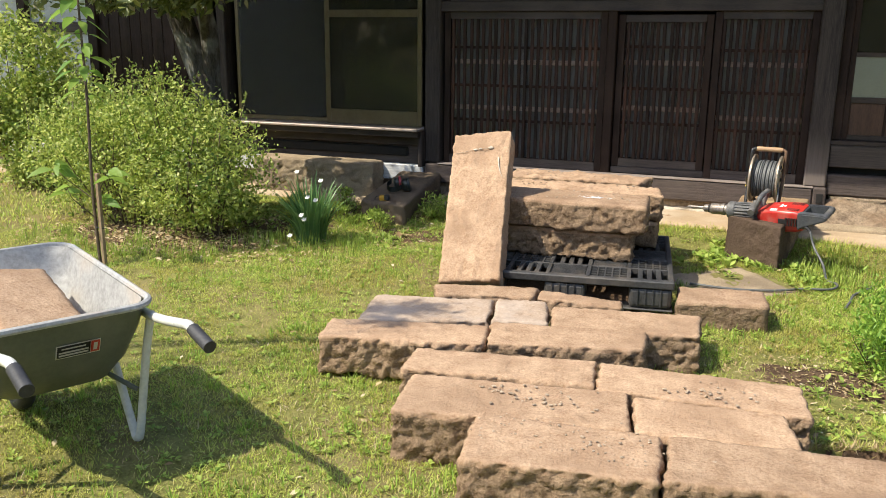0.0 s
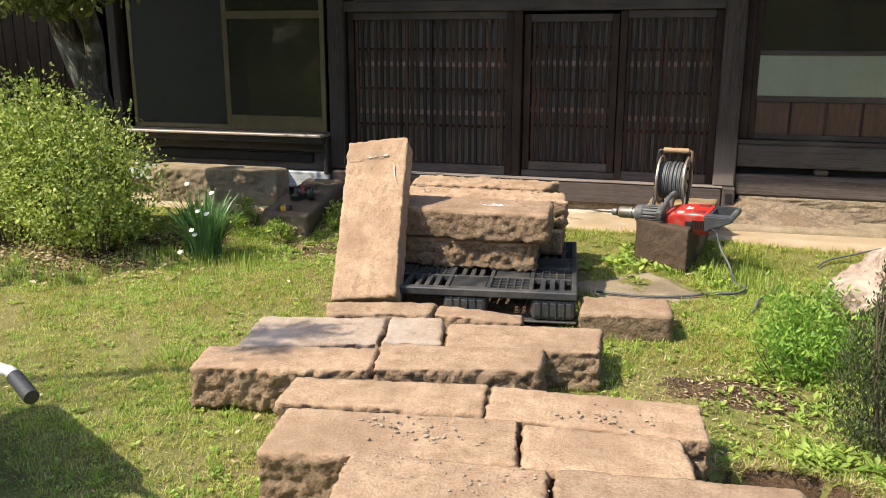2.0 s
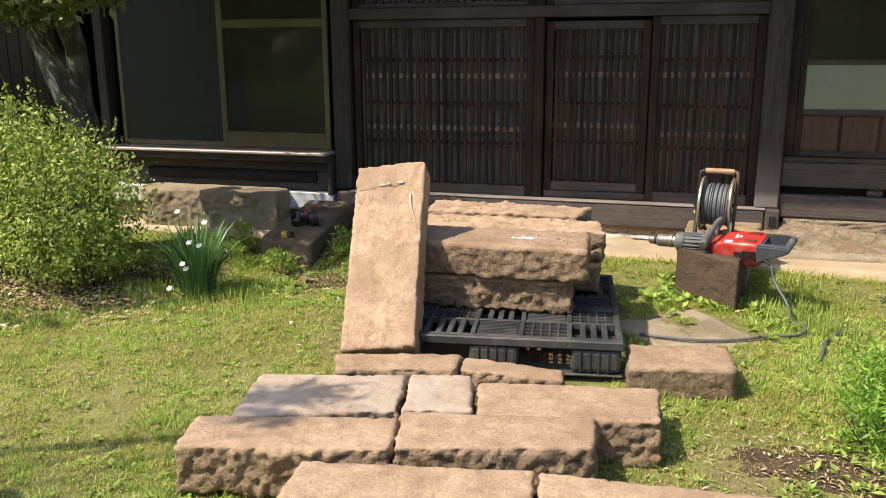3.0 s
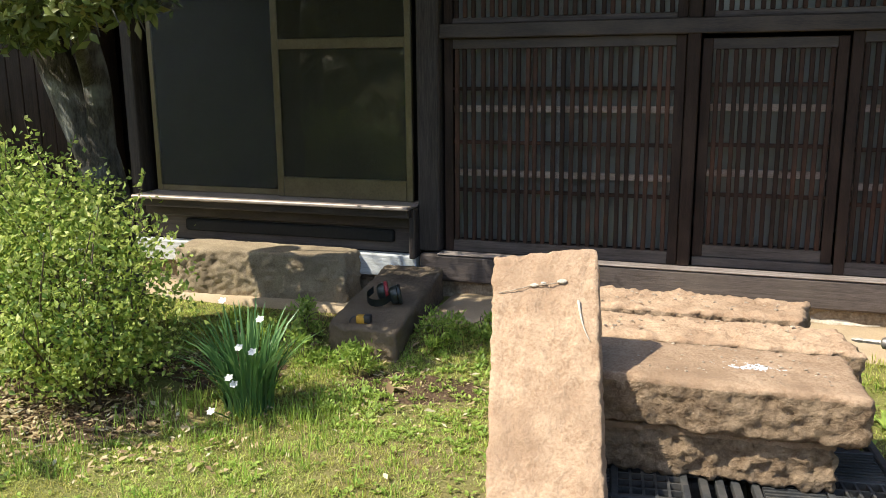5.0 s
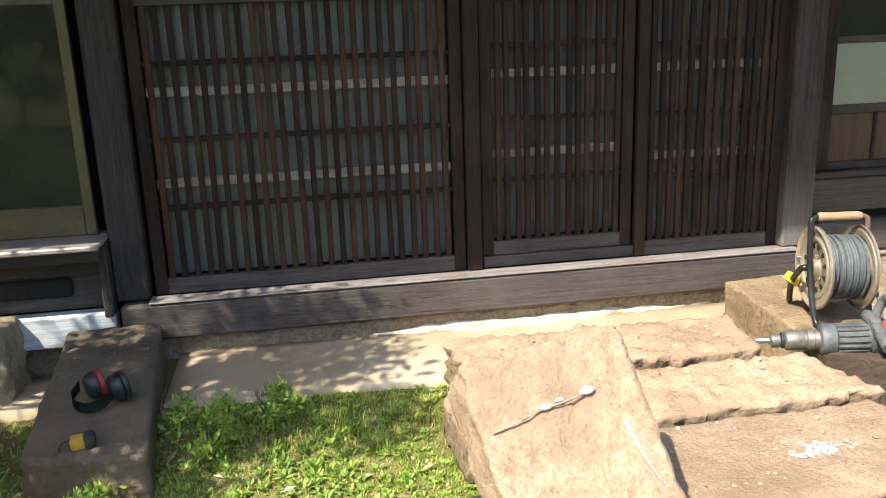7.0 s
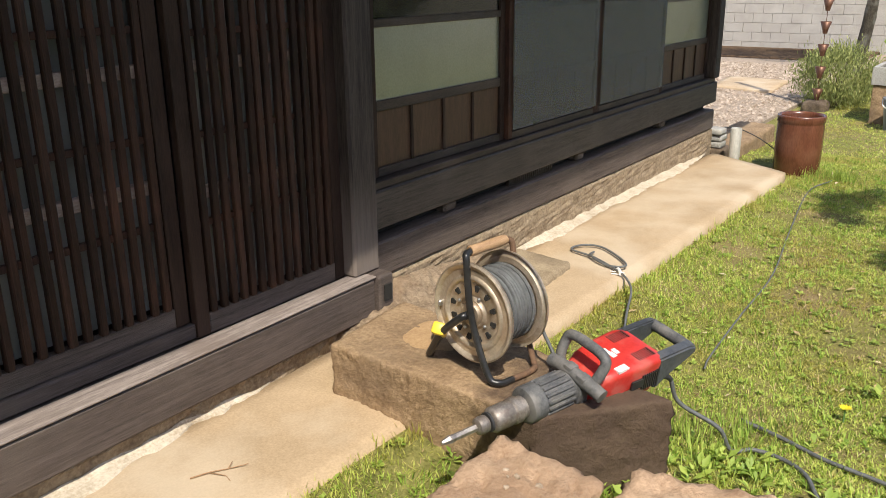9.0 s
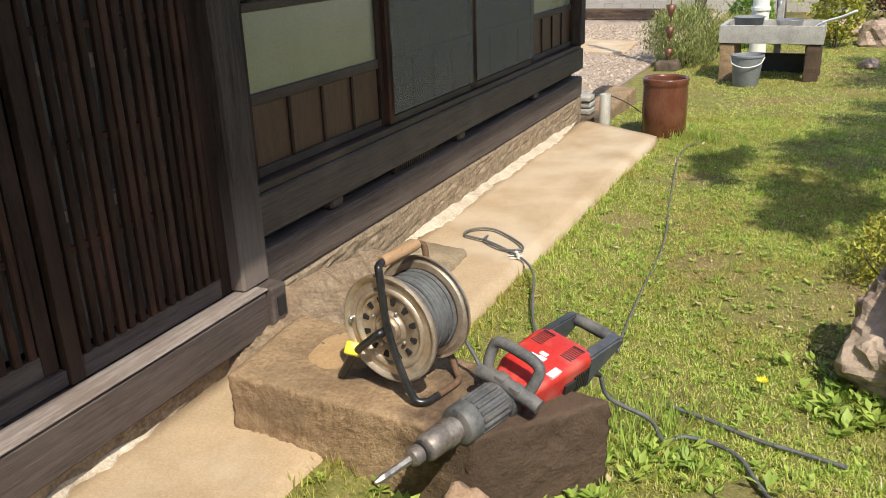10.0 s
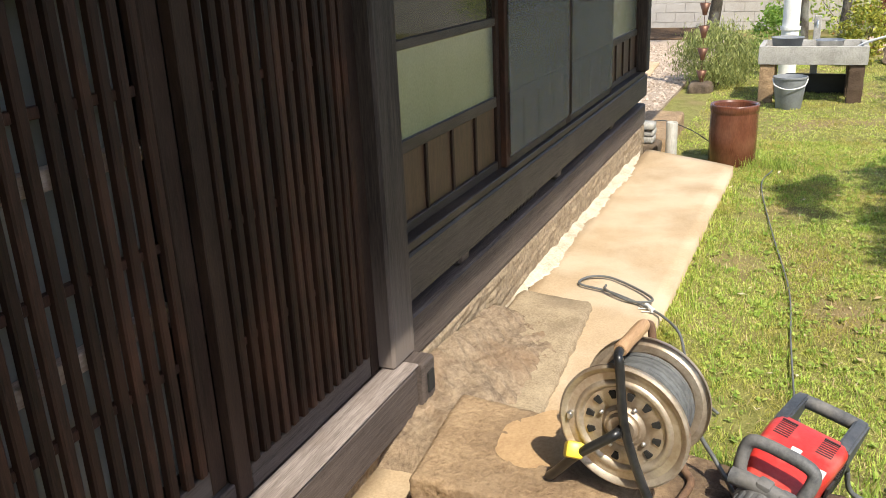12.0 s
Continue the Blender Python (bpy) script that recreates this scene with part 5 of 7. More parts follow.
    box(bm, 0.600, -0.084, 0.046, 0.645, -0.060, 0.0545, m=A)
    part("label", bm, M_LABEL_W, body, "small white sticker")
    for a_, b_, yy in ((0.640, 0.658, -0.020), (0.640, 0.652, 0.004), (0.662, 0.678, -0.012)):
        bm = bmesh.new()
        box(bm, a_, yy, 0.050, b_, yy + 0.026, 0.0552, m=A)
        part("logo_bar", bm, M_LABEL_W, body, "white marking bar")
    # rear handle: two tapered arms and a round bar across
    P = lambda a, b, c: A @ Vector((a, b, c))
    for sgn in (-1, 1):
        bm = bmesh.new()
        vs = []
        for px, za, zb in ((0.770, -0.080, 0.050), (0.815, -0.052, 0.050), (0.925, -0.012, 0.046), (0.950, 0.002, 0.036)):
            vs.append([bm.verts.new(P(px, sgn * yy, zz)) for yy, zz in ((0.064, za), (0.100, za + 0.008), (0.100, zb - 0.008), (0.064, zb))])
        for va, vb in zip(vs, vs[1:]):
            for q in range(4):
                bm.faces.new((va[q], va[(q + 1) % 4], vb[(q + 1) % 4], vb[q]))
        bm.faces.new(vs[0])
        bm.faces.new(vs[-1][::-1])
        bmesh.ops.recalc_face_normals(bm, faces=bm.faces)
        bmesh.ops.bevel(bm, geom=bm.edges[:], offset=0.006, segments=2, affect="EDGES")
        part("handle_arm", bm, M_HANDLE, h, "dark blue-grey plastic arm", True)
    bm = bmesh.new()
    tube(bm, [P(0.930, 0.088, 0.020), P(0.934, 0.045, 0.021), P(0.934, 0.0, 0.021), P(0.934, -0.045, 0.021), P(0.930, -0.088, 0.020)], 0.0195, 14)
    part("rear_handle", bm, M_TOOL_GREY, h, "dusty rubber grip bar", True)
    bm = bmesh.new()
    box(bm, 0.785, -0.070, -0.074, 0.808, 0.070, 0.040, 0.010, m=A, seg=2)
    part("end_cap", bm, M_HANDLE, h, "", True)
    bm = bmesh.new()
    tube(bm, spline([P(0.80, -0.085, -0.035), P(0.83, -0.092, -0.048), P(0.852, -0.096, -0.068)], 4), 0.0125, 10, 0.008)
    part("cord_sleeve", bm, M_RUBBER, h, "ribbed black cord sleeve", True)
    cord_end = P(0.852, -0.096, -0.068)
    # front loop handle, clamp block and side grip
    bm = bmesh.new()
    tube(bm, spline([P(0.500, 0.062, 0.018), P(0.508, 0.078, 0.060), P(0.530, 0.083, 0.104), P(0.536, 0.072, 0.124), P(0.538, 0.040, 0.130), P(0.538, 0.0, 0.131), P(0.538, -0.040, 0.130), P(0.536, -0.072, 0.123), P(0.530, -0.082, 0.102), P(0.508, -0.076, 0.056), P(0.500, -0.062, 0.015)], 6), 0.0165, 12)
    part("loop_handle", bm, M_TOOL_GREY, h, "grey loop handle", True)
    bm = bmesh.new()
    tube(bm, [P(0.478, 0.085, 0.045), P(0.480, 0.03, 0.052), P(0.482, -0.04, 0.050), P(0.486, -0.085, 0.044), P(0.490, -0.125, 0.036)], 0.0225, 10)
    part("side_grip", bm, M_TOOL_GREY, h, "black ribbed clamp grip", True)
    for k, (yy, zz) in enumerate(((0.055, 0.050), (0.005, 0.060), (-0.05, 0.054))):
        bm = bmesh.new()
        box(bm, 0.462, yy - 0.018, zz - 0.018, 0.500, yy + 0.018, zz + 0.016, 0.007, m=A, seg=2)
        part("clamp_block", bm, M_TOOL_GREY, h, "", True)
    bm = bmesh.new()
    lathe(bm, [(0.058, 0.462), (0.064, 0.465), (0.064, 0.49), (0.058, 0.493)], S, 24)
    part("clamp_band", bm, M_TOOL_GREY, h, "", True)
    return cord_end


M_HANDLE = node_mat("dark_blue_grey_plastic", (0.030, 0.034, 0.042), (0.075, 0.080, 0.090), 9, 0.5, 0.1, fine=90, col_c=(0.14, 0.13, 0.12), c_scale=10, c_amount=0.35)
CORD_END = build_hammer()

bm = bmesh.new()
ring = [bm.verts.new((0.14 + 0.15 * (1 + 0.30 * noise.noise(Vector((math.cos(a_) * 1.6, math.sin(a_) * 1.6, 4)))) * math.cos(a_), 6.44 + 0.12 * (1 + 0.35 * noise.noise(Vector((math.cos(a_) * 2.2, math.sin(a_) * 2.2, 9)))) * math.sin(a_), 0.3855)) for a_ in np.linspace(0, 2 * np.pi, 41)[:40]]
mid = bm.verts.new((0.14, 6.44, 0.3915))
for k in range(40):
    bm.faces.new((mid, ring[k], ring[(k + 1) % 40]))
solo("sand_patch", bm, M_OCHRE, (0.15, 6.47, 0.385), "thin patch of ochre sand on the step stone", "sand", kind="stuff", smooth=True)

bm = bmesh.new()
tube(bm, spline([(-0.79, 6.70, 0.194), (-0.74, 6.675, 0.197), (-0.69, 6.645, 0.195), (-0.64, 6.61, 0.199)], 5), 0.0028, 5, 0.0015)
tube(bm, [(-0.74, 6.675, 0.197), (-0.72, 6.62, 0.196), (-0.73, 6.59, 0.1945)], 0.002, 5, 0.001)
tube(bm, [(-0.69, 6.645, 0.195), (-0.66, 6.66, 0.199)], 0.002, 5, 0.001)
solo("twig", bm, M_GRIP_WOOD, (-0.72, 6.65, 0.192), "dry broken twig lying on the concrete", "twig", smooth=True)

# ---- cords ----
def cord(name, pts, r, label, material=None):
    bm = bmesh.new()
    tube(bm, spline(pts, 7), r, 8)
    return solo(name, bm, material or M_CABLE, pts[0], label, "cable", smooth=True)


G = lambda x, y, d=0.020: (x, y, float(ground_z(x, y)) + d)
cord("power_cord", [tuple(CORD_END), tuple(CORD_END + Vector((0.03, -0.025, -0.09))), (0.39, 5.50, 0.19), G(0.42, 5.46), G(0.47, 5.40), G(0.46, 5.30), G(0.40, 5.22), G(0.28, 5.16), (0.12, 5.06, 0.112), (-0.10, 5.00, 0.112), (-0.35, 5.02, 0.112)], 0.0075, "grey rubber cord running from the hammer over the grass")
cord("power_cord", [G(0.68, 5.50), G(0.62, 5.35), G(0.55, 5.20), G(0.52, 5.05), G(0.49, 4.92)], 0.0075, "dark cord lying loose in the grass")
cord("power_cord", [(0.09, 6.03, 0.60), (0.10, 6.005, 0.52), (0.09, 5.96, 0.455), (0.04, 5.92, 0.425), (-0.02, 5.90, 0.43)], 0.006, "grey cord from the reel to the hammer")
cord("extension_cord", [G(1.02, 5.75), G(1.16, 5.77), G(1.7, 5.80), G(2.35, 5.83), G(3.2, 5.95), G(4.2, 6.07), G(4.75, 6.02)], 0.0042, "thin dark cord stretched over the lawn")
cord("extension_cord", [G(0.95, 6.02), (1.02, 6.10, 0.13), (1.2, 6.17, 0.17), (1.36, 6.22, 0.205), (1.5, 6.30, 0.205), (1.60, 6.40, 0.205), (1.72, 6.58, 0.205), (1.78, 6.74, 0.205), (1.88, 6.72, 0.205), (1.90, 6.62, 0.205), (1.78, 6.46, 0.205), (1.66, 6.38, 0.213), (1.64, 6.47, 0.205), (1.72, 6.60, 0.213), (1.80, 6.62, 0.205)], 0.006, "looped dark cord on the concrete")
bm = bmesh.new()
rod(bm, (1.56, 6.36, 0.205), (1.62, 6.40, 0.205), 0.010, n=8)
rod(bm, (1.575, 6.34, 0.197), (1.56, 6.41, 0.197), 0.003, n=6)
rod(bm, (1.605, 6.36, 0.197), (1.59, 6.43, 0.197), 0.003, n=6)
solo("cord_tie", bm, M_PVC, (1.59, 6.38, 0.195), "white tie round the looped cord", "cord tie")

# ---- ear protectors and tape measure ----
def build_muffs(x, y, z):
    e = thing("ear_protectors", (x, y, z), "black and red ear protectors with a folded band", "ear protectors")
    for k, (dx, dy, mcol) in enumerate(((-0.045, 0.03, M_MUFF_RED), (0.045, -0.012, M_MUFF_K))):
        m = Matrix.Translation((x + dx, y + dy, z + 0.055)) @ Matrix.Rotation(radians(25), 4, "Z") @ Matrix.Rotation(radians(80), 4, "Y")
        bm = bmesh.new()
        lathe(bm, [(0.0, -0.035), (0.03, -0.034), (0.046, -0.022), (0.052, 0.0), (0.052, 0.008), (0.0, 0.008)], m, 24)
        part("cup", bm, M_MUFF_K, e, "", True)
        bm = bmesh.new()
        lathe(bm, [(0.047, 0.009), (0.055, 0.014), (0.055, 0.028), (0.047, 0.033), (0.03, 0.030), (0.03, 0.009)], m, 24)
        part("cushion", bm, M_MUFF_RED if k == 0 else M_MUFF_K, e, "dark red cushion ring" if k == 0 else "", True)
    bm = bmesh.new()
    pts = spline([(x - 0.085, y - 0.01, z + 0.075), (x - 0.105, y - 0.06, z + 0.045), (x - 0.06, y - 0.10, z + 0.025), (x + 0.0, y - 0.09, z + 0.028), (x + 0.035, y - 0.05, z + 0.05)], 6)
    r0 = [[bm.verts.new(p + Vector((0, 0, dz))) for dz in (-0.02, 0.02)] for p in pts]
    for a, b in zip(r0, r0[1:]):
        bm.faces.new((a[0], b[0], b[1], a[1]))
    bmesh.ops.solidify(bm, geom=bm.faces[:], thickness=0.008)
    part("headband", bm, M_MUFF_K, e, "padded black headband", True)


build_muffs(-2.775, 6.26, 0.298)


def build_tape(x, y, z):
    t = thing("tape_measure", (x, y, z), "yellow and black tape measure on the dark step stone", "tape measure")
    m = Matrix.Translation((x, y, z)) @ Matrix.Rotation(radians(12), 4, "Z")
    bm = bmesh.new()
    box(bm, -0.036, -0.026, 0.0, 0.034, 0.026, 0.044, 0.012, m=m, seg=2)
    part("case", bm, M_TAPE, t, "orange-yellow case", True)
    bm = bmesh.new()
    box(bm, 0.004, -0.028, 0.003, 0.044, 0.028, 0.047, 0.010, m=m, seg=2)
    part("grip_band", bm, M_RUBBER, t, "black rubber band", True)
    bm = bmesh.new()
    tube(bm, spline([m @ Vector(p) for p in ((-0.034, 0, 0.034), (-0.055, -0.004, 0.032), (-0.068, -0.008, 0.018), (-0.070, -0.01, 0.004))], 5), 0.004, 6)
    part("strap", bm, M_RUBBER, t, "", True)


build_tape(-2.805, 5.98, 0.262)

# ---- wheelbarrow ----
def build_wheelbarrow():
    org = Vector((-1.85, 1.865, 0.0))
    fw = Vector((-0.88, 0.47, 0)).normalized()
    rt = Vector((fw.y, -fw.x, 0))
    g = 0.04
    P = lambda u, v, z: org + fw * u + rt * v + Vector((0, 0, z))
    w = thing("wheelbarrow", tuple(P(0.75, 0, g)), "grey-green wheelbarrow holding a sandy stone", "wheelbarrow")
    # tub: outer and inner shell as rounded rings from bottom to rim
    def ring(u0, u1, hv0, hv1, z0, z1, rad, n=6):
        pts = []
        for (cu, cv, a0) in ((u1, hv1, 0), (u0, hv0, 90), (u0, -hv0, 180), (u1, -hv1, 270)):
            su, sv = (1 if cu == u1 else -1), (1 if cv > 0 else -1)
            for k in range(n + 1):
                a = radians(a0 + 90 * k / n)
                u = cu - su * rad + rad * math.cos(a)
                v = cv - sv * rad + rad * math.sin(a)
                t = (u - u0) / (u1 - u0)
                pts.append((u, v, z0 + (z1 - z0) * t))
        return pts
    spec = [(0.45, 0.88, 0.13, 0.12, 0.30, 0.31, 0.06), (0.40, 0.97, 0.19, 0.18, 0.315, 0.33, 0.08), (0.33, 1.05, 0.235, 0.225, 0.40, 0.42, 0.09),
            (0.27, 1.12, 0.27, 0.26, 0.52, 0.55, 0.09), (0.245, 1.16, 0.285, 0.28, 0.605, 0.645, 0.085)]
    def shell(bm, off, flip):
        rings = []
        for u0, u1, a, b, z0, z1, rad in spec:
            rings.append([bm.verts.new(P(*p)) for p in ring(u0 + off, u1 - off, a - off, b - off, z0 + off * 0.8, z1 + off * 0.8, rad)])
        fs = [bm.faces.new(rings[0])]
        for r0, r1 in zip(rings, rings[1:]):
            for k in range(len(r0)):
                fs.append(bm.faces.new((r0[k], r0[(k + 1) % len(r0)], r1[(k + 1) % len(r0)], r1[k])))
        return rings[-1]
    bm = bmesh.new()
    shell(bm, 0.0, False)
    bmesh.ops.recalc_face_normals(bm, faces=bm.faces)
    tub = part("tub", bm, M_TUB, w, "grey-green plastic tub", True)
    bm = bmesh.new()
    shell(bm, 0.008, True)
    part("tub_lining", bm, M_TUB_IN, tub, "scuffed pale grey inside", True)
    bm = bmesh.new()
    pts = [P(u, v, z + 0.004) for u, v, z in ring(0.235, 1.17, 0.295, 0.29, 0.605, 0.645, 0.09)]
    tube(bm, pts + pts[:2], 0.013, 8)
    part("rim", bm, M_TUB_IN, tub, "rolled grey rim", True)
    for s in (-1, 1):
        bm = bmesh.new()
        hv = 0.274 if s > 0 else 0.248
        tube(bm, spline([P(1.10, s * 0.10, 0.24), P(0.95, s * 0.285, 0.42), P(0.6, s * 0.302, 0.525), P(0.24, s * (hv + 0.012), 0.560), P(0.0, s * hv, 0.604), P(-0.06, s * hv, 0.615), P(-0.085, s * hv, 0.614), P(-0.115, s * hv, 0.606)], 6), 0.0165, 12)
        part("handle_tube", bm, M_STEEL_PAINT, w, "white-grey steel tube", True)
        bm = bmesh.new()
        tube(bm, [P(-0.102, s * hv, 0.611), P(-0.218, s * hv, 0.584)], 0.021, 14)
        part("grip", bm, M_RUBBER, w, "black rubber grip", True)
        bm = bmesh.new()
        tube(bm, spline([P(0.300, s * 0.298, 0.56), P(0.335, s * 0.28, 0.38), P(0.372, s * 0.255, 0.10), P(0.388, s * 0.25, g + 0.02), P(0.412, s * 0.248, g + 0.02), P(0.44, s * 0.245, 0.12), P(0.515, s * 0.23, 0.32)], 6), 0.0155, 10)
        part("leg", bm, M_STEEL_PAINT, w, "", True)
        bm = bmesh.new()
        tube(bm, [P(0.36, s * 0.25, 0.26), P(0.50, s * 0.16, 0.325)], 0.009, 8)
        part("brace", bm, M_TUB, w)
        bm = bmesh.new()
        tube(bm, [P(1.12, s * 0.075, 0.21), P(0.985, s * 0.075, 0.19), P(0.95, s * 0.10, 0.30)], 0.012, 8)
        part("fork", bm, M_STEEL_PAINT, w)
    m = Matrix.Translation(P(0.985, 0, g + 0.150)) @ Matrix(((rt.x, fw.x, 0, 0), (rt.y, fw.y, 0, 0), (0, 0, 1, 0), (0, 0, 0, 1))) @ Matrix.Rotation(radians(90), 4, "Y")
    bm = bmesh.new()
    lathe(bm, [(0.150 - 0.032 + 0.032 * math.cos(a), 0.036 * math.sin(a)) for a in [2 * math.pi * k / 12 for k in range(12)]], m, 36, True)
    wheel = part("wheel", bm, M_RUBBER, w, "black pneumatic tyre", True)
    bm = bmesh.new()
    lathe(bm, [(0.0, -0.02), (0.05, -0.03), (0.085, -0.018), (0.10, -0.028), (0.10, 0.028), (0.085, 0.018), (0.05, 0.03), (0.0, 0.02)], m, 24)
    part("rim", bm, M_STEEL_PAINT, wheel, "", True)
    # sticker on the rear face
    def on_rear(v0, v1, z0, z1, off, mat, label):
        bm = bmesh.new()
        def q(v, z):
            u = 0.27 - (z - 0.52) * 0.294 if z > 0.52 else 0.27 + (0.52 - z) * 0.5
            return P(u - off, v, z)
        bm.faces.new([bm.verts.new(q(v0, z0)), bm.verts.new(q(v1, z0)), bm.verts.new(q(v1, z1)), bm.verts.new(q(v0, z1))])
        bmesh.ops.solidify(bm, geom=bm.faces[:], thickness=0.001)
        part("sticker", bm, mat, tub, label)
    on_rear(-0.035, 0.110, 0.462, 0.516, 0.004, M_LABEL_W, "white-edged sticker")
    on_rear(-0.031, 0.076, 0.466, 0.512, 0.006, M_LABEL_K, "black printed field")
    on_rear(0.078, 0.107, 0.466, 0.512, 0.006, M_LABEL_R, "red printed field")
    on_rear(0.086, 0.099, 0.474, 0.504, 0.008, M_LABEL_W, "white mark on the red field")
    on_rear(-0.018, 0.060, 0.498, 0.504, 0.008, M_LABEL_W, "unreadable print line")
    for z in (0.472, 0.483):
        on_rear(-0.026, 0.070, z, z + 0.007, 0.008, M_LABEL_W, "unreadable print line")
    return P


WB = build_wheelbarrow()
bm = bmesh.new()
block(bm, [(-0.32, 0.155), (0.30, 0.15), (0.30, -0.16), (-0.32, -0.15)], -0.08, 0.08, cell=0.025, r=0.02, rough=0.01, top_rough=0.006, seed=81,
      m=Matrix.Translation(WB(0.72, -0.02, 0.50)) @ Matrix.Rotation(math.atan2(0.47, -0.88), 4, "Z") @ Matrix.Rotation(radians(-9), 4, "Y") @ Matrix.Rotation(radians(10), 4, "X"))
solo("stone_block", bm, M_STONE, tuple(WB(0.72, 0, 0.42)), "sandy hewn stone lying in the wheelbarrow", "stone block", smooth=True)

# ---- garden plants ----
def shrub(name, blobs, n, size, mat, label, stems=7, wide=0.55, up=0.3, shell=0.5, shoots=0, category="shrub", twig=0.008):
    cx, cy = blobs[0][0], blobs[0][1]
    s = thing(name, (cx, cy, float(ground_z(cx, cy)) - 0.02), label, category)
    rs = np.random.default_rng(int(abs(cx) * 1000 + abs(cy) * 77) % 100000)
    rr = random.Random(int(abs(cx) * 971) + 3)
    for b in blobs:
        bm = bmesh.new()
        for k in range(stems):
            a, t = rr.uniform(0, 6.28), rr.uniform(0.35, 0.95)
            p0 = Vector((b[0] + 0.16 * b[3] * math.cos(a), b[1] + 0.16 * b[4] * math.sin(a), float(ground_z(b[0], b[1])) - 0.03))
            p2 = Vector((b[0] + t * b[3] * math.cos(a), b[1] + t * b[4] * math.sin(a), b[2] + b[5] * rr.uniform(0.0, 0.75)))
            p1 = p0.lerp(p2, 0.5) + Vector((rr.uniform(-0.06, 0.06), rr.uniform(-0.06, 0.06), 0.06))
            tube(bm, spline([p0, p1, p2], 4), twig, 5, twig * 0.35)
        part("stem_tangle", bm, M_TWIG, s, kind="stuff")
    pts = crown_points(rs, blobs, n, shell)
    pts = pts[pts[:, 2] > ground_z(pts[:, 0], pts[:, 1]) + 0.02]
    leaves_part("foliage", pts, rs, size, mat, s, up, wide)
    if shoots:
        bm = bmesh.new()
        tips = []
        for k in range(shoots):
            b = blobs[k % len(blobs)]
            a, t = rr.uniform(0, 6.28), rr.uniform(0.1, 0.9)
            p0 = Vector((b[0] + t * b[3] * math.cos(a), b[1] + t * b[4] * math.sin(a), b[2] + b[5] * math.sqrt(max(0.05, 1 - t * t)) * 0.8))
            p1 = p0 + Vector((rr.uniform(-0.12, 0.12), rr.uniform(-0.12, 0.12), rr.uniform(0.14, 0.32)))
            tube(bm, [p0, p0.lerp(p1, 0.5) + Vector((rr.uniform(-.02, .02), 0, 0)), p1], 0.004, 5, 0.0015)
            for q in range(14):
                tips.append(p0.lerp(p1, rr.uniform(0.2, 1.0)))
        part("shoot_tangle", bm, M_TWIG, s, kind="stuff")
        leaves_part("shoot_leaves", np.array([tuple(p) for p in tips]), rs, size * 1.1, mat, s, 0.6, wide)
    return s


shrub("shrub", [(-3.92, 5.08, 0.55, 0.50, 0.52, 0.46), (-4.2, 5.18, 0.80, 0.50, 0.45, 0.40), (-4.62, 5.15, 0.66, 0.55, 0.52, 0.50), (-5.15, 5.35, 0.62, 0.50, 0.50, 0.46), (-3.74, 5.0, 0.36, 0.33, 0.33, 0.22)], 30000, 0.032, M_BUSH,
      "loose light green deciduous shrub beside the lawn", stems=12, shoots=60, wide=0.6, shell=0.4)
shrub("shrub", [(-6.75, 6.15, 1.12, 0.58, 0.55, 0.55), (-6.5, 6.2, 0.62, 0.5, 0.45, 0.5)], 16000, 0.05, M_BUSH, "rounded yellow-green clipped shrub before the plaster wall", stems=6, shell=0.6)
shrub("conifer", [(0.87, 3.49, 0.22, 0.19, 0.18, 0.22), (0.865, 3.50, 0.42, 0.15, 0.15, 0.22), (0.87, 3.50, 0.60, 0.09, 0.09, 0.18), (0.86, 3.50, 0.72, 0.03, 0.03, 0.10)], 9000, 0.022, M_CONIFER,
      "small dense dark green dwarf conifer", stems=5, wide=0.28, up=1.3, shell=0.3, category="conifer", twig=0.006)
shrub("azalea", [(2.12, 4.68, 0.19, 0.27, 0.25, 0.16), (2.50, 4.66, 0.16, 0.22, 0.22, 0.13)], 3000, 0.026, M_AZALEA, "low yellow-green azalea with a few red flowers", stems=9, shell=0.4, wide=0.5, category="shrub", twig=0.005)
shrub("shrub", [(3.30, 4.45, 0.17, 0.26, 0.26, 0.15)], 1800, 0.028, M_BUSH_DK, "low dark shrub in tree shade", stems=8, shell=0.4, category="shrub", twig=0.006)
shrub("rosemary", [(9.55, 6.95, 0.28, 0.50, 0.52, 0.42)], 9000, 0.055, M_HERB, "bushy pale green rosemary beside the gravel", stems=16, wide=0.24, up=1.6, shell=0.3, category="shrub")
shrub("shrub", [(11.3, 6.35, 0.35, 0.32, 0.32, 0.42)], 2400, 0.06, M_SAPLING, "bright yellow-green young shrub behind the basin", stems=5, shell=0.4)
shrub("shrub", [(14.2, 4.25, 0.75, 0.75, 0.65, 0.55)], 3200, 0.07, M_MAPLE, "dark red-leaved shrub at the garden end", stems=7, shell=0.4)
shrub("hedge", [(15.6, 5.0, 0.8, 0.7, 1.4, 0.8), (15.8, 2.6, 0.8, 0.7, 1.4, 0.9)], 5200, 0.09, M_BUSH, "green hedge before the far wall", stems=8, shell=0.5, category="hedge")
shrub("shrub", [(11.6, 5.2, 0.40, 0.30, 0.30, 0.42)], 2200, 0.06, M_AZALEA, "yellow-green shrub with orange tips", stems=5, shell=0.4)

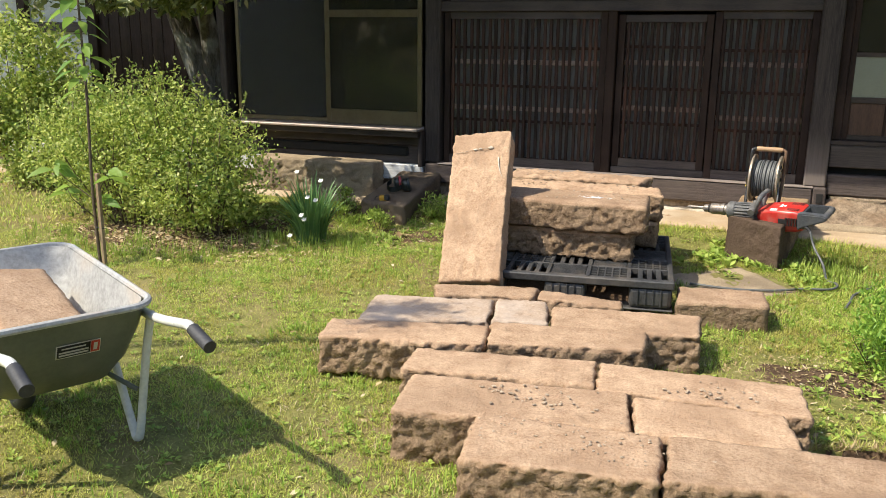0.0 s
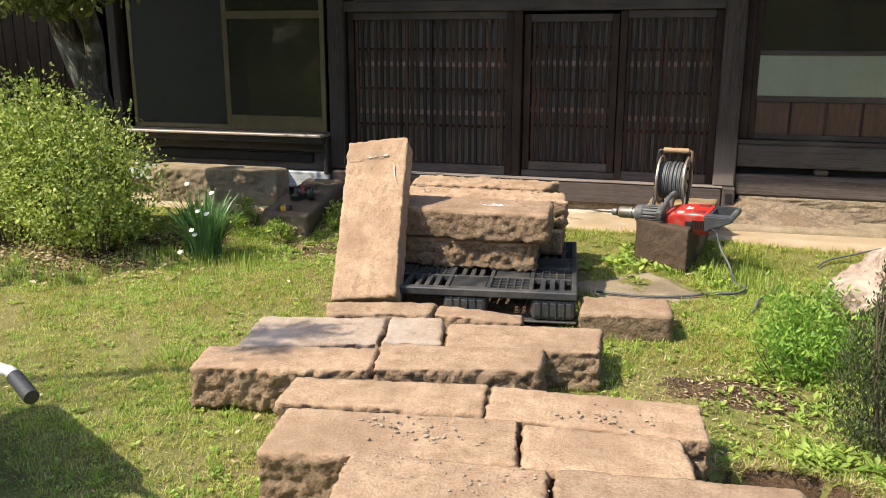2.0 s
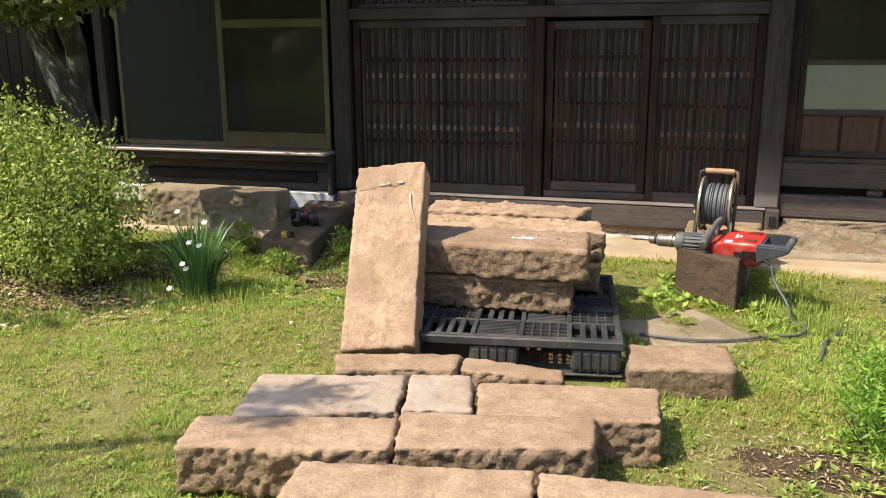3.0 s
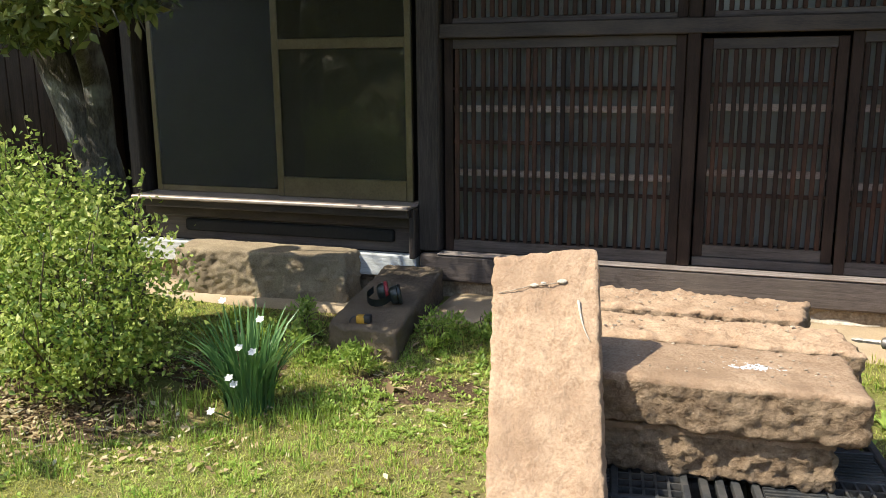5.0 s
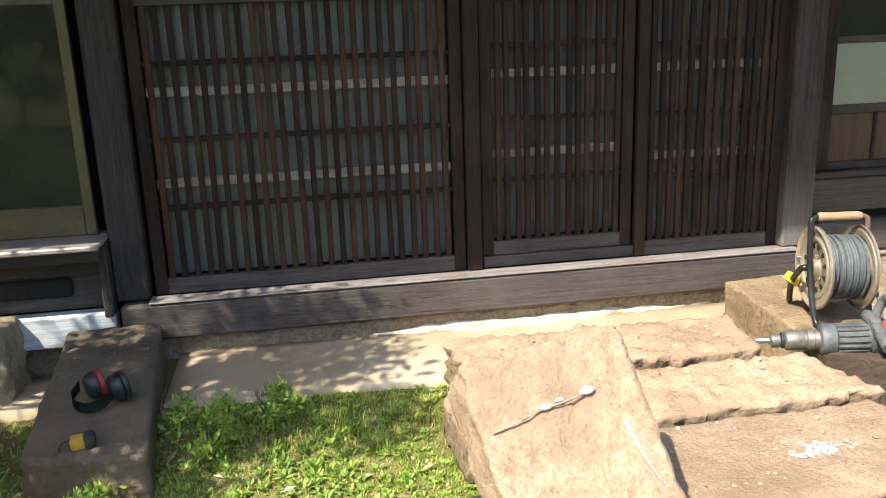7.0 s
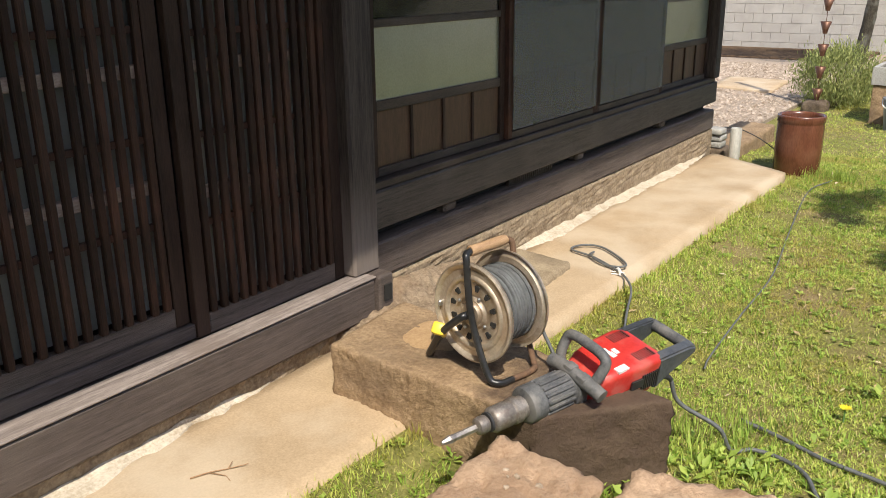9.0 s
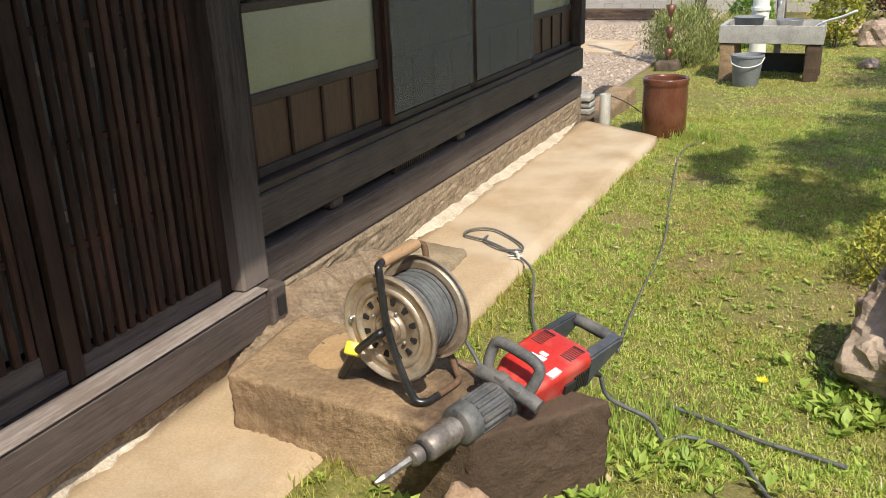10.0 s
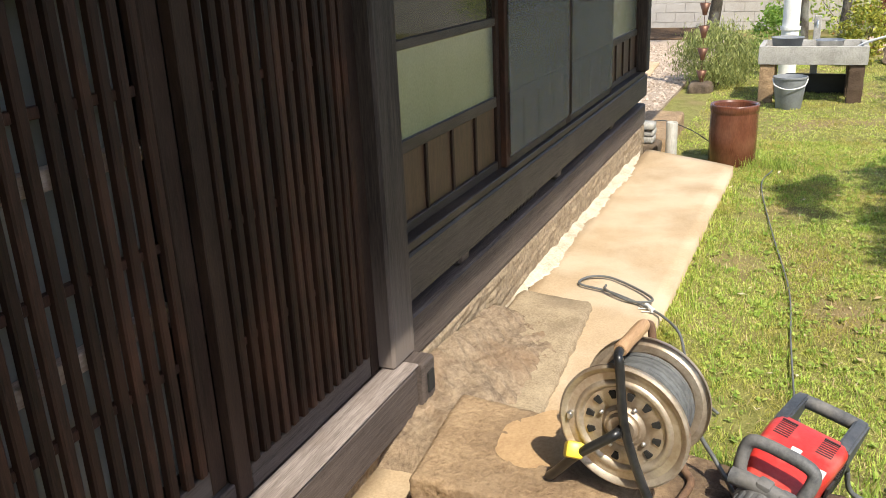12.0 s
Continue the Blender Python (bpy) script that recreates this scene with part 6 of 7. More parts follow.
# azalea flowers
fl_rs = np.random.default_rng(3)
for k, (x, y, z) in enumerate(((1.96, 4.55, 0.325), (1.86, 4.58, 0.30), (2.04, 4.56, 0.34), (1.76, 4.70, 0.22))):
    f = thing("azalea_flower", (x, y, z), "red azalea flower on the low shrub", "flower", "azalea flowers")
    a = np.linspace(0, 2 * np.pi, 6)[:5]
    ax = np.stack([np.cos(a), np.sin(a), np.full(5, 0.5)], 1)
    ob = new("petals", leaf_mesh("petals", np.zeros((5, 3)), ax, np.cross(ax, [[0, 0, 1.0]]), np.full(5, 0.035), np.full(5, 0.026), M_PETAL_R))
    ob.parent = f


def trunk_path(bm, pts, r0, r1, n=12):
    sp = spline(pts, 6)
    tube(bm, sp, r0, n, r1)
    for v in bm.verts:
        d = fbm(v.co, 6, 3) * 0.16 * r0 + fbm(v.co, 22, 2) * 0.08 * r0
        v.co += Vector((d, -d * 0.6, 0))


def tree(label, limbs, blobs, n, size, wide=0.42, shell=0.3, mat=None, twigs=40, base_drop=0.05):
    """limbs: (points, start radius, end radius), the first one being the trunk."""
    b = limbs[0][0][0]
    t = thing("tree", (b[0], b[1], float(ground_z(b[0], b[1])) - base_drop), label, "tree")
    bm = bmesh.new()
    trunk_path(bm, *limbs[0])
    part("trunk", bm, M_BARK, t, "", True)
    for l in limbs[1:]:
        bm = bmesh.new()
        trunk_path(bm, *l, n=9)
        part("limb", bm, M_BARK, t, "", True)
    rs = np.random.default_rng(int(abs(b[0]) * 313 + abs(b[1]) * 17))
    rr = random.Random(int(abs(b[0]) * 100))
    bm = bmesh.new()
    for k in range(twigs):
        bl = rr.choice(blobs)
        l = rr.choice(limbs)[0]
        p0 = Vector(l[-1]).lerp(Vector(l[-2]), rr.random() * 0.9)
        d = Vector((rr.gauss(0, 1), rr.gauss(0, 1), rr.gauss(0, 1))).normalized()
        p2 = Vector(bl[:3]) + Vector((d.x * bl[3], d.y * bl[4], d.z * bl[5])) * 0.9
        tube(bm, spline([p0, p0.lerp(p2, 0.5) + Vector((0, 0, 0.08)), p2], 4), 0.012, 5, 0.003)
    part("twig_tangle", bm, M_BARK, t, kind="stuff")
    leaves_part("crown", crown_points(rs, blobs, n, shell), rs, size, mat or M_TREE_LEAF, t, 0.0, wide)
    return t


tree("old forked garden tree with grey flaking bark",
     [([(-4.33, 5.97, 0.0), (-4.36, 5.96, 0.6), (-4.39, 5.95, 1.05), (-4.55, 5.92, 1.5), (-4.80, 5.85, 2.3)], 0.150, 0.09),
      ([(-4.38, 5.95, 0.95), (-4.34, 5.93, 1.45), (-4.36, 5.88, 1.85), (-4.30, 5.8, 2.4)], 0.085, 0.05),
            ([(-4.36, 5.90, 1.5), (-4.15, 5.6, 1.75), (-3.9, 5.3, 1.88), (-3.55, 5.15, 1.92)], 0.04, 0.012)],
     [(-4.0, 5.35, 2.08, 0.50, 0.40, 0.34), (-3.64, 5.20, 1.93, 0.38, 0.4, 0.24), (-5.05, 4.9, 2.0, 0.32, 0.30, 0.28), (-4.55, 5.45, 1.88, 0.75, 0.32, 0.17), (-4.35, 5.48, 1.86, 0.65, 0.25, 0.16), (-4.0, 5.4, 1.86, 0.35, 0.25, 0.14), (-3.95, 5.35, 2.8, 0.65, 0.5, 0.4), (-3.5, 5.25, 2.7, 0.6, 0.55, 0.4)], 8200, 0.08, twigs=70)
# unseen caster; its limb is hair-thin so only the leaves throw shade
tree("unseen tree added to cast leaf shade on the pale stones",
     [([(-7.6, -0.6, 0.0), (-7.5, -0.5, 1.5), (-7.2, -0.4, 3.0), (-7.0, -0.4, 4.4)], 0.18, 0.09), ([(-7.3, -0.4, 2.6), (-6.4, 0.5, 3.15), (-5.3, 0.75, 3.5), (-4.4, 1.6, 3.45), (-3.5, 1.95, 3.5)], 0.006, 0.003)],
     [(-3.45, 1.85, 3.45, 0.40, 0.24, 0.15), (-7.3, -0.6, 4.6, 1.2, 1.0, 0.8)], 6000, 0.085, twigs=30)
# added out of view; crowns placed to throw the lawn's shade patches
tree("unseen tree added to cast shade on the east lawn",
     [([(3.4, 1.2, 0.0), (3.3, 1.4, 1.6), (3.0, 1.9, 3.0)], 0.14, 0.07), ([(3.2, 1.5, 2.0), (2.7, 2.5, 2.9), (2.2, 3.4, 3.2)], 0.06, 0.02)],
     [(1.65, 3.5, 3.2, 0.65, 0.32, 0.25), (2.3, 4.15, 3.2, 0.55, 0.20, 0.2), (2.95, 3.4, 3.2, 0.65, 0.38, 0.3), (1.15, 3.62, 3.2, 0.32, 0.16, 0.18), (3.6, 2.6, 3.6, 0.9, 0.6, 0.5)], 9000, 0.115, twigs=40)
# another added caster outside the view, for shade near the basin
tree("unseen tree added to cast shade on the far lawn",
     [([(7.3, 1.8, -0.05), (7.3, 1.9, 1.6), (7.2, 2.1, 3.0)], 0.15, 0.07)],
     [(6.9, 2.6, 3.4, 1.1, 0.7, 0.6), (7.8, 2.4, 3.6, 1.0, 0.8, 0.6), (5.2, 2.7, 3.3, 0.9, 0.5, 0.45)], 4600, 0.12, twigs=40)
tree("slim tree before the far block wall",
     [([(14.6, 7.60, -0.05), (14.55, 7.5, 0.6), (14.4, 7.42, 1.4), (14.3, 7.3, 3.2)], 0.12, 0.07)],
     [(13.9, 7.9, 2.9, 1.2, 1.2, 0.8), (14.6, 7.2, 2.6, 0.9, 0.8, 0.5)], 2600, 0.13, twigs=30)
for x, y, lean_ in ((12.2, 5.95, 0.10), (12.8, 5.45, -0.08)):
    tree("slim pale-barked young tree behind the basin",
         [([(x, y, -0.06), (x, y + lean_ * 0.5, 0.7), (x, y + lean_, 1.4), (x, y + lean_ * 2, 2.6)], 0.075, 0.045)],
         [(x, y, 2.6, 0.8, 0.7, 0.5)], 900, 0.11, twigs=14)
# unseen trees added for window reflections; the one at 2.7 darkens the frosted panes
for k, (x, y) in enumerate(((-7.5, -4.5), (-3.6, -6.0), (0.8, -5.2), (2.7, -4.4), (4.6, -5.8), (8.5, -4.6), (12.0, -3.0), (-10.5, -1.5))):
    h = 3.2 + 0.7 * math.sin(k * 2.3)
    tree("unseen tree added for the windows to reflect",
         [([(x, y, 0.0), (x + 0.1, y, 1.2), (x, y + 0.1, h - 0.6)], 0.16, 0.07)],
         [(x, y, h - 0.4, 1.7, 1.3, 1.1), (x + 1.2, y - 0.2, 1.3, 1.1, 0.8, 1.0), (x - 1.1, y, 1.1, 1.0, 0.8, 0.9)], 5600, 0.22, twigs=20)


def broad_leaves(name, pts, axis, side, length, width, material, droop=0.35):
    """Leaves of five sections each, folded at the midrib and bent towards the ground."""
    shape = ((0.0, 0.02), (0.22, 0.75), (0.45, 1.0), (0.75, 0.62), (1.0, 0.02))
    V, F = [], []
    for p, a, sd, L, W in zip(pts, axis, side, length, width):
        a = Vector(a).normalized()
        sd = (Vector(sd) - a * Vector(sd).dot(a)).normalized()
        up = a.cross(sd) if a.cross(sd).z > 0 else sd.cross(a)
        i0 = len(V)
        for t, w in shape:
            c = Vector(p) + a * (L * t) - Vector((0, 0, droop * L * t * t))
            V += [tuple(c + sd * (W / 2 * w) + up * (0.12 * W * w)), tuple(c), tuple(c - sd * (W / 2 * w) + up * (0.12 * W * w))]
        for k in range(4):
            j = i0 + 3 * k
            F += [(j, j + 1, j + 4, j + 3), (j + 1, j + 2, j + 5, j + 4)]
    return mesh_from(name, np.array(V), np.array(F), material)


def build_sapling():
    x, y = -3.99, 4.15
    s = thing("sapling", (x, y, float(ground_z(x, y)) - 0.02), "slender young tree with fresh green leaves, tied to a stake", "sapling")
    g = float(ground_z(x, y))
    bm = bmesh.new()
    tube(bm, spline([(x, y, g - 0.02), (x - 0.01, y, g + 0.5), (x + 0.012, y, g + 1.1), (x, y + 0.01, g + 1.7), (x + 0.02, y, g + 2.2)], 5), 0.011, 8, 0.005)
    part("stem", bm, M_TWIG, s, "", True)
    bm = bmesh.new()
    box(bm, x + 0.055, y - 0.045, g - 0.05, x + 0.08, y - 0.02, g + 0.60, 0.003)
    part("stake", bm, M_STAKE, s, "square wooden stake")
    bm = bmesh.new()
    rod(bm, (x - 0.015, y, g + 0.24), (x + 0.085, y - 0.04, g + 0.25), 0.005, n=6)
    part("tie", bm, M_RUBBER, s)
    rr = random.Random(9)
    P, A, S = [], [], []
    bm = bmesh.new()
    for k in range(15):
        z = g + 1.10 + k * 0.072
        for q in range(3):
            a = rr.uniform(-0.5, 0.5) + q * 2.1 + k * 0.9
            d = Vector((math.cos(a), math.sin(a), rr.uniform(-0.05, 0.22)))
            p0 = Vector((x, y, z + rr.uniform(-0.02, 0.02)))
            tube(bm, [p0, p0 + d * 0.045], 0.0025, 5)
            P.append(p0 + d * 0.045)
            A.append(d + Vector((0, 0, rr.uniform(-0.5, -0.1))))
            S.append(Vector((-math.sin(a), math.cos(a), rr.uniform(-0.4, 0.4))))
    for (px, py, z, n) in ((-0.26, -0.05, 0.62, 6), (0.17, -0.05, 0.60, 5), (-0.12, -0.10, 0.50, 4), (0.06, 0.0, 0.45, 3)):
        p0 = Vector((x, y, g + z - 0.2))
        tube(bm, [p0, p0 + Vector((px * 0.7, py, 0.14)), Vector((x + px, y + py, g + z))], 0.004, 5, 0.002)
        for k in range(n):
            a = rr.uniform(0, 6.28)
            P.append(Vector((x + px + rr.uniform(-.03, .03), y + py, g + z + rr.uniform(-.03, .03))))
            A.append(Vector((math.cos(a), math.sin(a), rr.uniform(-0.3, 0.4))))
            S.append(Vector((-math.sin(a), math.cos(a), rr.choice((-1, 1)) * rr.uniform(0.5, 1.3))))
    part("twig_tangle", bm, M_TWIG, s, kind="stuff")
    b = np.array(base_of(s))
    L = np.array([rr.uniform(0.11, 0.16) for _ in P])
    ob = new("foliage", broad_leaves("foliage", np.array([tuple(p) for p in P]) - b, A, S, L, L * 0.45, M_SAPLING))
    ob.parent = s
    tagged(ob, kind="stuff")


build_sapling()


def strap_leaves(name, x, y, n, h, spread, width, mat, label, category, rs, r0=0.12):
    """A clump of long arching leaves of five joints each."""
    t = thing(name, (x, y, float(ground_z(x, y)) - 0.01), label, category)
    V, F = [], []
    for k in range(n):
        a, rr0 = rs.uniform(0, 6.28), r0 * math.sqrt(rs.random())
        ln, out = h * rs.uniform(0.6, 1.1), spread * rs.uniform(0.1, 1.0)
        bx, by = rr0 * math.cos(a), rr0 * math.sin(a)
        tw = rs.uniform(-0.6, 0.6)
        sx, sy = -math.sin(a + tw) * width / 2, math.cos(a + tw) * width / 2
        i0 = len(V)
        for q in range(6):
            t_ = q / 5
            w = (1 - t_ ** 3) if q < 5 else 0.08
            o = out * t_ * t_
            px, py, pz = bx + math.cos(a) * o, by + math.sin(a) * o, ln * (t_ - 0.22 * out / spread * t_ ** 3)
            V += [(px + sx * w, py + sy * w, pz), (px - sx * w, py - sy * w, pz)]
            if q:
                j = i0 + 2 * q
                F.append((j - 2, j - 1, j + 1, j))
    ob = new("foliage", mesh_from("foliage", np.array(V), np.array(F), mat))
    ob.parent = t
    tagged(ob, kind="stuff")
    return t


narc = strap_leaves("narcissus_clump", -3.00, 5.16, 170, 0.50, 0.26, 0.017, M_NARC, "clump of narcissus with long blue-green leaves", "plant", random.Random(2), 0.11)
for k, (dx, dy, z) in enumerate(((0.20, -0.16, 0.47), (0.13, -0.22, 0.36), (0.18, -0.20, 0.34), (0.10, -0.26, 0.24), (0.115, -0.25, 0.21), (0.03, -0.30, 0.10), (-0.05, -0.05, 0.5))):
    x, y = -3.02 + dx, 5.16 + dy
    bm = bmesh.new()
    tube(bm, spline([(x - dx * 0.6, y - dy * 0.6, 0.08), (x - dx * 0.2, y - dy * 0.2, 0.09 + z * 0.7), (x, y, 0.09 + z)], 4), 0.003, 6)
    st = part("flower_stalk", bm, M_NARC, narc)
    a = np.linspace(0, 2 * np.pi, 7)[:6]
    ax = np.stack([np.cos(a), np.sin(a) * 0.6 - 0.2, np.sin(a) * 0.5], 1)
    pos = np.tile(np.array([[x, y, 0.095 + z]]) - np.array(base_of(st)), (6, 1))
    ob = new("blossom", leaf_mesh("blossom", pos, ax, np.cross(ax, [[0, -0.8, 0.6]]), np.full(6, 0.021), np.full(6, 0.016), M_PETAL_W, 0.1))
    ob.parent = st
    tagged(ob, "small white narcissus blossom")

for x, y, r_, h_ in ((-3.22, 6.15, 0.17, 0.13), (-3.42, 5.85, 0.16, 0.12), (-2.72, 5.72, 0.14, 0.09), (-2.42, 6.12, 0.14, 0.10), (-3.05, 5.78, 0.12, 0.09), (-2.20, 6.25, 0.12, 0.07)):
    shrub("weed_clump", [(x, y, float(ground_z(x, y)) + h_ * 0.8, r_, r_ * 1.1, h_)], 700, 0.034, M_WEED, "fresh leafy weeds growing beside the step stones", stems=8, wide=0.36, up=0.5, shell=0.2, category="weeds", twig=0.0025)

# feathery clump and leafy weeds by the rock
shrub("perennial_clump", [(0.76, 4.32, 0.20, 0.30, 0.28, 0.22), (0.58, 4.12, 0.13, 0.18, 0.2, 0.14), (0.95, 4.55, 0.18, 0.2, 0.2, 0.18)], 9000, 0.034, M_FERN, "feathery bright green perennial clump beside the rock", stems=14, wide=0.30, up=0.7, shell=0.2, category="plant", twig=0.003)

# rock
bm = bmesh.new()
bmesh.ops.create_icosphere(bm, subdivisions=5, radius=1.0)
for v in bm.verts:
    p = v.co.copy()
    f = 1 + 0.26 * fbm(p + Vector((3, 1, 0)), 1.1, 3) + 0.10 * fbm(p, 2.6, 2) - 0.16 * abs(fbm(p, 3.2, 5)) + 0.02 * fbm(p, 14, 3)
    v.co = Vector((p.x * 0.34 * f, p.y * 0.31 * f, p.z * 0.31 * f)) + Vector((1.15, 4.62, 0.25))
    v.co.x += (v.co.z - 0.2) * 0.10
solo("garden_rock", bm, M_ROCK, (1.13, 4.60, 0.02), "craggy pink and white garden rock", "rock", smooth=False)
for (x, y, s) in ((11.9, 4.6, 0.30), (13.0, 5.0, 0.24), (13.4, 4.2, 0.2), (9.6, 4.75, 0.12)):
    bm = bmesh.new()
    bmesh.ops.create_icosphere(bm, subdivisions=3, radius=1.0)
    for v in bm.verts:
        f = 1 + 0.35 * fbm(v.co + Vector((x, y, 0)), 1.3, 3)
        v.co = Vector((v.co.x * s * f, v.co.y * s * f, v.co.z * s * 0.8 * f)) + Vector((x, y, s * 0.45 - 0.05))
    solo("garden_rock", bm, M_ROCK, (x, y, -0.04), "pale rounded garden rock on the far lawn", "rock", "far rocks")

# ---- turf ----
APRON = lambda x: 6.42 - 0.15 * (x + 2.62) / 6.98


def patch_noise(x, y, s, o=0.0):
    return (np.sin(x * s + 1.3 + o) * np.cos(y * s * 1.1 - 0.7 + o) + 0.6 * np.sin(x * s * 2.3 - y * s * 1.9 + o) + 0.5 * np.cos(x * s * 4.1 + y * s * 3.7 + 2 * o)) / 2.1


def lawn_points(rs, n, x0, x1, y0, y1, bare=0.5):
    x, y = rs.uniform(x0, x1, n), rs.uniform(y0, y1, n)
    k = patch_noise(x, y, 1.9) * 0.5 + 0.5
    keep = rs.random(n) < 1 - bare * (k > 0.68) * 1.1 - bare * 0.45 * (k > 0.52)
    keep &= rs.random(n) < 0.35 + 1.1 * np.clip(patch_noise(x, y, 23.0, 1.7) * 0.5 + 0.5, 0, 1)
    keep &= y < np.where(x < -2.62, 6.6, np.where(x > 4.4, 6.9, APRON(x))) + 0.02
    keep &= ~((x > 4.4) & (x < 5.2) & (y > 6.45))
    hole = ((x - 0.50) / 0.275) ** 2 + ((y - 3.075) / 0.155) ** 2 < 1
    hole |= (((x - 0.80) / 0.30) ** 2 + ((y - 2.95) / 0.22) ** 2 < 1) & (rs.random(n) < 0.93)
    pave = (np.abs((x + 0.11) * 0.7 + (y - 5.17) * 0.7) < 0.32) & (np.abs(-(x + 0.11) * 0.7 + (y - 5.17) * 0.7) < 0.28)
    pallet = (np.abs(x + 1.03) < 0.60) & (np.abs(y - 4.88) < 0.60)
    soil = (((x - 0.35) / 0.45) ** 2 + ((y - 3.85) / 0.28) ** 2 < 1) & (rs.random(n) < 0.75)
    soil |= (((x + 2.35) / 0.45) ** 2 + ((y - 5.60) / 0.23) ** 2 < 1) & (rs.random(n) < 0.7)
    soil |= (((x + 3.45) / 0.42) ** 2 + ((y - 5.55) / 0.32) ** 2 < 1) & (rs.random(n) < 0.8)
    soil |= (((x + 4.0) / 0.9) ** 2 + ((y - 5.0) / 0.5) ** 2 < 1) & (rs.random(n) < 0.8)
    keep &= ~(hole | pave | pallet | soil)
    return np.stack([x, y], 1)[keep]


def turf(name, xy, rs, h_lo, h_hi, w, mat, label, lean=0.8):
    n = len(xy)
    z = ground_z(xy[:, 0], xy[:, 1]) - 0.004
    a = rs.uniform(0, 6.28, n)
    ln = rs.uniform(0.15, lean, n)
    ax = np.stack([np.cos(a) * ln, np.sin(a) * ln, np.ones(n)], 1)
    sd = np.stack([-np.sin(a), np.cos(a), np.zeros(n)], 1)
    L = rs.uniform(h_lo, h_hi, n) * (0.55 + 0.95 * np.clip(patch_noise(xy[:, 0], xy[:, 1], 23.0, 1.7) * 0.5 + 0.5, 0, 1))
    ob = new(name, leaf_mesh(name, np.column_stack([xy, z]), ax, sd, L, np.full(n, w) * rs.uniform(0.6, 1.4, n), mat, 0.3))
    tagged(ob, label, "grass", kind="stuff")


turf("lawn_grass", lawn_points(RS, 500000, -5.2, 0.6, 0.9, 6.6), RS, 0.010, 0.034, 0.0036, M_GRASS, "short mown lawn grass, green with dry straw", 2.6)
turf("lawn_grass_east", lawn_points(RS, 380000, 0.2, 6.0, 3.0, 6.6), RS, 0.010, 0.032, 0.0038, M_GRASS, "short mown lawn grass, green with dry straw", 2.6)
turf("lawn_grass_far", lawn_points(RS, 110000, 5.2, 15.0, 1.0, 6.9, 0.3), RS, 0.014, 0.036, 0.010, M_GRASS, "lawn grass in the far part of the garden", 2.4)
turf("lawn_grass_west", lawn_points(RS, 22000, -10.0, -5.2, 1.0, 6.6, 0.3), RS, 0.03, 0.07, 0.010, M_GRASS, "lawn grass beyond the shrubs", 1.2)


def tufts(name, centres, per, r, h_lo, h_hi, w, mat, label, rs, lean=0.7):
    c = np.repeat(np.array(centres), per, axis=0) + rs.normal(size=(len(centres) * per, 2)) * r
    turf(name, c, rs, h_lo, h_hi, w, mat, label, lean)


edge = [(-1.0 + 0.03 * k, APRON(-1.0 + 0.03 * k) - 0.02 - 0.05 * RS.random()) for k in range(180)]
edge += [(-2.5 + 0.02 * k, 6.30 - 0.25 * RS.random()) for k in range(60)]
tufts("edge_grass", edge, 14, 0.03, 0.02, 0.06, 0.0042, M_GRASS, "longer grass along the concrete edge", RS)
long_c = [(RS.uniform(-3.4, -2.5), RS.uniform(4.75, 5.25)) for _ in range(40)] + [(RS.uniform(0.25, 0.75), RS.uniform(5.3, 6.1)) for _ in range(40)] + \
         [(RS.uniform(4.7, 5.1), RS.uniform(5.85, 6.2)) for _ in range(22)] + [(RS.uniform(-5.0, -3.3), RS.uniform(4.3, 4.7)) for _ in range(46)]
tufts("long_grass", long_c, 18, 0.05, 0.04, 0.11, 0.005, M_WEED, "long fresh grass round the plants and stones", RS, 0.5)


tuft_c = lawn_points(RS, 2600, -4.8, 0.3, 1.0, 6.3, 0.6)
tufts("grass_tufts", tuft_c, 14, 0.022, 0.02, 0.065, 0.0042, M_TUFT, "fresh green tufts in the mown lawn", RS, 1.1)
tuft_e = lawn_points(RS, 1500, 0.3, 6.0, 3.2, 6.2, 0.6)
tufts("grass_tufts", tuft_e, 13, 0.022, 0.02, 0.055, 0.0042, M_TUFT, "fresh green tufts in the mown lawn", RS, 1.1)
straw_c = lawn_points(RS, 3000, -4.8, 5.0, 1.0, 6.3, 0.0)
tufts("dry_straw", straw_c, 10, 0.04, 0.015, 0.05, 0.0035, M_DRY, "dry straw lying in the lawn", RS, 4.0)


def weeds(name, xy, rs, per, size, mat, label, wide=0.5, rise=0.5):
    """Rosettes of broad leaves."""
    n = len(xy) * per
    c = np.repeat(xy, per, axis=0)
    a = rs.uniform(0, 6.28, n)
    ax = np.stack([np.cos(a), np.sin(a), rs.uniform(0.1, rise, n)], 1)
    sd = np.stack([-np.sin(a), np.cos(a), rs.uniform(-0.3, 0.3, n)], 1)
    sz = np.repeat(rs.uniform(0.5, 1.3, len(xy)), per) * size * rs.uniform(0.7, 1.2, n)
    off = rs.uniform(0, 0.35, n)
    p = np.column_stack([c[:, 0] + np.cos(a) * off * sz, c[:, 1] + np.sin(a) * off * sz, ground_z(c[:, 0], c[:, 1]) + rs.uniform(0.004, 0.6 * size, n)])
    ob = new(name, leaf_mesh(name, p, ax, sd, sz, sz * wide, mat, 0.15))
    tagged(ob, label, "weeds", kind="stuff")


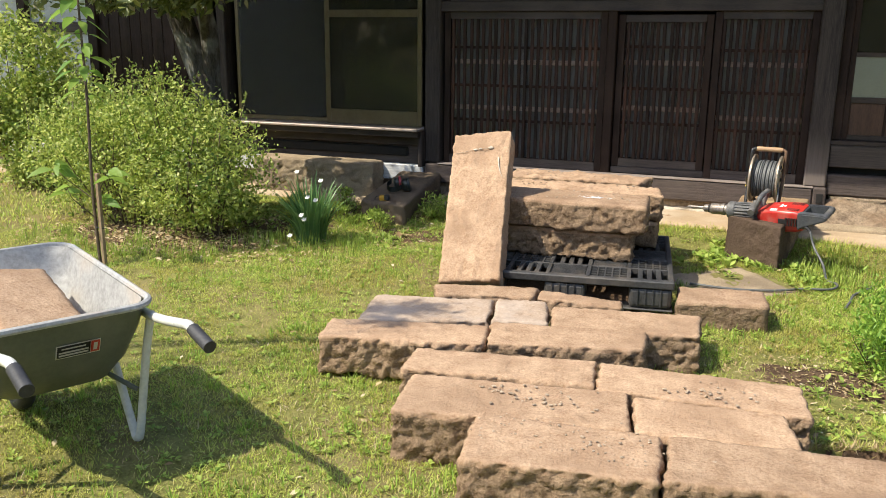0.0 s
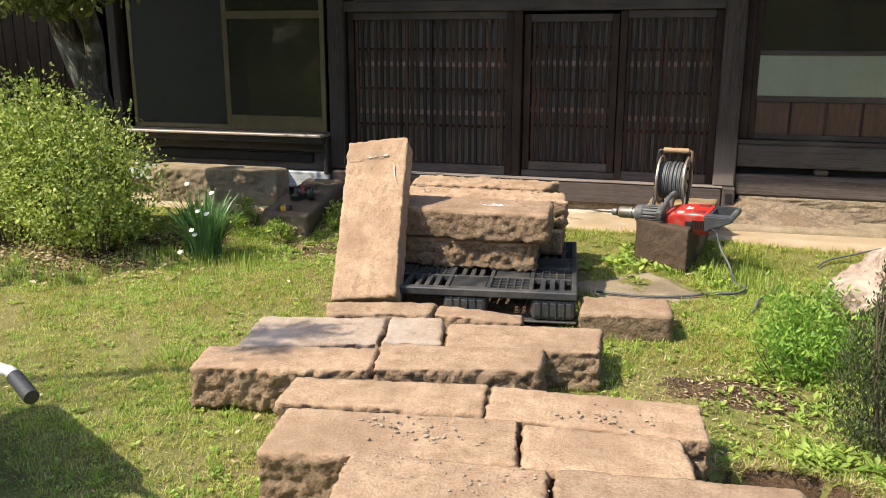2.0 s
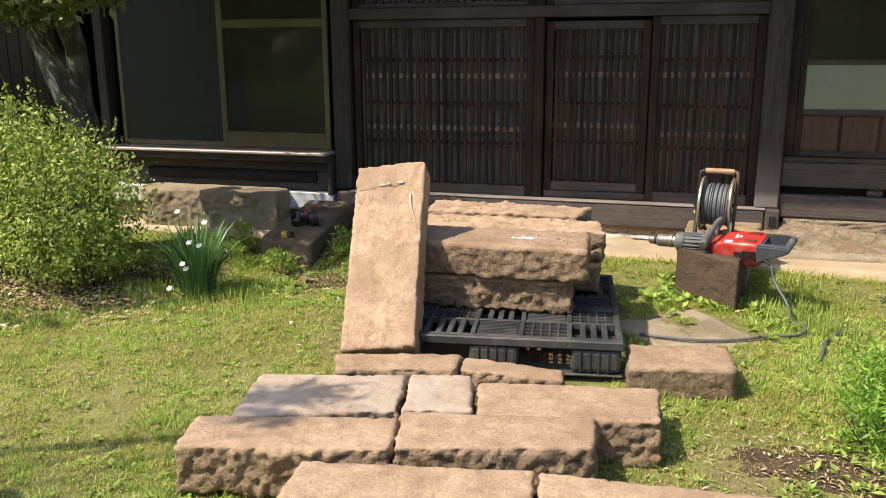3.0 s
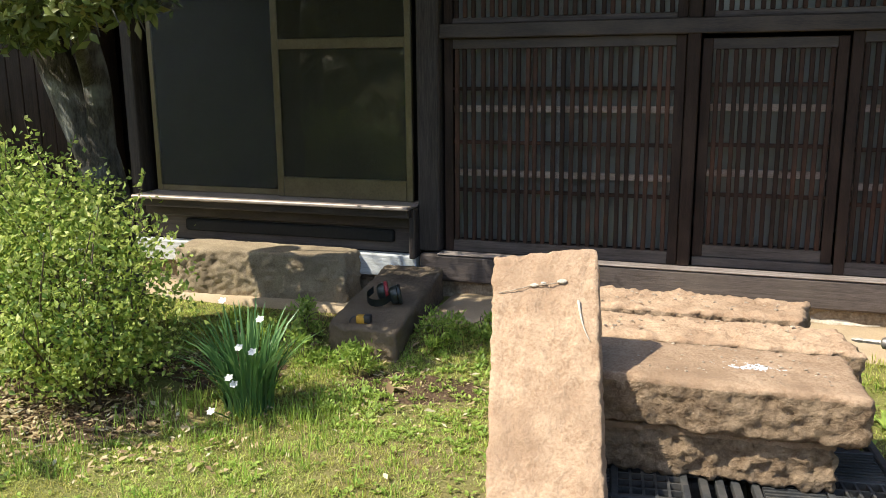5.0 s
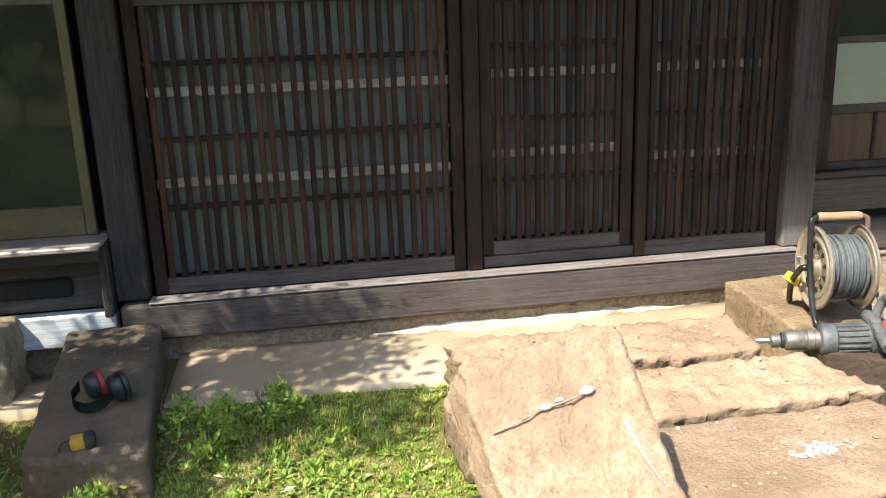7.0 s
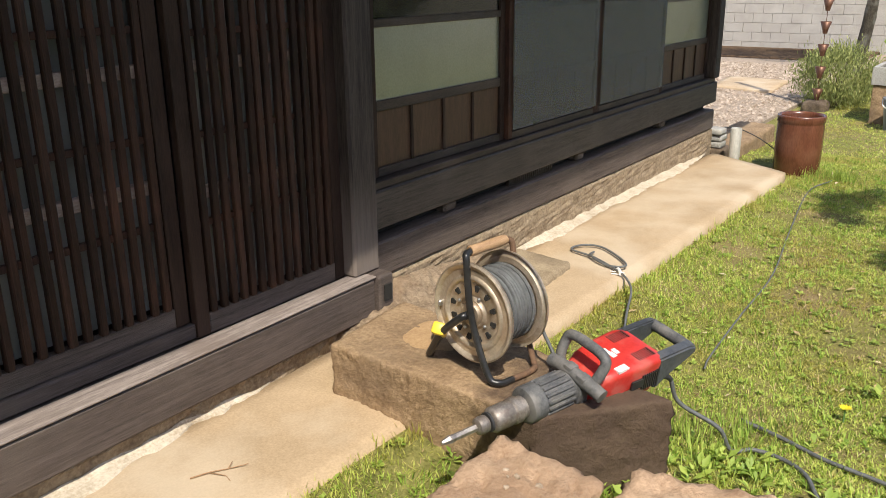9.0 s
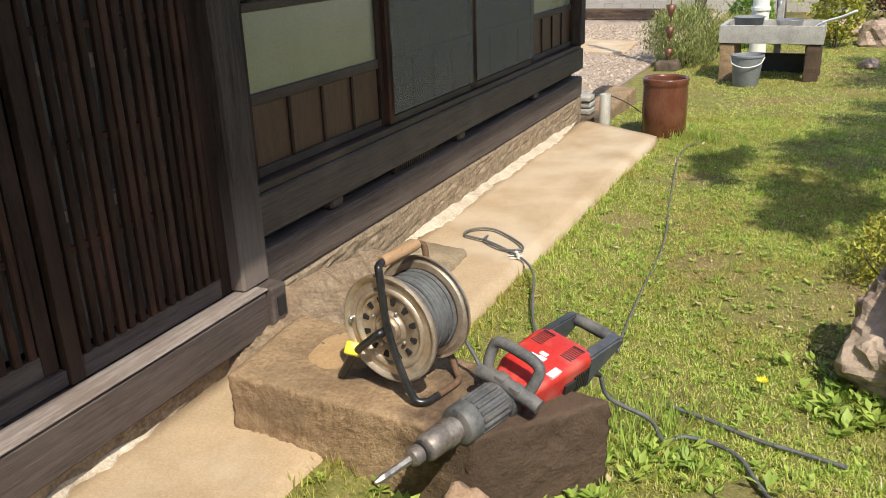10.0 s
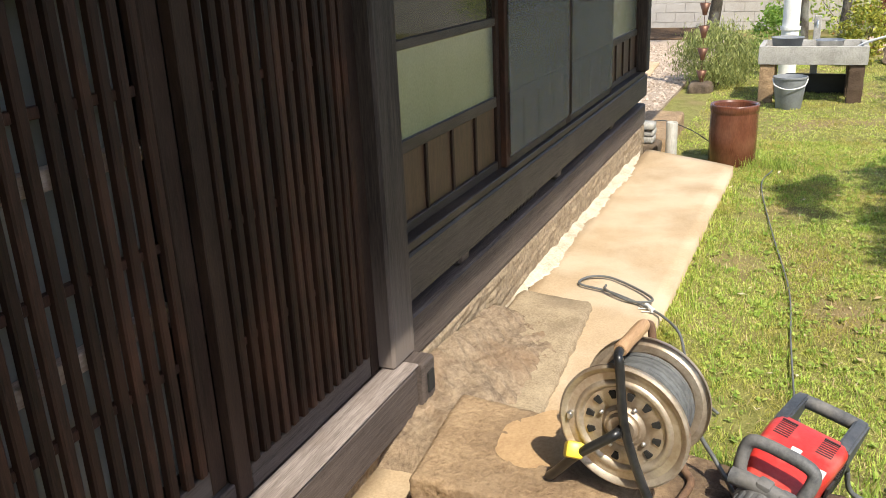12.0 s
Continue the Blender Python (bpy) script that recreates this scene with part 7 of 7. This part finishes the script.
weeds("lawn_weeds", lawn_points(RS, 5200, -4.8, 0.4, 0.9, 6.4, 0.2), RS, 6, 0.021, M_WEED, "small clover-like weeds in the lawn", 0.6)
weeds("lawn_weeds", lawn_points(RS, 3400, 0.3, 5.5, 3.2, 6.3, 0.2), RS, 6, 0.021, M_WEED, "small clover-like weeds in the lawn", 0.6)
weeds("leafy_weeds", np.column_stack([RS.uniform(-2.6, -1.5, 560), RS.uniform(5.0, 6.38, 560)]), RS, 7, 0.022, M_WEED, "fresh leafy weeds before the step stone", 0.5, 0.9)
weeds("leafy_weeds", np.column_stack([RS.normal(0.85, 0.28, 210), RS.normal(3.75, 0.26, 210)]), RS, 7, 0.042, M_WEED, "bright broad-leaved weeds by the dug hole", 0.4, 0.9)
weeds("leafy_weeds", np.column_stack([RS.normal(-0.22, 0.12, 60), RS.normal(5.80, 0.15, 60)]), RS, 8, 0.05, M_WEED, "green weeds at the foot of the step stone", 0.55, 1.0)
weeds("leafy_weeds", np.column_stack([RS.normal(0.98, 0.16, 70), RS.normal(4.78, 0.16, 70)]), RS, 7, 0.05, M_WEED, "bright broad-leaved plants round the rock", 0.5, 1.0)
weeds("leafy_weeds", np.column_stack([RS.normal(0.30, 0.08, 26), RS.normal(5.45, 0.14, 26)]), RS, 7, 0.05, M_WEED, "bright broad-leaved plants at the step stone", 0.4, 1.0)
weeds("leafy_weeds", np.column_stack([RS.uniform(-3.9, -3.1, 200), RS.uniform(5.3, 6.5, 200)]), RS, 7, 0.032, M_WEED, "leafy weeds below the window stone", 0.5, 1.0)
weeds("leafy_weeds", np.column_stack([RS.normal(-2.62, 0.10, 130), RS.normal(5.35, 0.13, 130)]), RS, 8, 0.03, M_WEED, "fresh leafy weeds at the foot of the dark stone", 0.35, 1.6)
weeds("leafy_weeds", np.column_stack([RS.normal(-2.05, 0.12, 110), RS.normal(6.0, 0.16, 110)]), RS, 8, 0.03, M_WEED, "fresh leafy weeds beside the dark stone", 0.35, 1.6)
weeds("dry_leaves", lawn_points(RS, 1100, -4.8, 5.0, 1.2, 6.4, 0), RS, 1, 0.034, M_DRY, "dry fallen leaves scattered over the lawn", 0.45, 0.3)
weeds("leaf_litter", np.column_stack([RS.normal(-4.0, 0.5, 900), RS.normal(4.75, 0.22, 900)]), RS, 2, 0.04, M_DRY, "dry leaf litter under the shrub", 0.45, 0.4)
weeds("leaf_litter", np.column_stack([RS.normal(0.35, 0.28, 420), RS.normal(3.85, 0.16, 420)]), RS, 2, 0.025, M_DRY, "dry grass and leaf litter on bare soil", 0.3, 0.4)
weeds("leaf_litter", np.column_stack([RS.normal(1.5, 0.3, 240), RS.normal(4.85, 0.3, 240)]), RS, 2, 0.025, M_DRY, "dry litter under the azalea", 0.4, 0.4)

# soil of the dug hole
def soil_patch(name, cx, cy, rx, ry, label, lift=0.006):
    bm = bmesh.new()
    n, m_ = 40, 10
    c = bm.verts.new((cx, cy, float(ground_z(cx, cy)) + lift))
    prev = None
    for q in range(1, m_ + 1):
        ring = []
        for k in range(n):
            a = 2 * math.pi * k / n
            rr_ = q / m_ * (1 + 0.16 * noise.noise(Vector((math.cos(a) * 2 + cx, math.sin(a) * 2 + cy, 0))) * q / m_)
            x, y = cx + rx * rr_ * math.cos(a), cy + ry * rr_ * math.sin(a)
            ring.append(bm.verts.new((x, y, float(ground_z(x, y)) + lift * (1 - (q / m_) ** 4 * 1.6) + 0.01 * fbm((x, y, 0), 14, 3) * (q < m_))))
        for k in range(n):
            if prev:
                bm.faces.new((prev[k], ring[k], ring[(k + 1) % n], prev[(k + 1) % n]))
            else:
                bm.faces.new((c, ring[k], ring[(k + 1) % n]))
        prev = ring
    ob = solo(name, bm, M_SOIL, (cx, cy, float(ground_z(cx, cy))), label, "soil", kind="stuff", smooth=True)


soil_patch("dug_soil", 0.50, 3.075, 0.29, 0.165, "dark dug earth in the hole beside the stones", 0.008)
soil_patch("bare_soil", 0.86, 2.98, 0.33, 0.20, "loose dug earth beside the hole", 0.006)
clod = bmesh.new()
for k in range(260):
    x, y = RS.normal(0.86, 0.13), RS.normal(2.97, 0.085)
    r_ = 0.004 + 0.014 * RS.random() ** 3
    bmesh.ops.create_icosphere(clod, subdivisions=1, radius=r_, matrix=Matrix.Translation((x, y, float(ground_z(x, y)) + 0.006)) @ Matrix.Rotation(RS.uniform(0, 6.28), 4, (0.3, 0.5, 0.8)) @ Matrix.Diagonal((1.3, 0.9, 0.7, 1)))
solo("soil_clods", clod, M_SOIL, (0.86, 2.97, 0.03), "crumbly brown earth clods beside the hole", "soil", kind="stuff")
rim = [(0.50 + 0.285 * math.cos(a_), 3.075 + 0.16 * math.sin(a_)) for a_ in np.linspace(0.1, 3.3, 34)]
tufts("hanging_grass", rim, 16, 0.012, 0.02, 0.06, 0.004, M_DRY, "dry grass and roots hanging over the hole's rim", RS, 2.2)
tufts("hanging_grass", rim, 12, 0.018, 0.02, 0.06, 0.004, M_GRASS, "grass along the hole's rim", RS, 1.6)
weeds("leaf_litter", np.column_stack([RS.normal(0.86, 0.15, 170), RS.normal(2.97, 0.10, 170)]), RS, 2, 0.03, M_DRY, "dry grass and roots on the dug earth", 0.12, 0.5)
weeds("leafy_weeds", np.column_stack([RS.normal(0.66, 0.10, 34), RS.normal(3.30, 0.05, 34)]), RS, 6, 0.045, M_WEED, "pale green broad-leaved weeds above the hole", 0.45, 0.9)
weeds("leafy_weeds", np.column_stack([RS.normal(1.0, 0.10, 30), RS.normal(3.12, 0.07, 30)]), RS, 6, 0.045, M_WEED, "bright weeds below the conifer", 0.4, 0.9)
soil_patch("bare_soil", 0.36, 3.86, 0.34, 0.17, "bare brown soil patch in the lawn", 0.007)
# dark patch added to deepen the shade between the pallet's feet
soil_patch("bare_soil", -1.03, 4.85, 0.66, 0.62, "dark soil patch added as shade below the pallet", 0.010)
soil_patch("bare_soil", -2.35, 5.60, 0.42, 0.20, "bare damp soil before the dark step stone", 0.007)
soil_patch("bare_soil", -3.45, 5.55, 0.40, 0.30, "bare brown soil beside the narcissus", 0.007)
weeds("leaf_litter", np.column_stack([RS.normal(-2.25, 0.38, 260), RS.normal(5.50, 0.24, 260)]), RS, 2, 0.028, M_DRY, "dry leaf litter on the soil before the stone", 0.4, 0.4)
weeds("leaf_litter", np.column_stack([RS.normal(-3.45, 0.25, 240), RS.normal(5.55, 0.22, 240)]), RS, 2, 0.028, M_DRY, "dry leaf litter beside the narcissus", 0.4, 0.4)
weeds("dry_leaves", np.column_stack([RS.uniform(-2.6, -1.7, 16), RS.uniform(5.1, 6.1, 16)]), RS, 1, 0.075, M_DRY, "large curled dry leaves in the grass", 0.45, 0.5)
soil_patch("bare_soil", -4.1, 4.85, 0.95, 0.40, "bare brown soil below the shrub", 0.007)

dand = thing("dandelion", G(0.93, 5.205, 0.0), "yellow dandelion flower in the lawn", "flower")
a = np.linspace(0, 2 * np.pi, 15)[:14]
ax = np.stack([np.cos(a), np.sin(a), np.full(14, 0.45)], 1)
ob = new("petals", leaf_mesh("petals", np.tile([[0, 0, 0.055]], (14, 1)), ax, np.cross(ax, [[0, 0, 1.0]]), np.full(14, 0.026), np.full(14, 0.012), M_PETAL_Y))
ob.parent = dand
bm = bmesh.new()
rod(bm, G(0.93, 5.205, -0.01), G(0.93, 5.205, 0.056), 0.003, n=6)
part("stalk", bm, M_NARC, dand)

# ---- far side of the garden ----
def build_jar(x, y, r, h):
    bm = bmesh.new()
    z = float(ground_z(x, y)) - 0.02
    lathe(bm, [(r * 0.93, 0), (r * 0.96, 0.01), (r * 0.985, h * 0.5), (r * 0.97, h - 0.07), (r * 0.965, h - 0.06), (r * 1.0, h - 0.052), (r * 1.0, h - 0.008), (r * 0.985, h), (r * 0.90, h), (r * 0.88, h - 0.02), (r * 0.88, 0.05), (0.001, 0.05)], Matrix.Translation((x, y, z)), 40)
    solo("clay_jar", bm, M_JAR, (x, y, z), "brown glazed clay drain jar on the lawn", "jar", smooth=True)


build_jar(4.97, 6.34, 0.182, 0.485)
bm = bmesh.new()
lathe(bm, [(0.044, 0), (0.044, 0.285), (0.04, 0.29), (0.034, 0.285), (0.034, 0.02), (0.001, 0.02)], Matrix.Translation((4.72, 6.77, 0.13)), 20)
solo("drain_pipe", bm, M_PVC_GREY, (4.72, 6.77, 0.13), "short stained grey pipe standing at the apron end", "pipe", smooth=True)
for z, s in ((0.20, 0.0), (0.255, 0.012), (0.31, -0.006)):
    stone([(4.90, 7.12), (5.06, 7.12), (5.06 + s, 6.94), (4.90 + s, 6.94)], z, z + 0.052, "flat grey tile stacked at the house corner", name="tile", material=M_BASIN, category="tile", group="stacked tiles", seed=z * 40, r=0.008, rough=0.003, cell=0.03)
stone([(4.88, 7.2), (5.12, 7.2), (5.12, 6.9), (4.88, 6.9)], -0.05, 0.199, "grey footing block at the house corner", name="footing_stone", material=M_STONE_DARK, category="stone", seed=91)
stone([(5.25, 7.25), (6.6, 7.30), (6.6, 6.92), (5.25, 6.88)], -0.05, 0.17, "long weathered kerb stone by the gravel", name="kerb_stone", material=M_STEP, category="stone", seed=93, r=0.03)
cord("wire", [(5.0, 6.95, 0.37), (5.05, 6.85, 0.36), (5.0, 6.65, 0.30), (4.98, 6.48, 0.20)], 0.004, "thin dark wire hanging from the stacked tiles", M_RUBBER)

bm = bmesh.new()
lathe(bm, [(0.0, 0.0), (0.125, 0.0), (0.130, 0.008), (0.168, 0.34), (0.178, 0.344), (0.178, 0.362), (0.167, 0.365), (0.158, 0.34), (0.12, 0.012), (0.0, 0.012)], Matrix.Translation((8.02, 6.02, -0.045)), 28)
bucket = thing("bucket", (8.02, 6.02, -0.045), "grey plastic bucket under the garden basin", "bucket")
part("pail", bm, M_BUCKET, bucket, "", True)
bm = bmesh.new()
tube(bm, spline([(8.02, 6.198, 0.29), (7.90, 6.16, 0.23), (7.835, 6.02, 0.20), (7.90, 5.88, 0.23), (8.02, 5.842, 0.29)], 6), 0.006, 8)
part("bail", bm, M_PVC, bucket, "white wire bail", True)


def build_basin():
    b = thing("garden_basin", (8.6, 5.8, -0.06), "old grey concrete basin on stone legs", "basin")
    x0, x1, y0, y1, z0, z1 = 8.30, 9.06, 5.27, 6.38, 0.40, 0.60
    for q, nm in (([(x0, y1), (x0 + 0.06, y1), (x0 + 0.06, y0), (x0, y0)], "front_wall"), ([(x1 - 0.06, y1), (x1, y1), (x1, y0), (x1 - 0.06, y0)], "back_wall"),
                  ([(x0 + 0.061, y1), (x1 - 0.061, y1), (x1 - 0.061, y1 - 0.06), (x0 + 0.061, y1 - 0.06)], "end_wall"), ([(x0 + 0.061, y0 + 0.06), (x1 - 0.061, y0 + 0.06), (x1 - 0.061, y0), (x0 + 0.061, y0)], "end_wall")):
        bm = bmesh.new()
        block(bm, q, z0, z1, cell=0.05, r=0.012, rough=0.006, top_rough=0.004, seed=len(nm))
        part(nm, bm, M_BASIN, b, "", True)
    bm = bmesh.new()
    box(bm, x0 + 0.05, y0 + 0.05, z0 + 0.02, x1 - 0.05, y1 - 0.05, z0 + 0.07)
    part("floor", bm, M_BASIN, b)
    for k, (x, y) in enumerate(((8.32, 6.20), (8.32, 5.29), (8.88, 6.20), (8.88, 5.29))):
        bm = bmesh.new()
        block(bm, [(x, y + 0.16), (x + 0.15, y + 0.16), (x + 0.15, y), (x, y)], -0.08, 0.398, cell=0.035, r=0.02, rough=0.018, seed=k + 11)
        part("leg", bm, M_STEP, b, "rough brown stone leg", True)


build_basin()
for (x, y, r, h, mat, lab) in ((8.66, 6.10, 0.17, 0.19, M_BUCKET, "grey metal pan standing in the basin"), (8.66, 5.66, 0.15, 0.16, M_STEEL, "bright metal bowl standing in the basin")):
    bm = bmesh.new()
    lathe(bm, [(0.0, 0), (r * 0.8, 0), (r, h), (r * 1.06, h + 0.004), (r * 0.97, h + 0.008), (r * 0.77, 0.01), (0.0, 0.01)], Matrix.Translation((x, y, 0.471)), 24)
    solo("wash_bowl", bm, mat, (x, y, 0.471), lab, "bowl", smooth=True)
bm = bmesh.new()
tube(bm, spline([(8.62, 5.50, 0.48), (8.50, 5.30, 0.62), (8.42, 5.12, 0.69), (8.36, 4.98, 0.76)], 5), 0.014, 8)
solo("ladle", bm, M_PVC, (8.6, 5.3, 0.3), "white handled ladle leaning in the basin", "ladle", smooth=True)
tap = thing("garden_tap", (9.20, 5.80, -0.06), "metal garden tap on a grey post behind the basin", "tap")
bm = bmesh.new()
box(bm, 9.17, 5.76, -0.06, 9.25, 5.84, 0.86, 0.008)
part("post", bm, M_BASIN, tap)
bm = bmesh.new()
tube(bm, spline([(9.17, 5.80, 0.80), (9.11, 5.80, 0.81), (9.06, 5.80, 0.79), (9.05, 5.80, 0.73)], 5), 0.012, 8)
part("spout", bm, M_STEEL, tap, "bright metal spout", True)
bm = bmesh.new()
for r_, a_, b_ in ((0.11, -0.06, 0.60), (0.125, 0.60, 0.64), (0.105, 0.64, 2.3)):
    rod(bm, (10.3, 6.12, a_), (10.3, 6.12, b_), r_, n=24)
solo("white_pillar", bm, M_PVC, (10.3, 6.12, -0.06), "white round pillar behind the basin", "pillar", smooth=False)
bm = bmesh.new()
box(bm, 9.1, 5.30, -0.08, 9.13, 6.1, 0.20, 0.004)
solo("dark_board", bm, M_RUBBER, (9.1, 5.7, -0.07), "dark board standing under the basin", "board")

# rain chain of bell cups on its foot stone
chain = thing("rain_chain", (9.0, 7.06, -0.05), "brown copper rain chain of bell cups", "rain chain")
bm = bmesh.new()
rod(bm, (9.0, 7.06, -0.05), (9.0, 7.06, 3.1), 0.004, n=6)
part("rod", bm, M_COPPER, chain)
bm = bmesh.new()
lathe(bm, [(0.026, 0.0), (0.032, 0.04), (0.066, 0.14), (0.062, 0.14), (0.029, 0.045), (0.022, 0.0)], None, 14)
cup_me = finish(bm, "cup", M_COPPER, True)
for k in range(11):
    c = new("cup", cup_me)
    c.parent = chain
    c.location = (0, 0, 0.15 + k * 0.265)
stone([(8.85, 7.20), (9.15, 7.20), (9.15, 6.92), (8.85, 6.92)], -0.08, 0.10, "dark stone at the foot of the rain chain", name="foot_stone", material=M_STONE_DARK, category="stone", seed=97, r=0.05, rough=0.03)

# gravel yard and flagstone
def build_gravel():
    bm = bmesh.new()
    box(bm, 5.3, 7.31, -0.06, 16.8, 12.0, 0.012)
    g = solo("gravel_bed", bm, M_GRAVEL, (11, 9.5, -0.05), "pale brown gravel yard", "gravel", kind="structure")
    rs = np.random.default_rng(12)
    n = 9000
    c = np.column_stack([rs.uniform(5.4, 14.0, n), rs.uniform(7.32, 10.5, n), np.full(n, 0.014)])
    o = np.array([[1, 0, 0], [0, 1, 0], [-1, 0, 0], [0, -1, 0], [0, 0, 0.8]]) * 1.0
    s = rs.uniform(0.012, 0.030, (n, 1, 1))
    jit = rs.uniform(0.6, 1.3, (n, 5, 3))
    v = c[:, None, :] + o[None] * s * jit
    idx = np.arange(n).reshape(-1, 1) * 5
    f = np.concatenate([idx + np.array([t]) for t in ((0, 1, 4), (1, 2, 4), (2, 3, 4), (3, 0, 4))])
    ob = new("pebbles", mesh_from("pebbles", v.reshape(-1, 3), f, M_CHIP_R))
    tagged(ob, "loose pale pebbles on the gravel yard", "gravel", kind="stuff")


M_CHIP_R = leaf_mat("pebbles", (0.20, 0.145, 0.10), (0.50, 0.41, 0.33), None, 0.1, 0.0, 0.9)
build_gravel()
stone([(10.2, 8.75), (11.5, 8.90), (11.4, 7.95), (9.95, 7.85)], -0.02, 0.05, "pale flagstone lying in the gravel", name="flagstone", material=M_CONCRETE, category="flagstone", seed=99, cell=0.1)

bm = bmesh.new()
box(bm, 14.9, 7.6, -0.05, 17.1, 12.0, 0.05, 0.02)
solo("planting_bed", bm, M_SOIL, (16, 9.8, -0.05), "brown earth bed before the far wall", "soil", kind="structure")
weeds("leaf_litter", np.column_stack([RS.uniform(14.9, 17.0, 900), RS.uniform(7.6, 11.5, 900)]), RS, 2, 0.07, M_DRY, "fallen brown leaves on the earth bed", 0.45, 0.5)

# far block wall, its nearest blocks laid one by one
fw_ = thing("wall_far", (17.2, 7.0, -0.05), "pale grey block wall at the end of the garden", "wall", kind="structure")
bm = bmesh.new()
box(bm, 17.22, -12.0, -0.1, 17.40, 16.0, 2.2)
part("core", bm, M_BLOCKWALL, fw_)
bm = bmesh.new()
box(bm, -0.003, -0.197, 0.003, 0.018, 0.197, 0.197, 0.003)
blk = finish(bm, "block", M_BLOCKWALL)
for r_ in range(6):
    for k in range(22):
        b_ = new("block", blk)
        b_.parent = fw_
        b_.location = (0, -2.0 + k * 0.4 + 0.2 * (r_ % 2), r_ * 0.2)
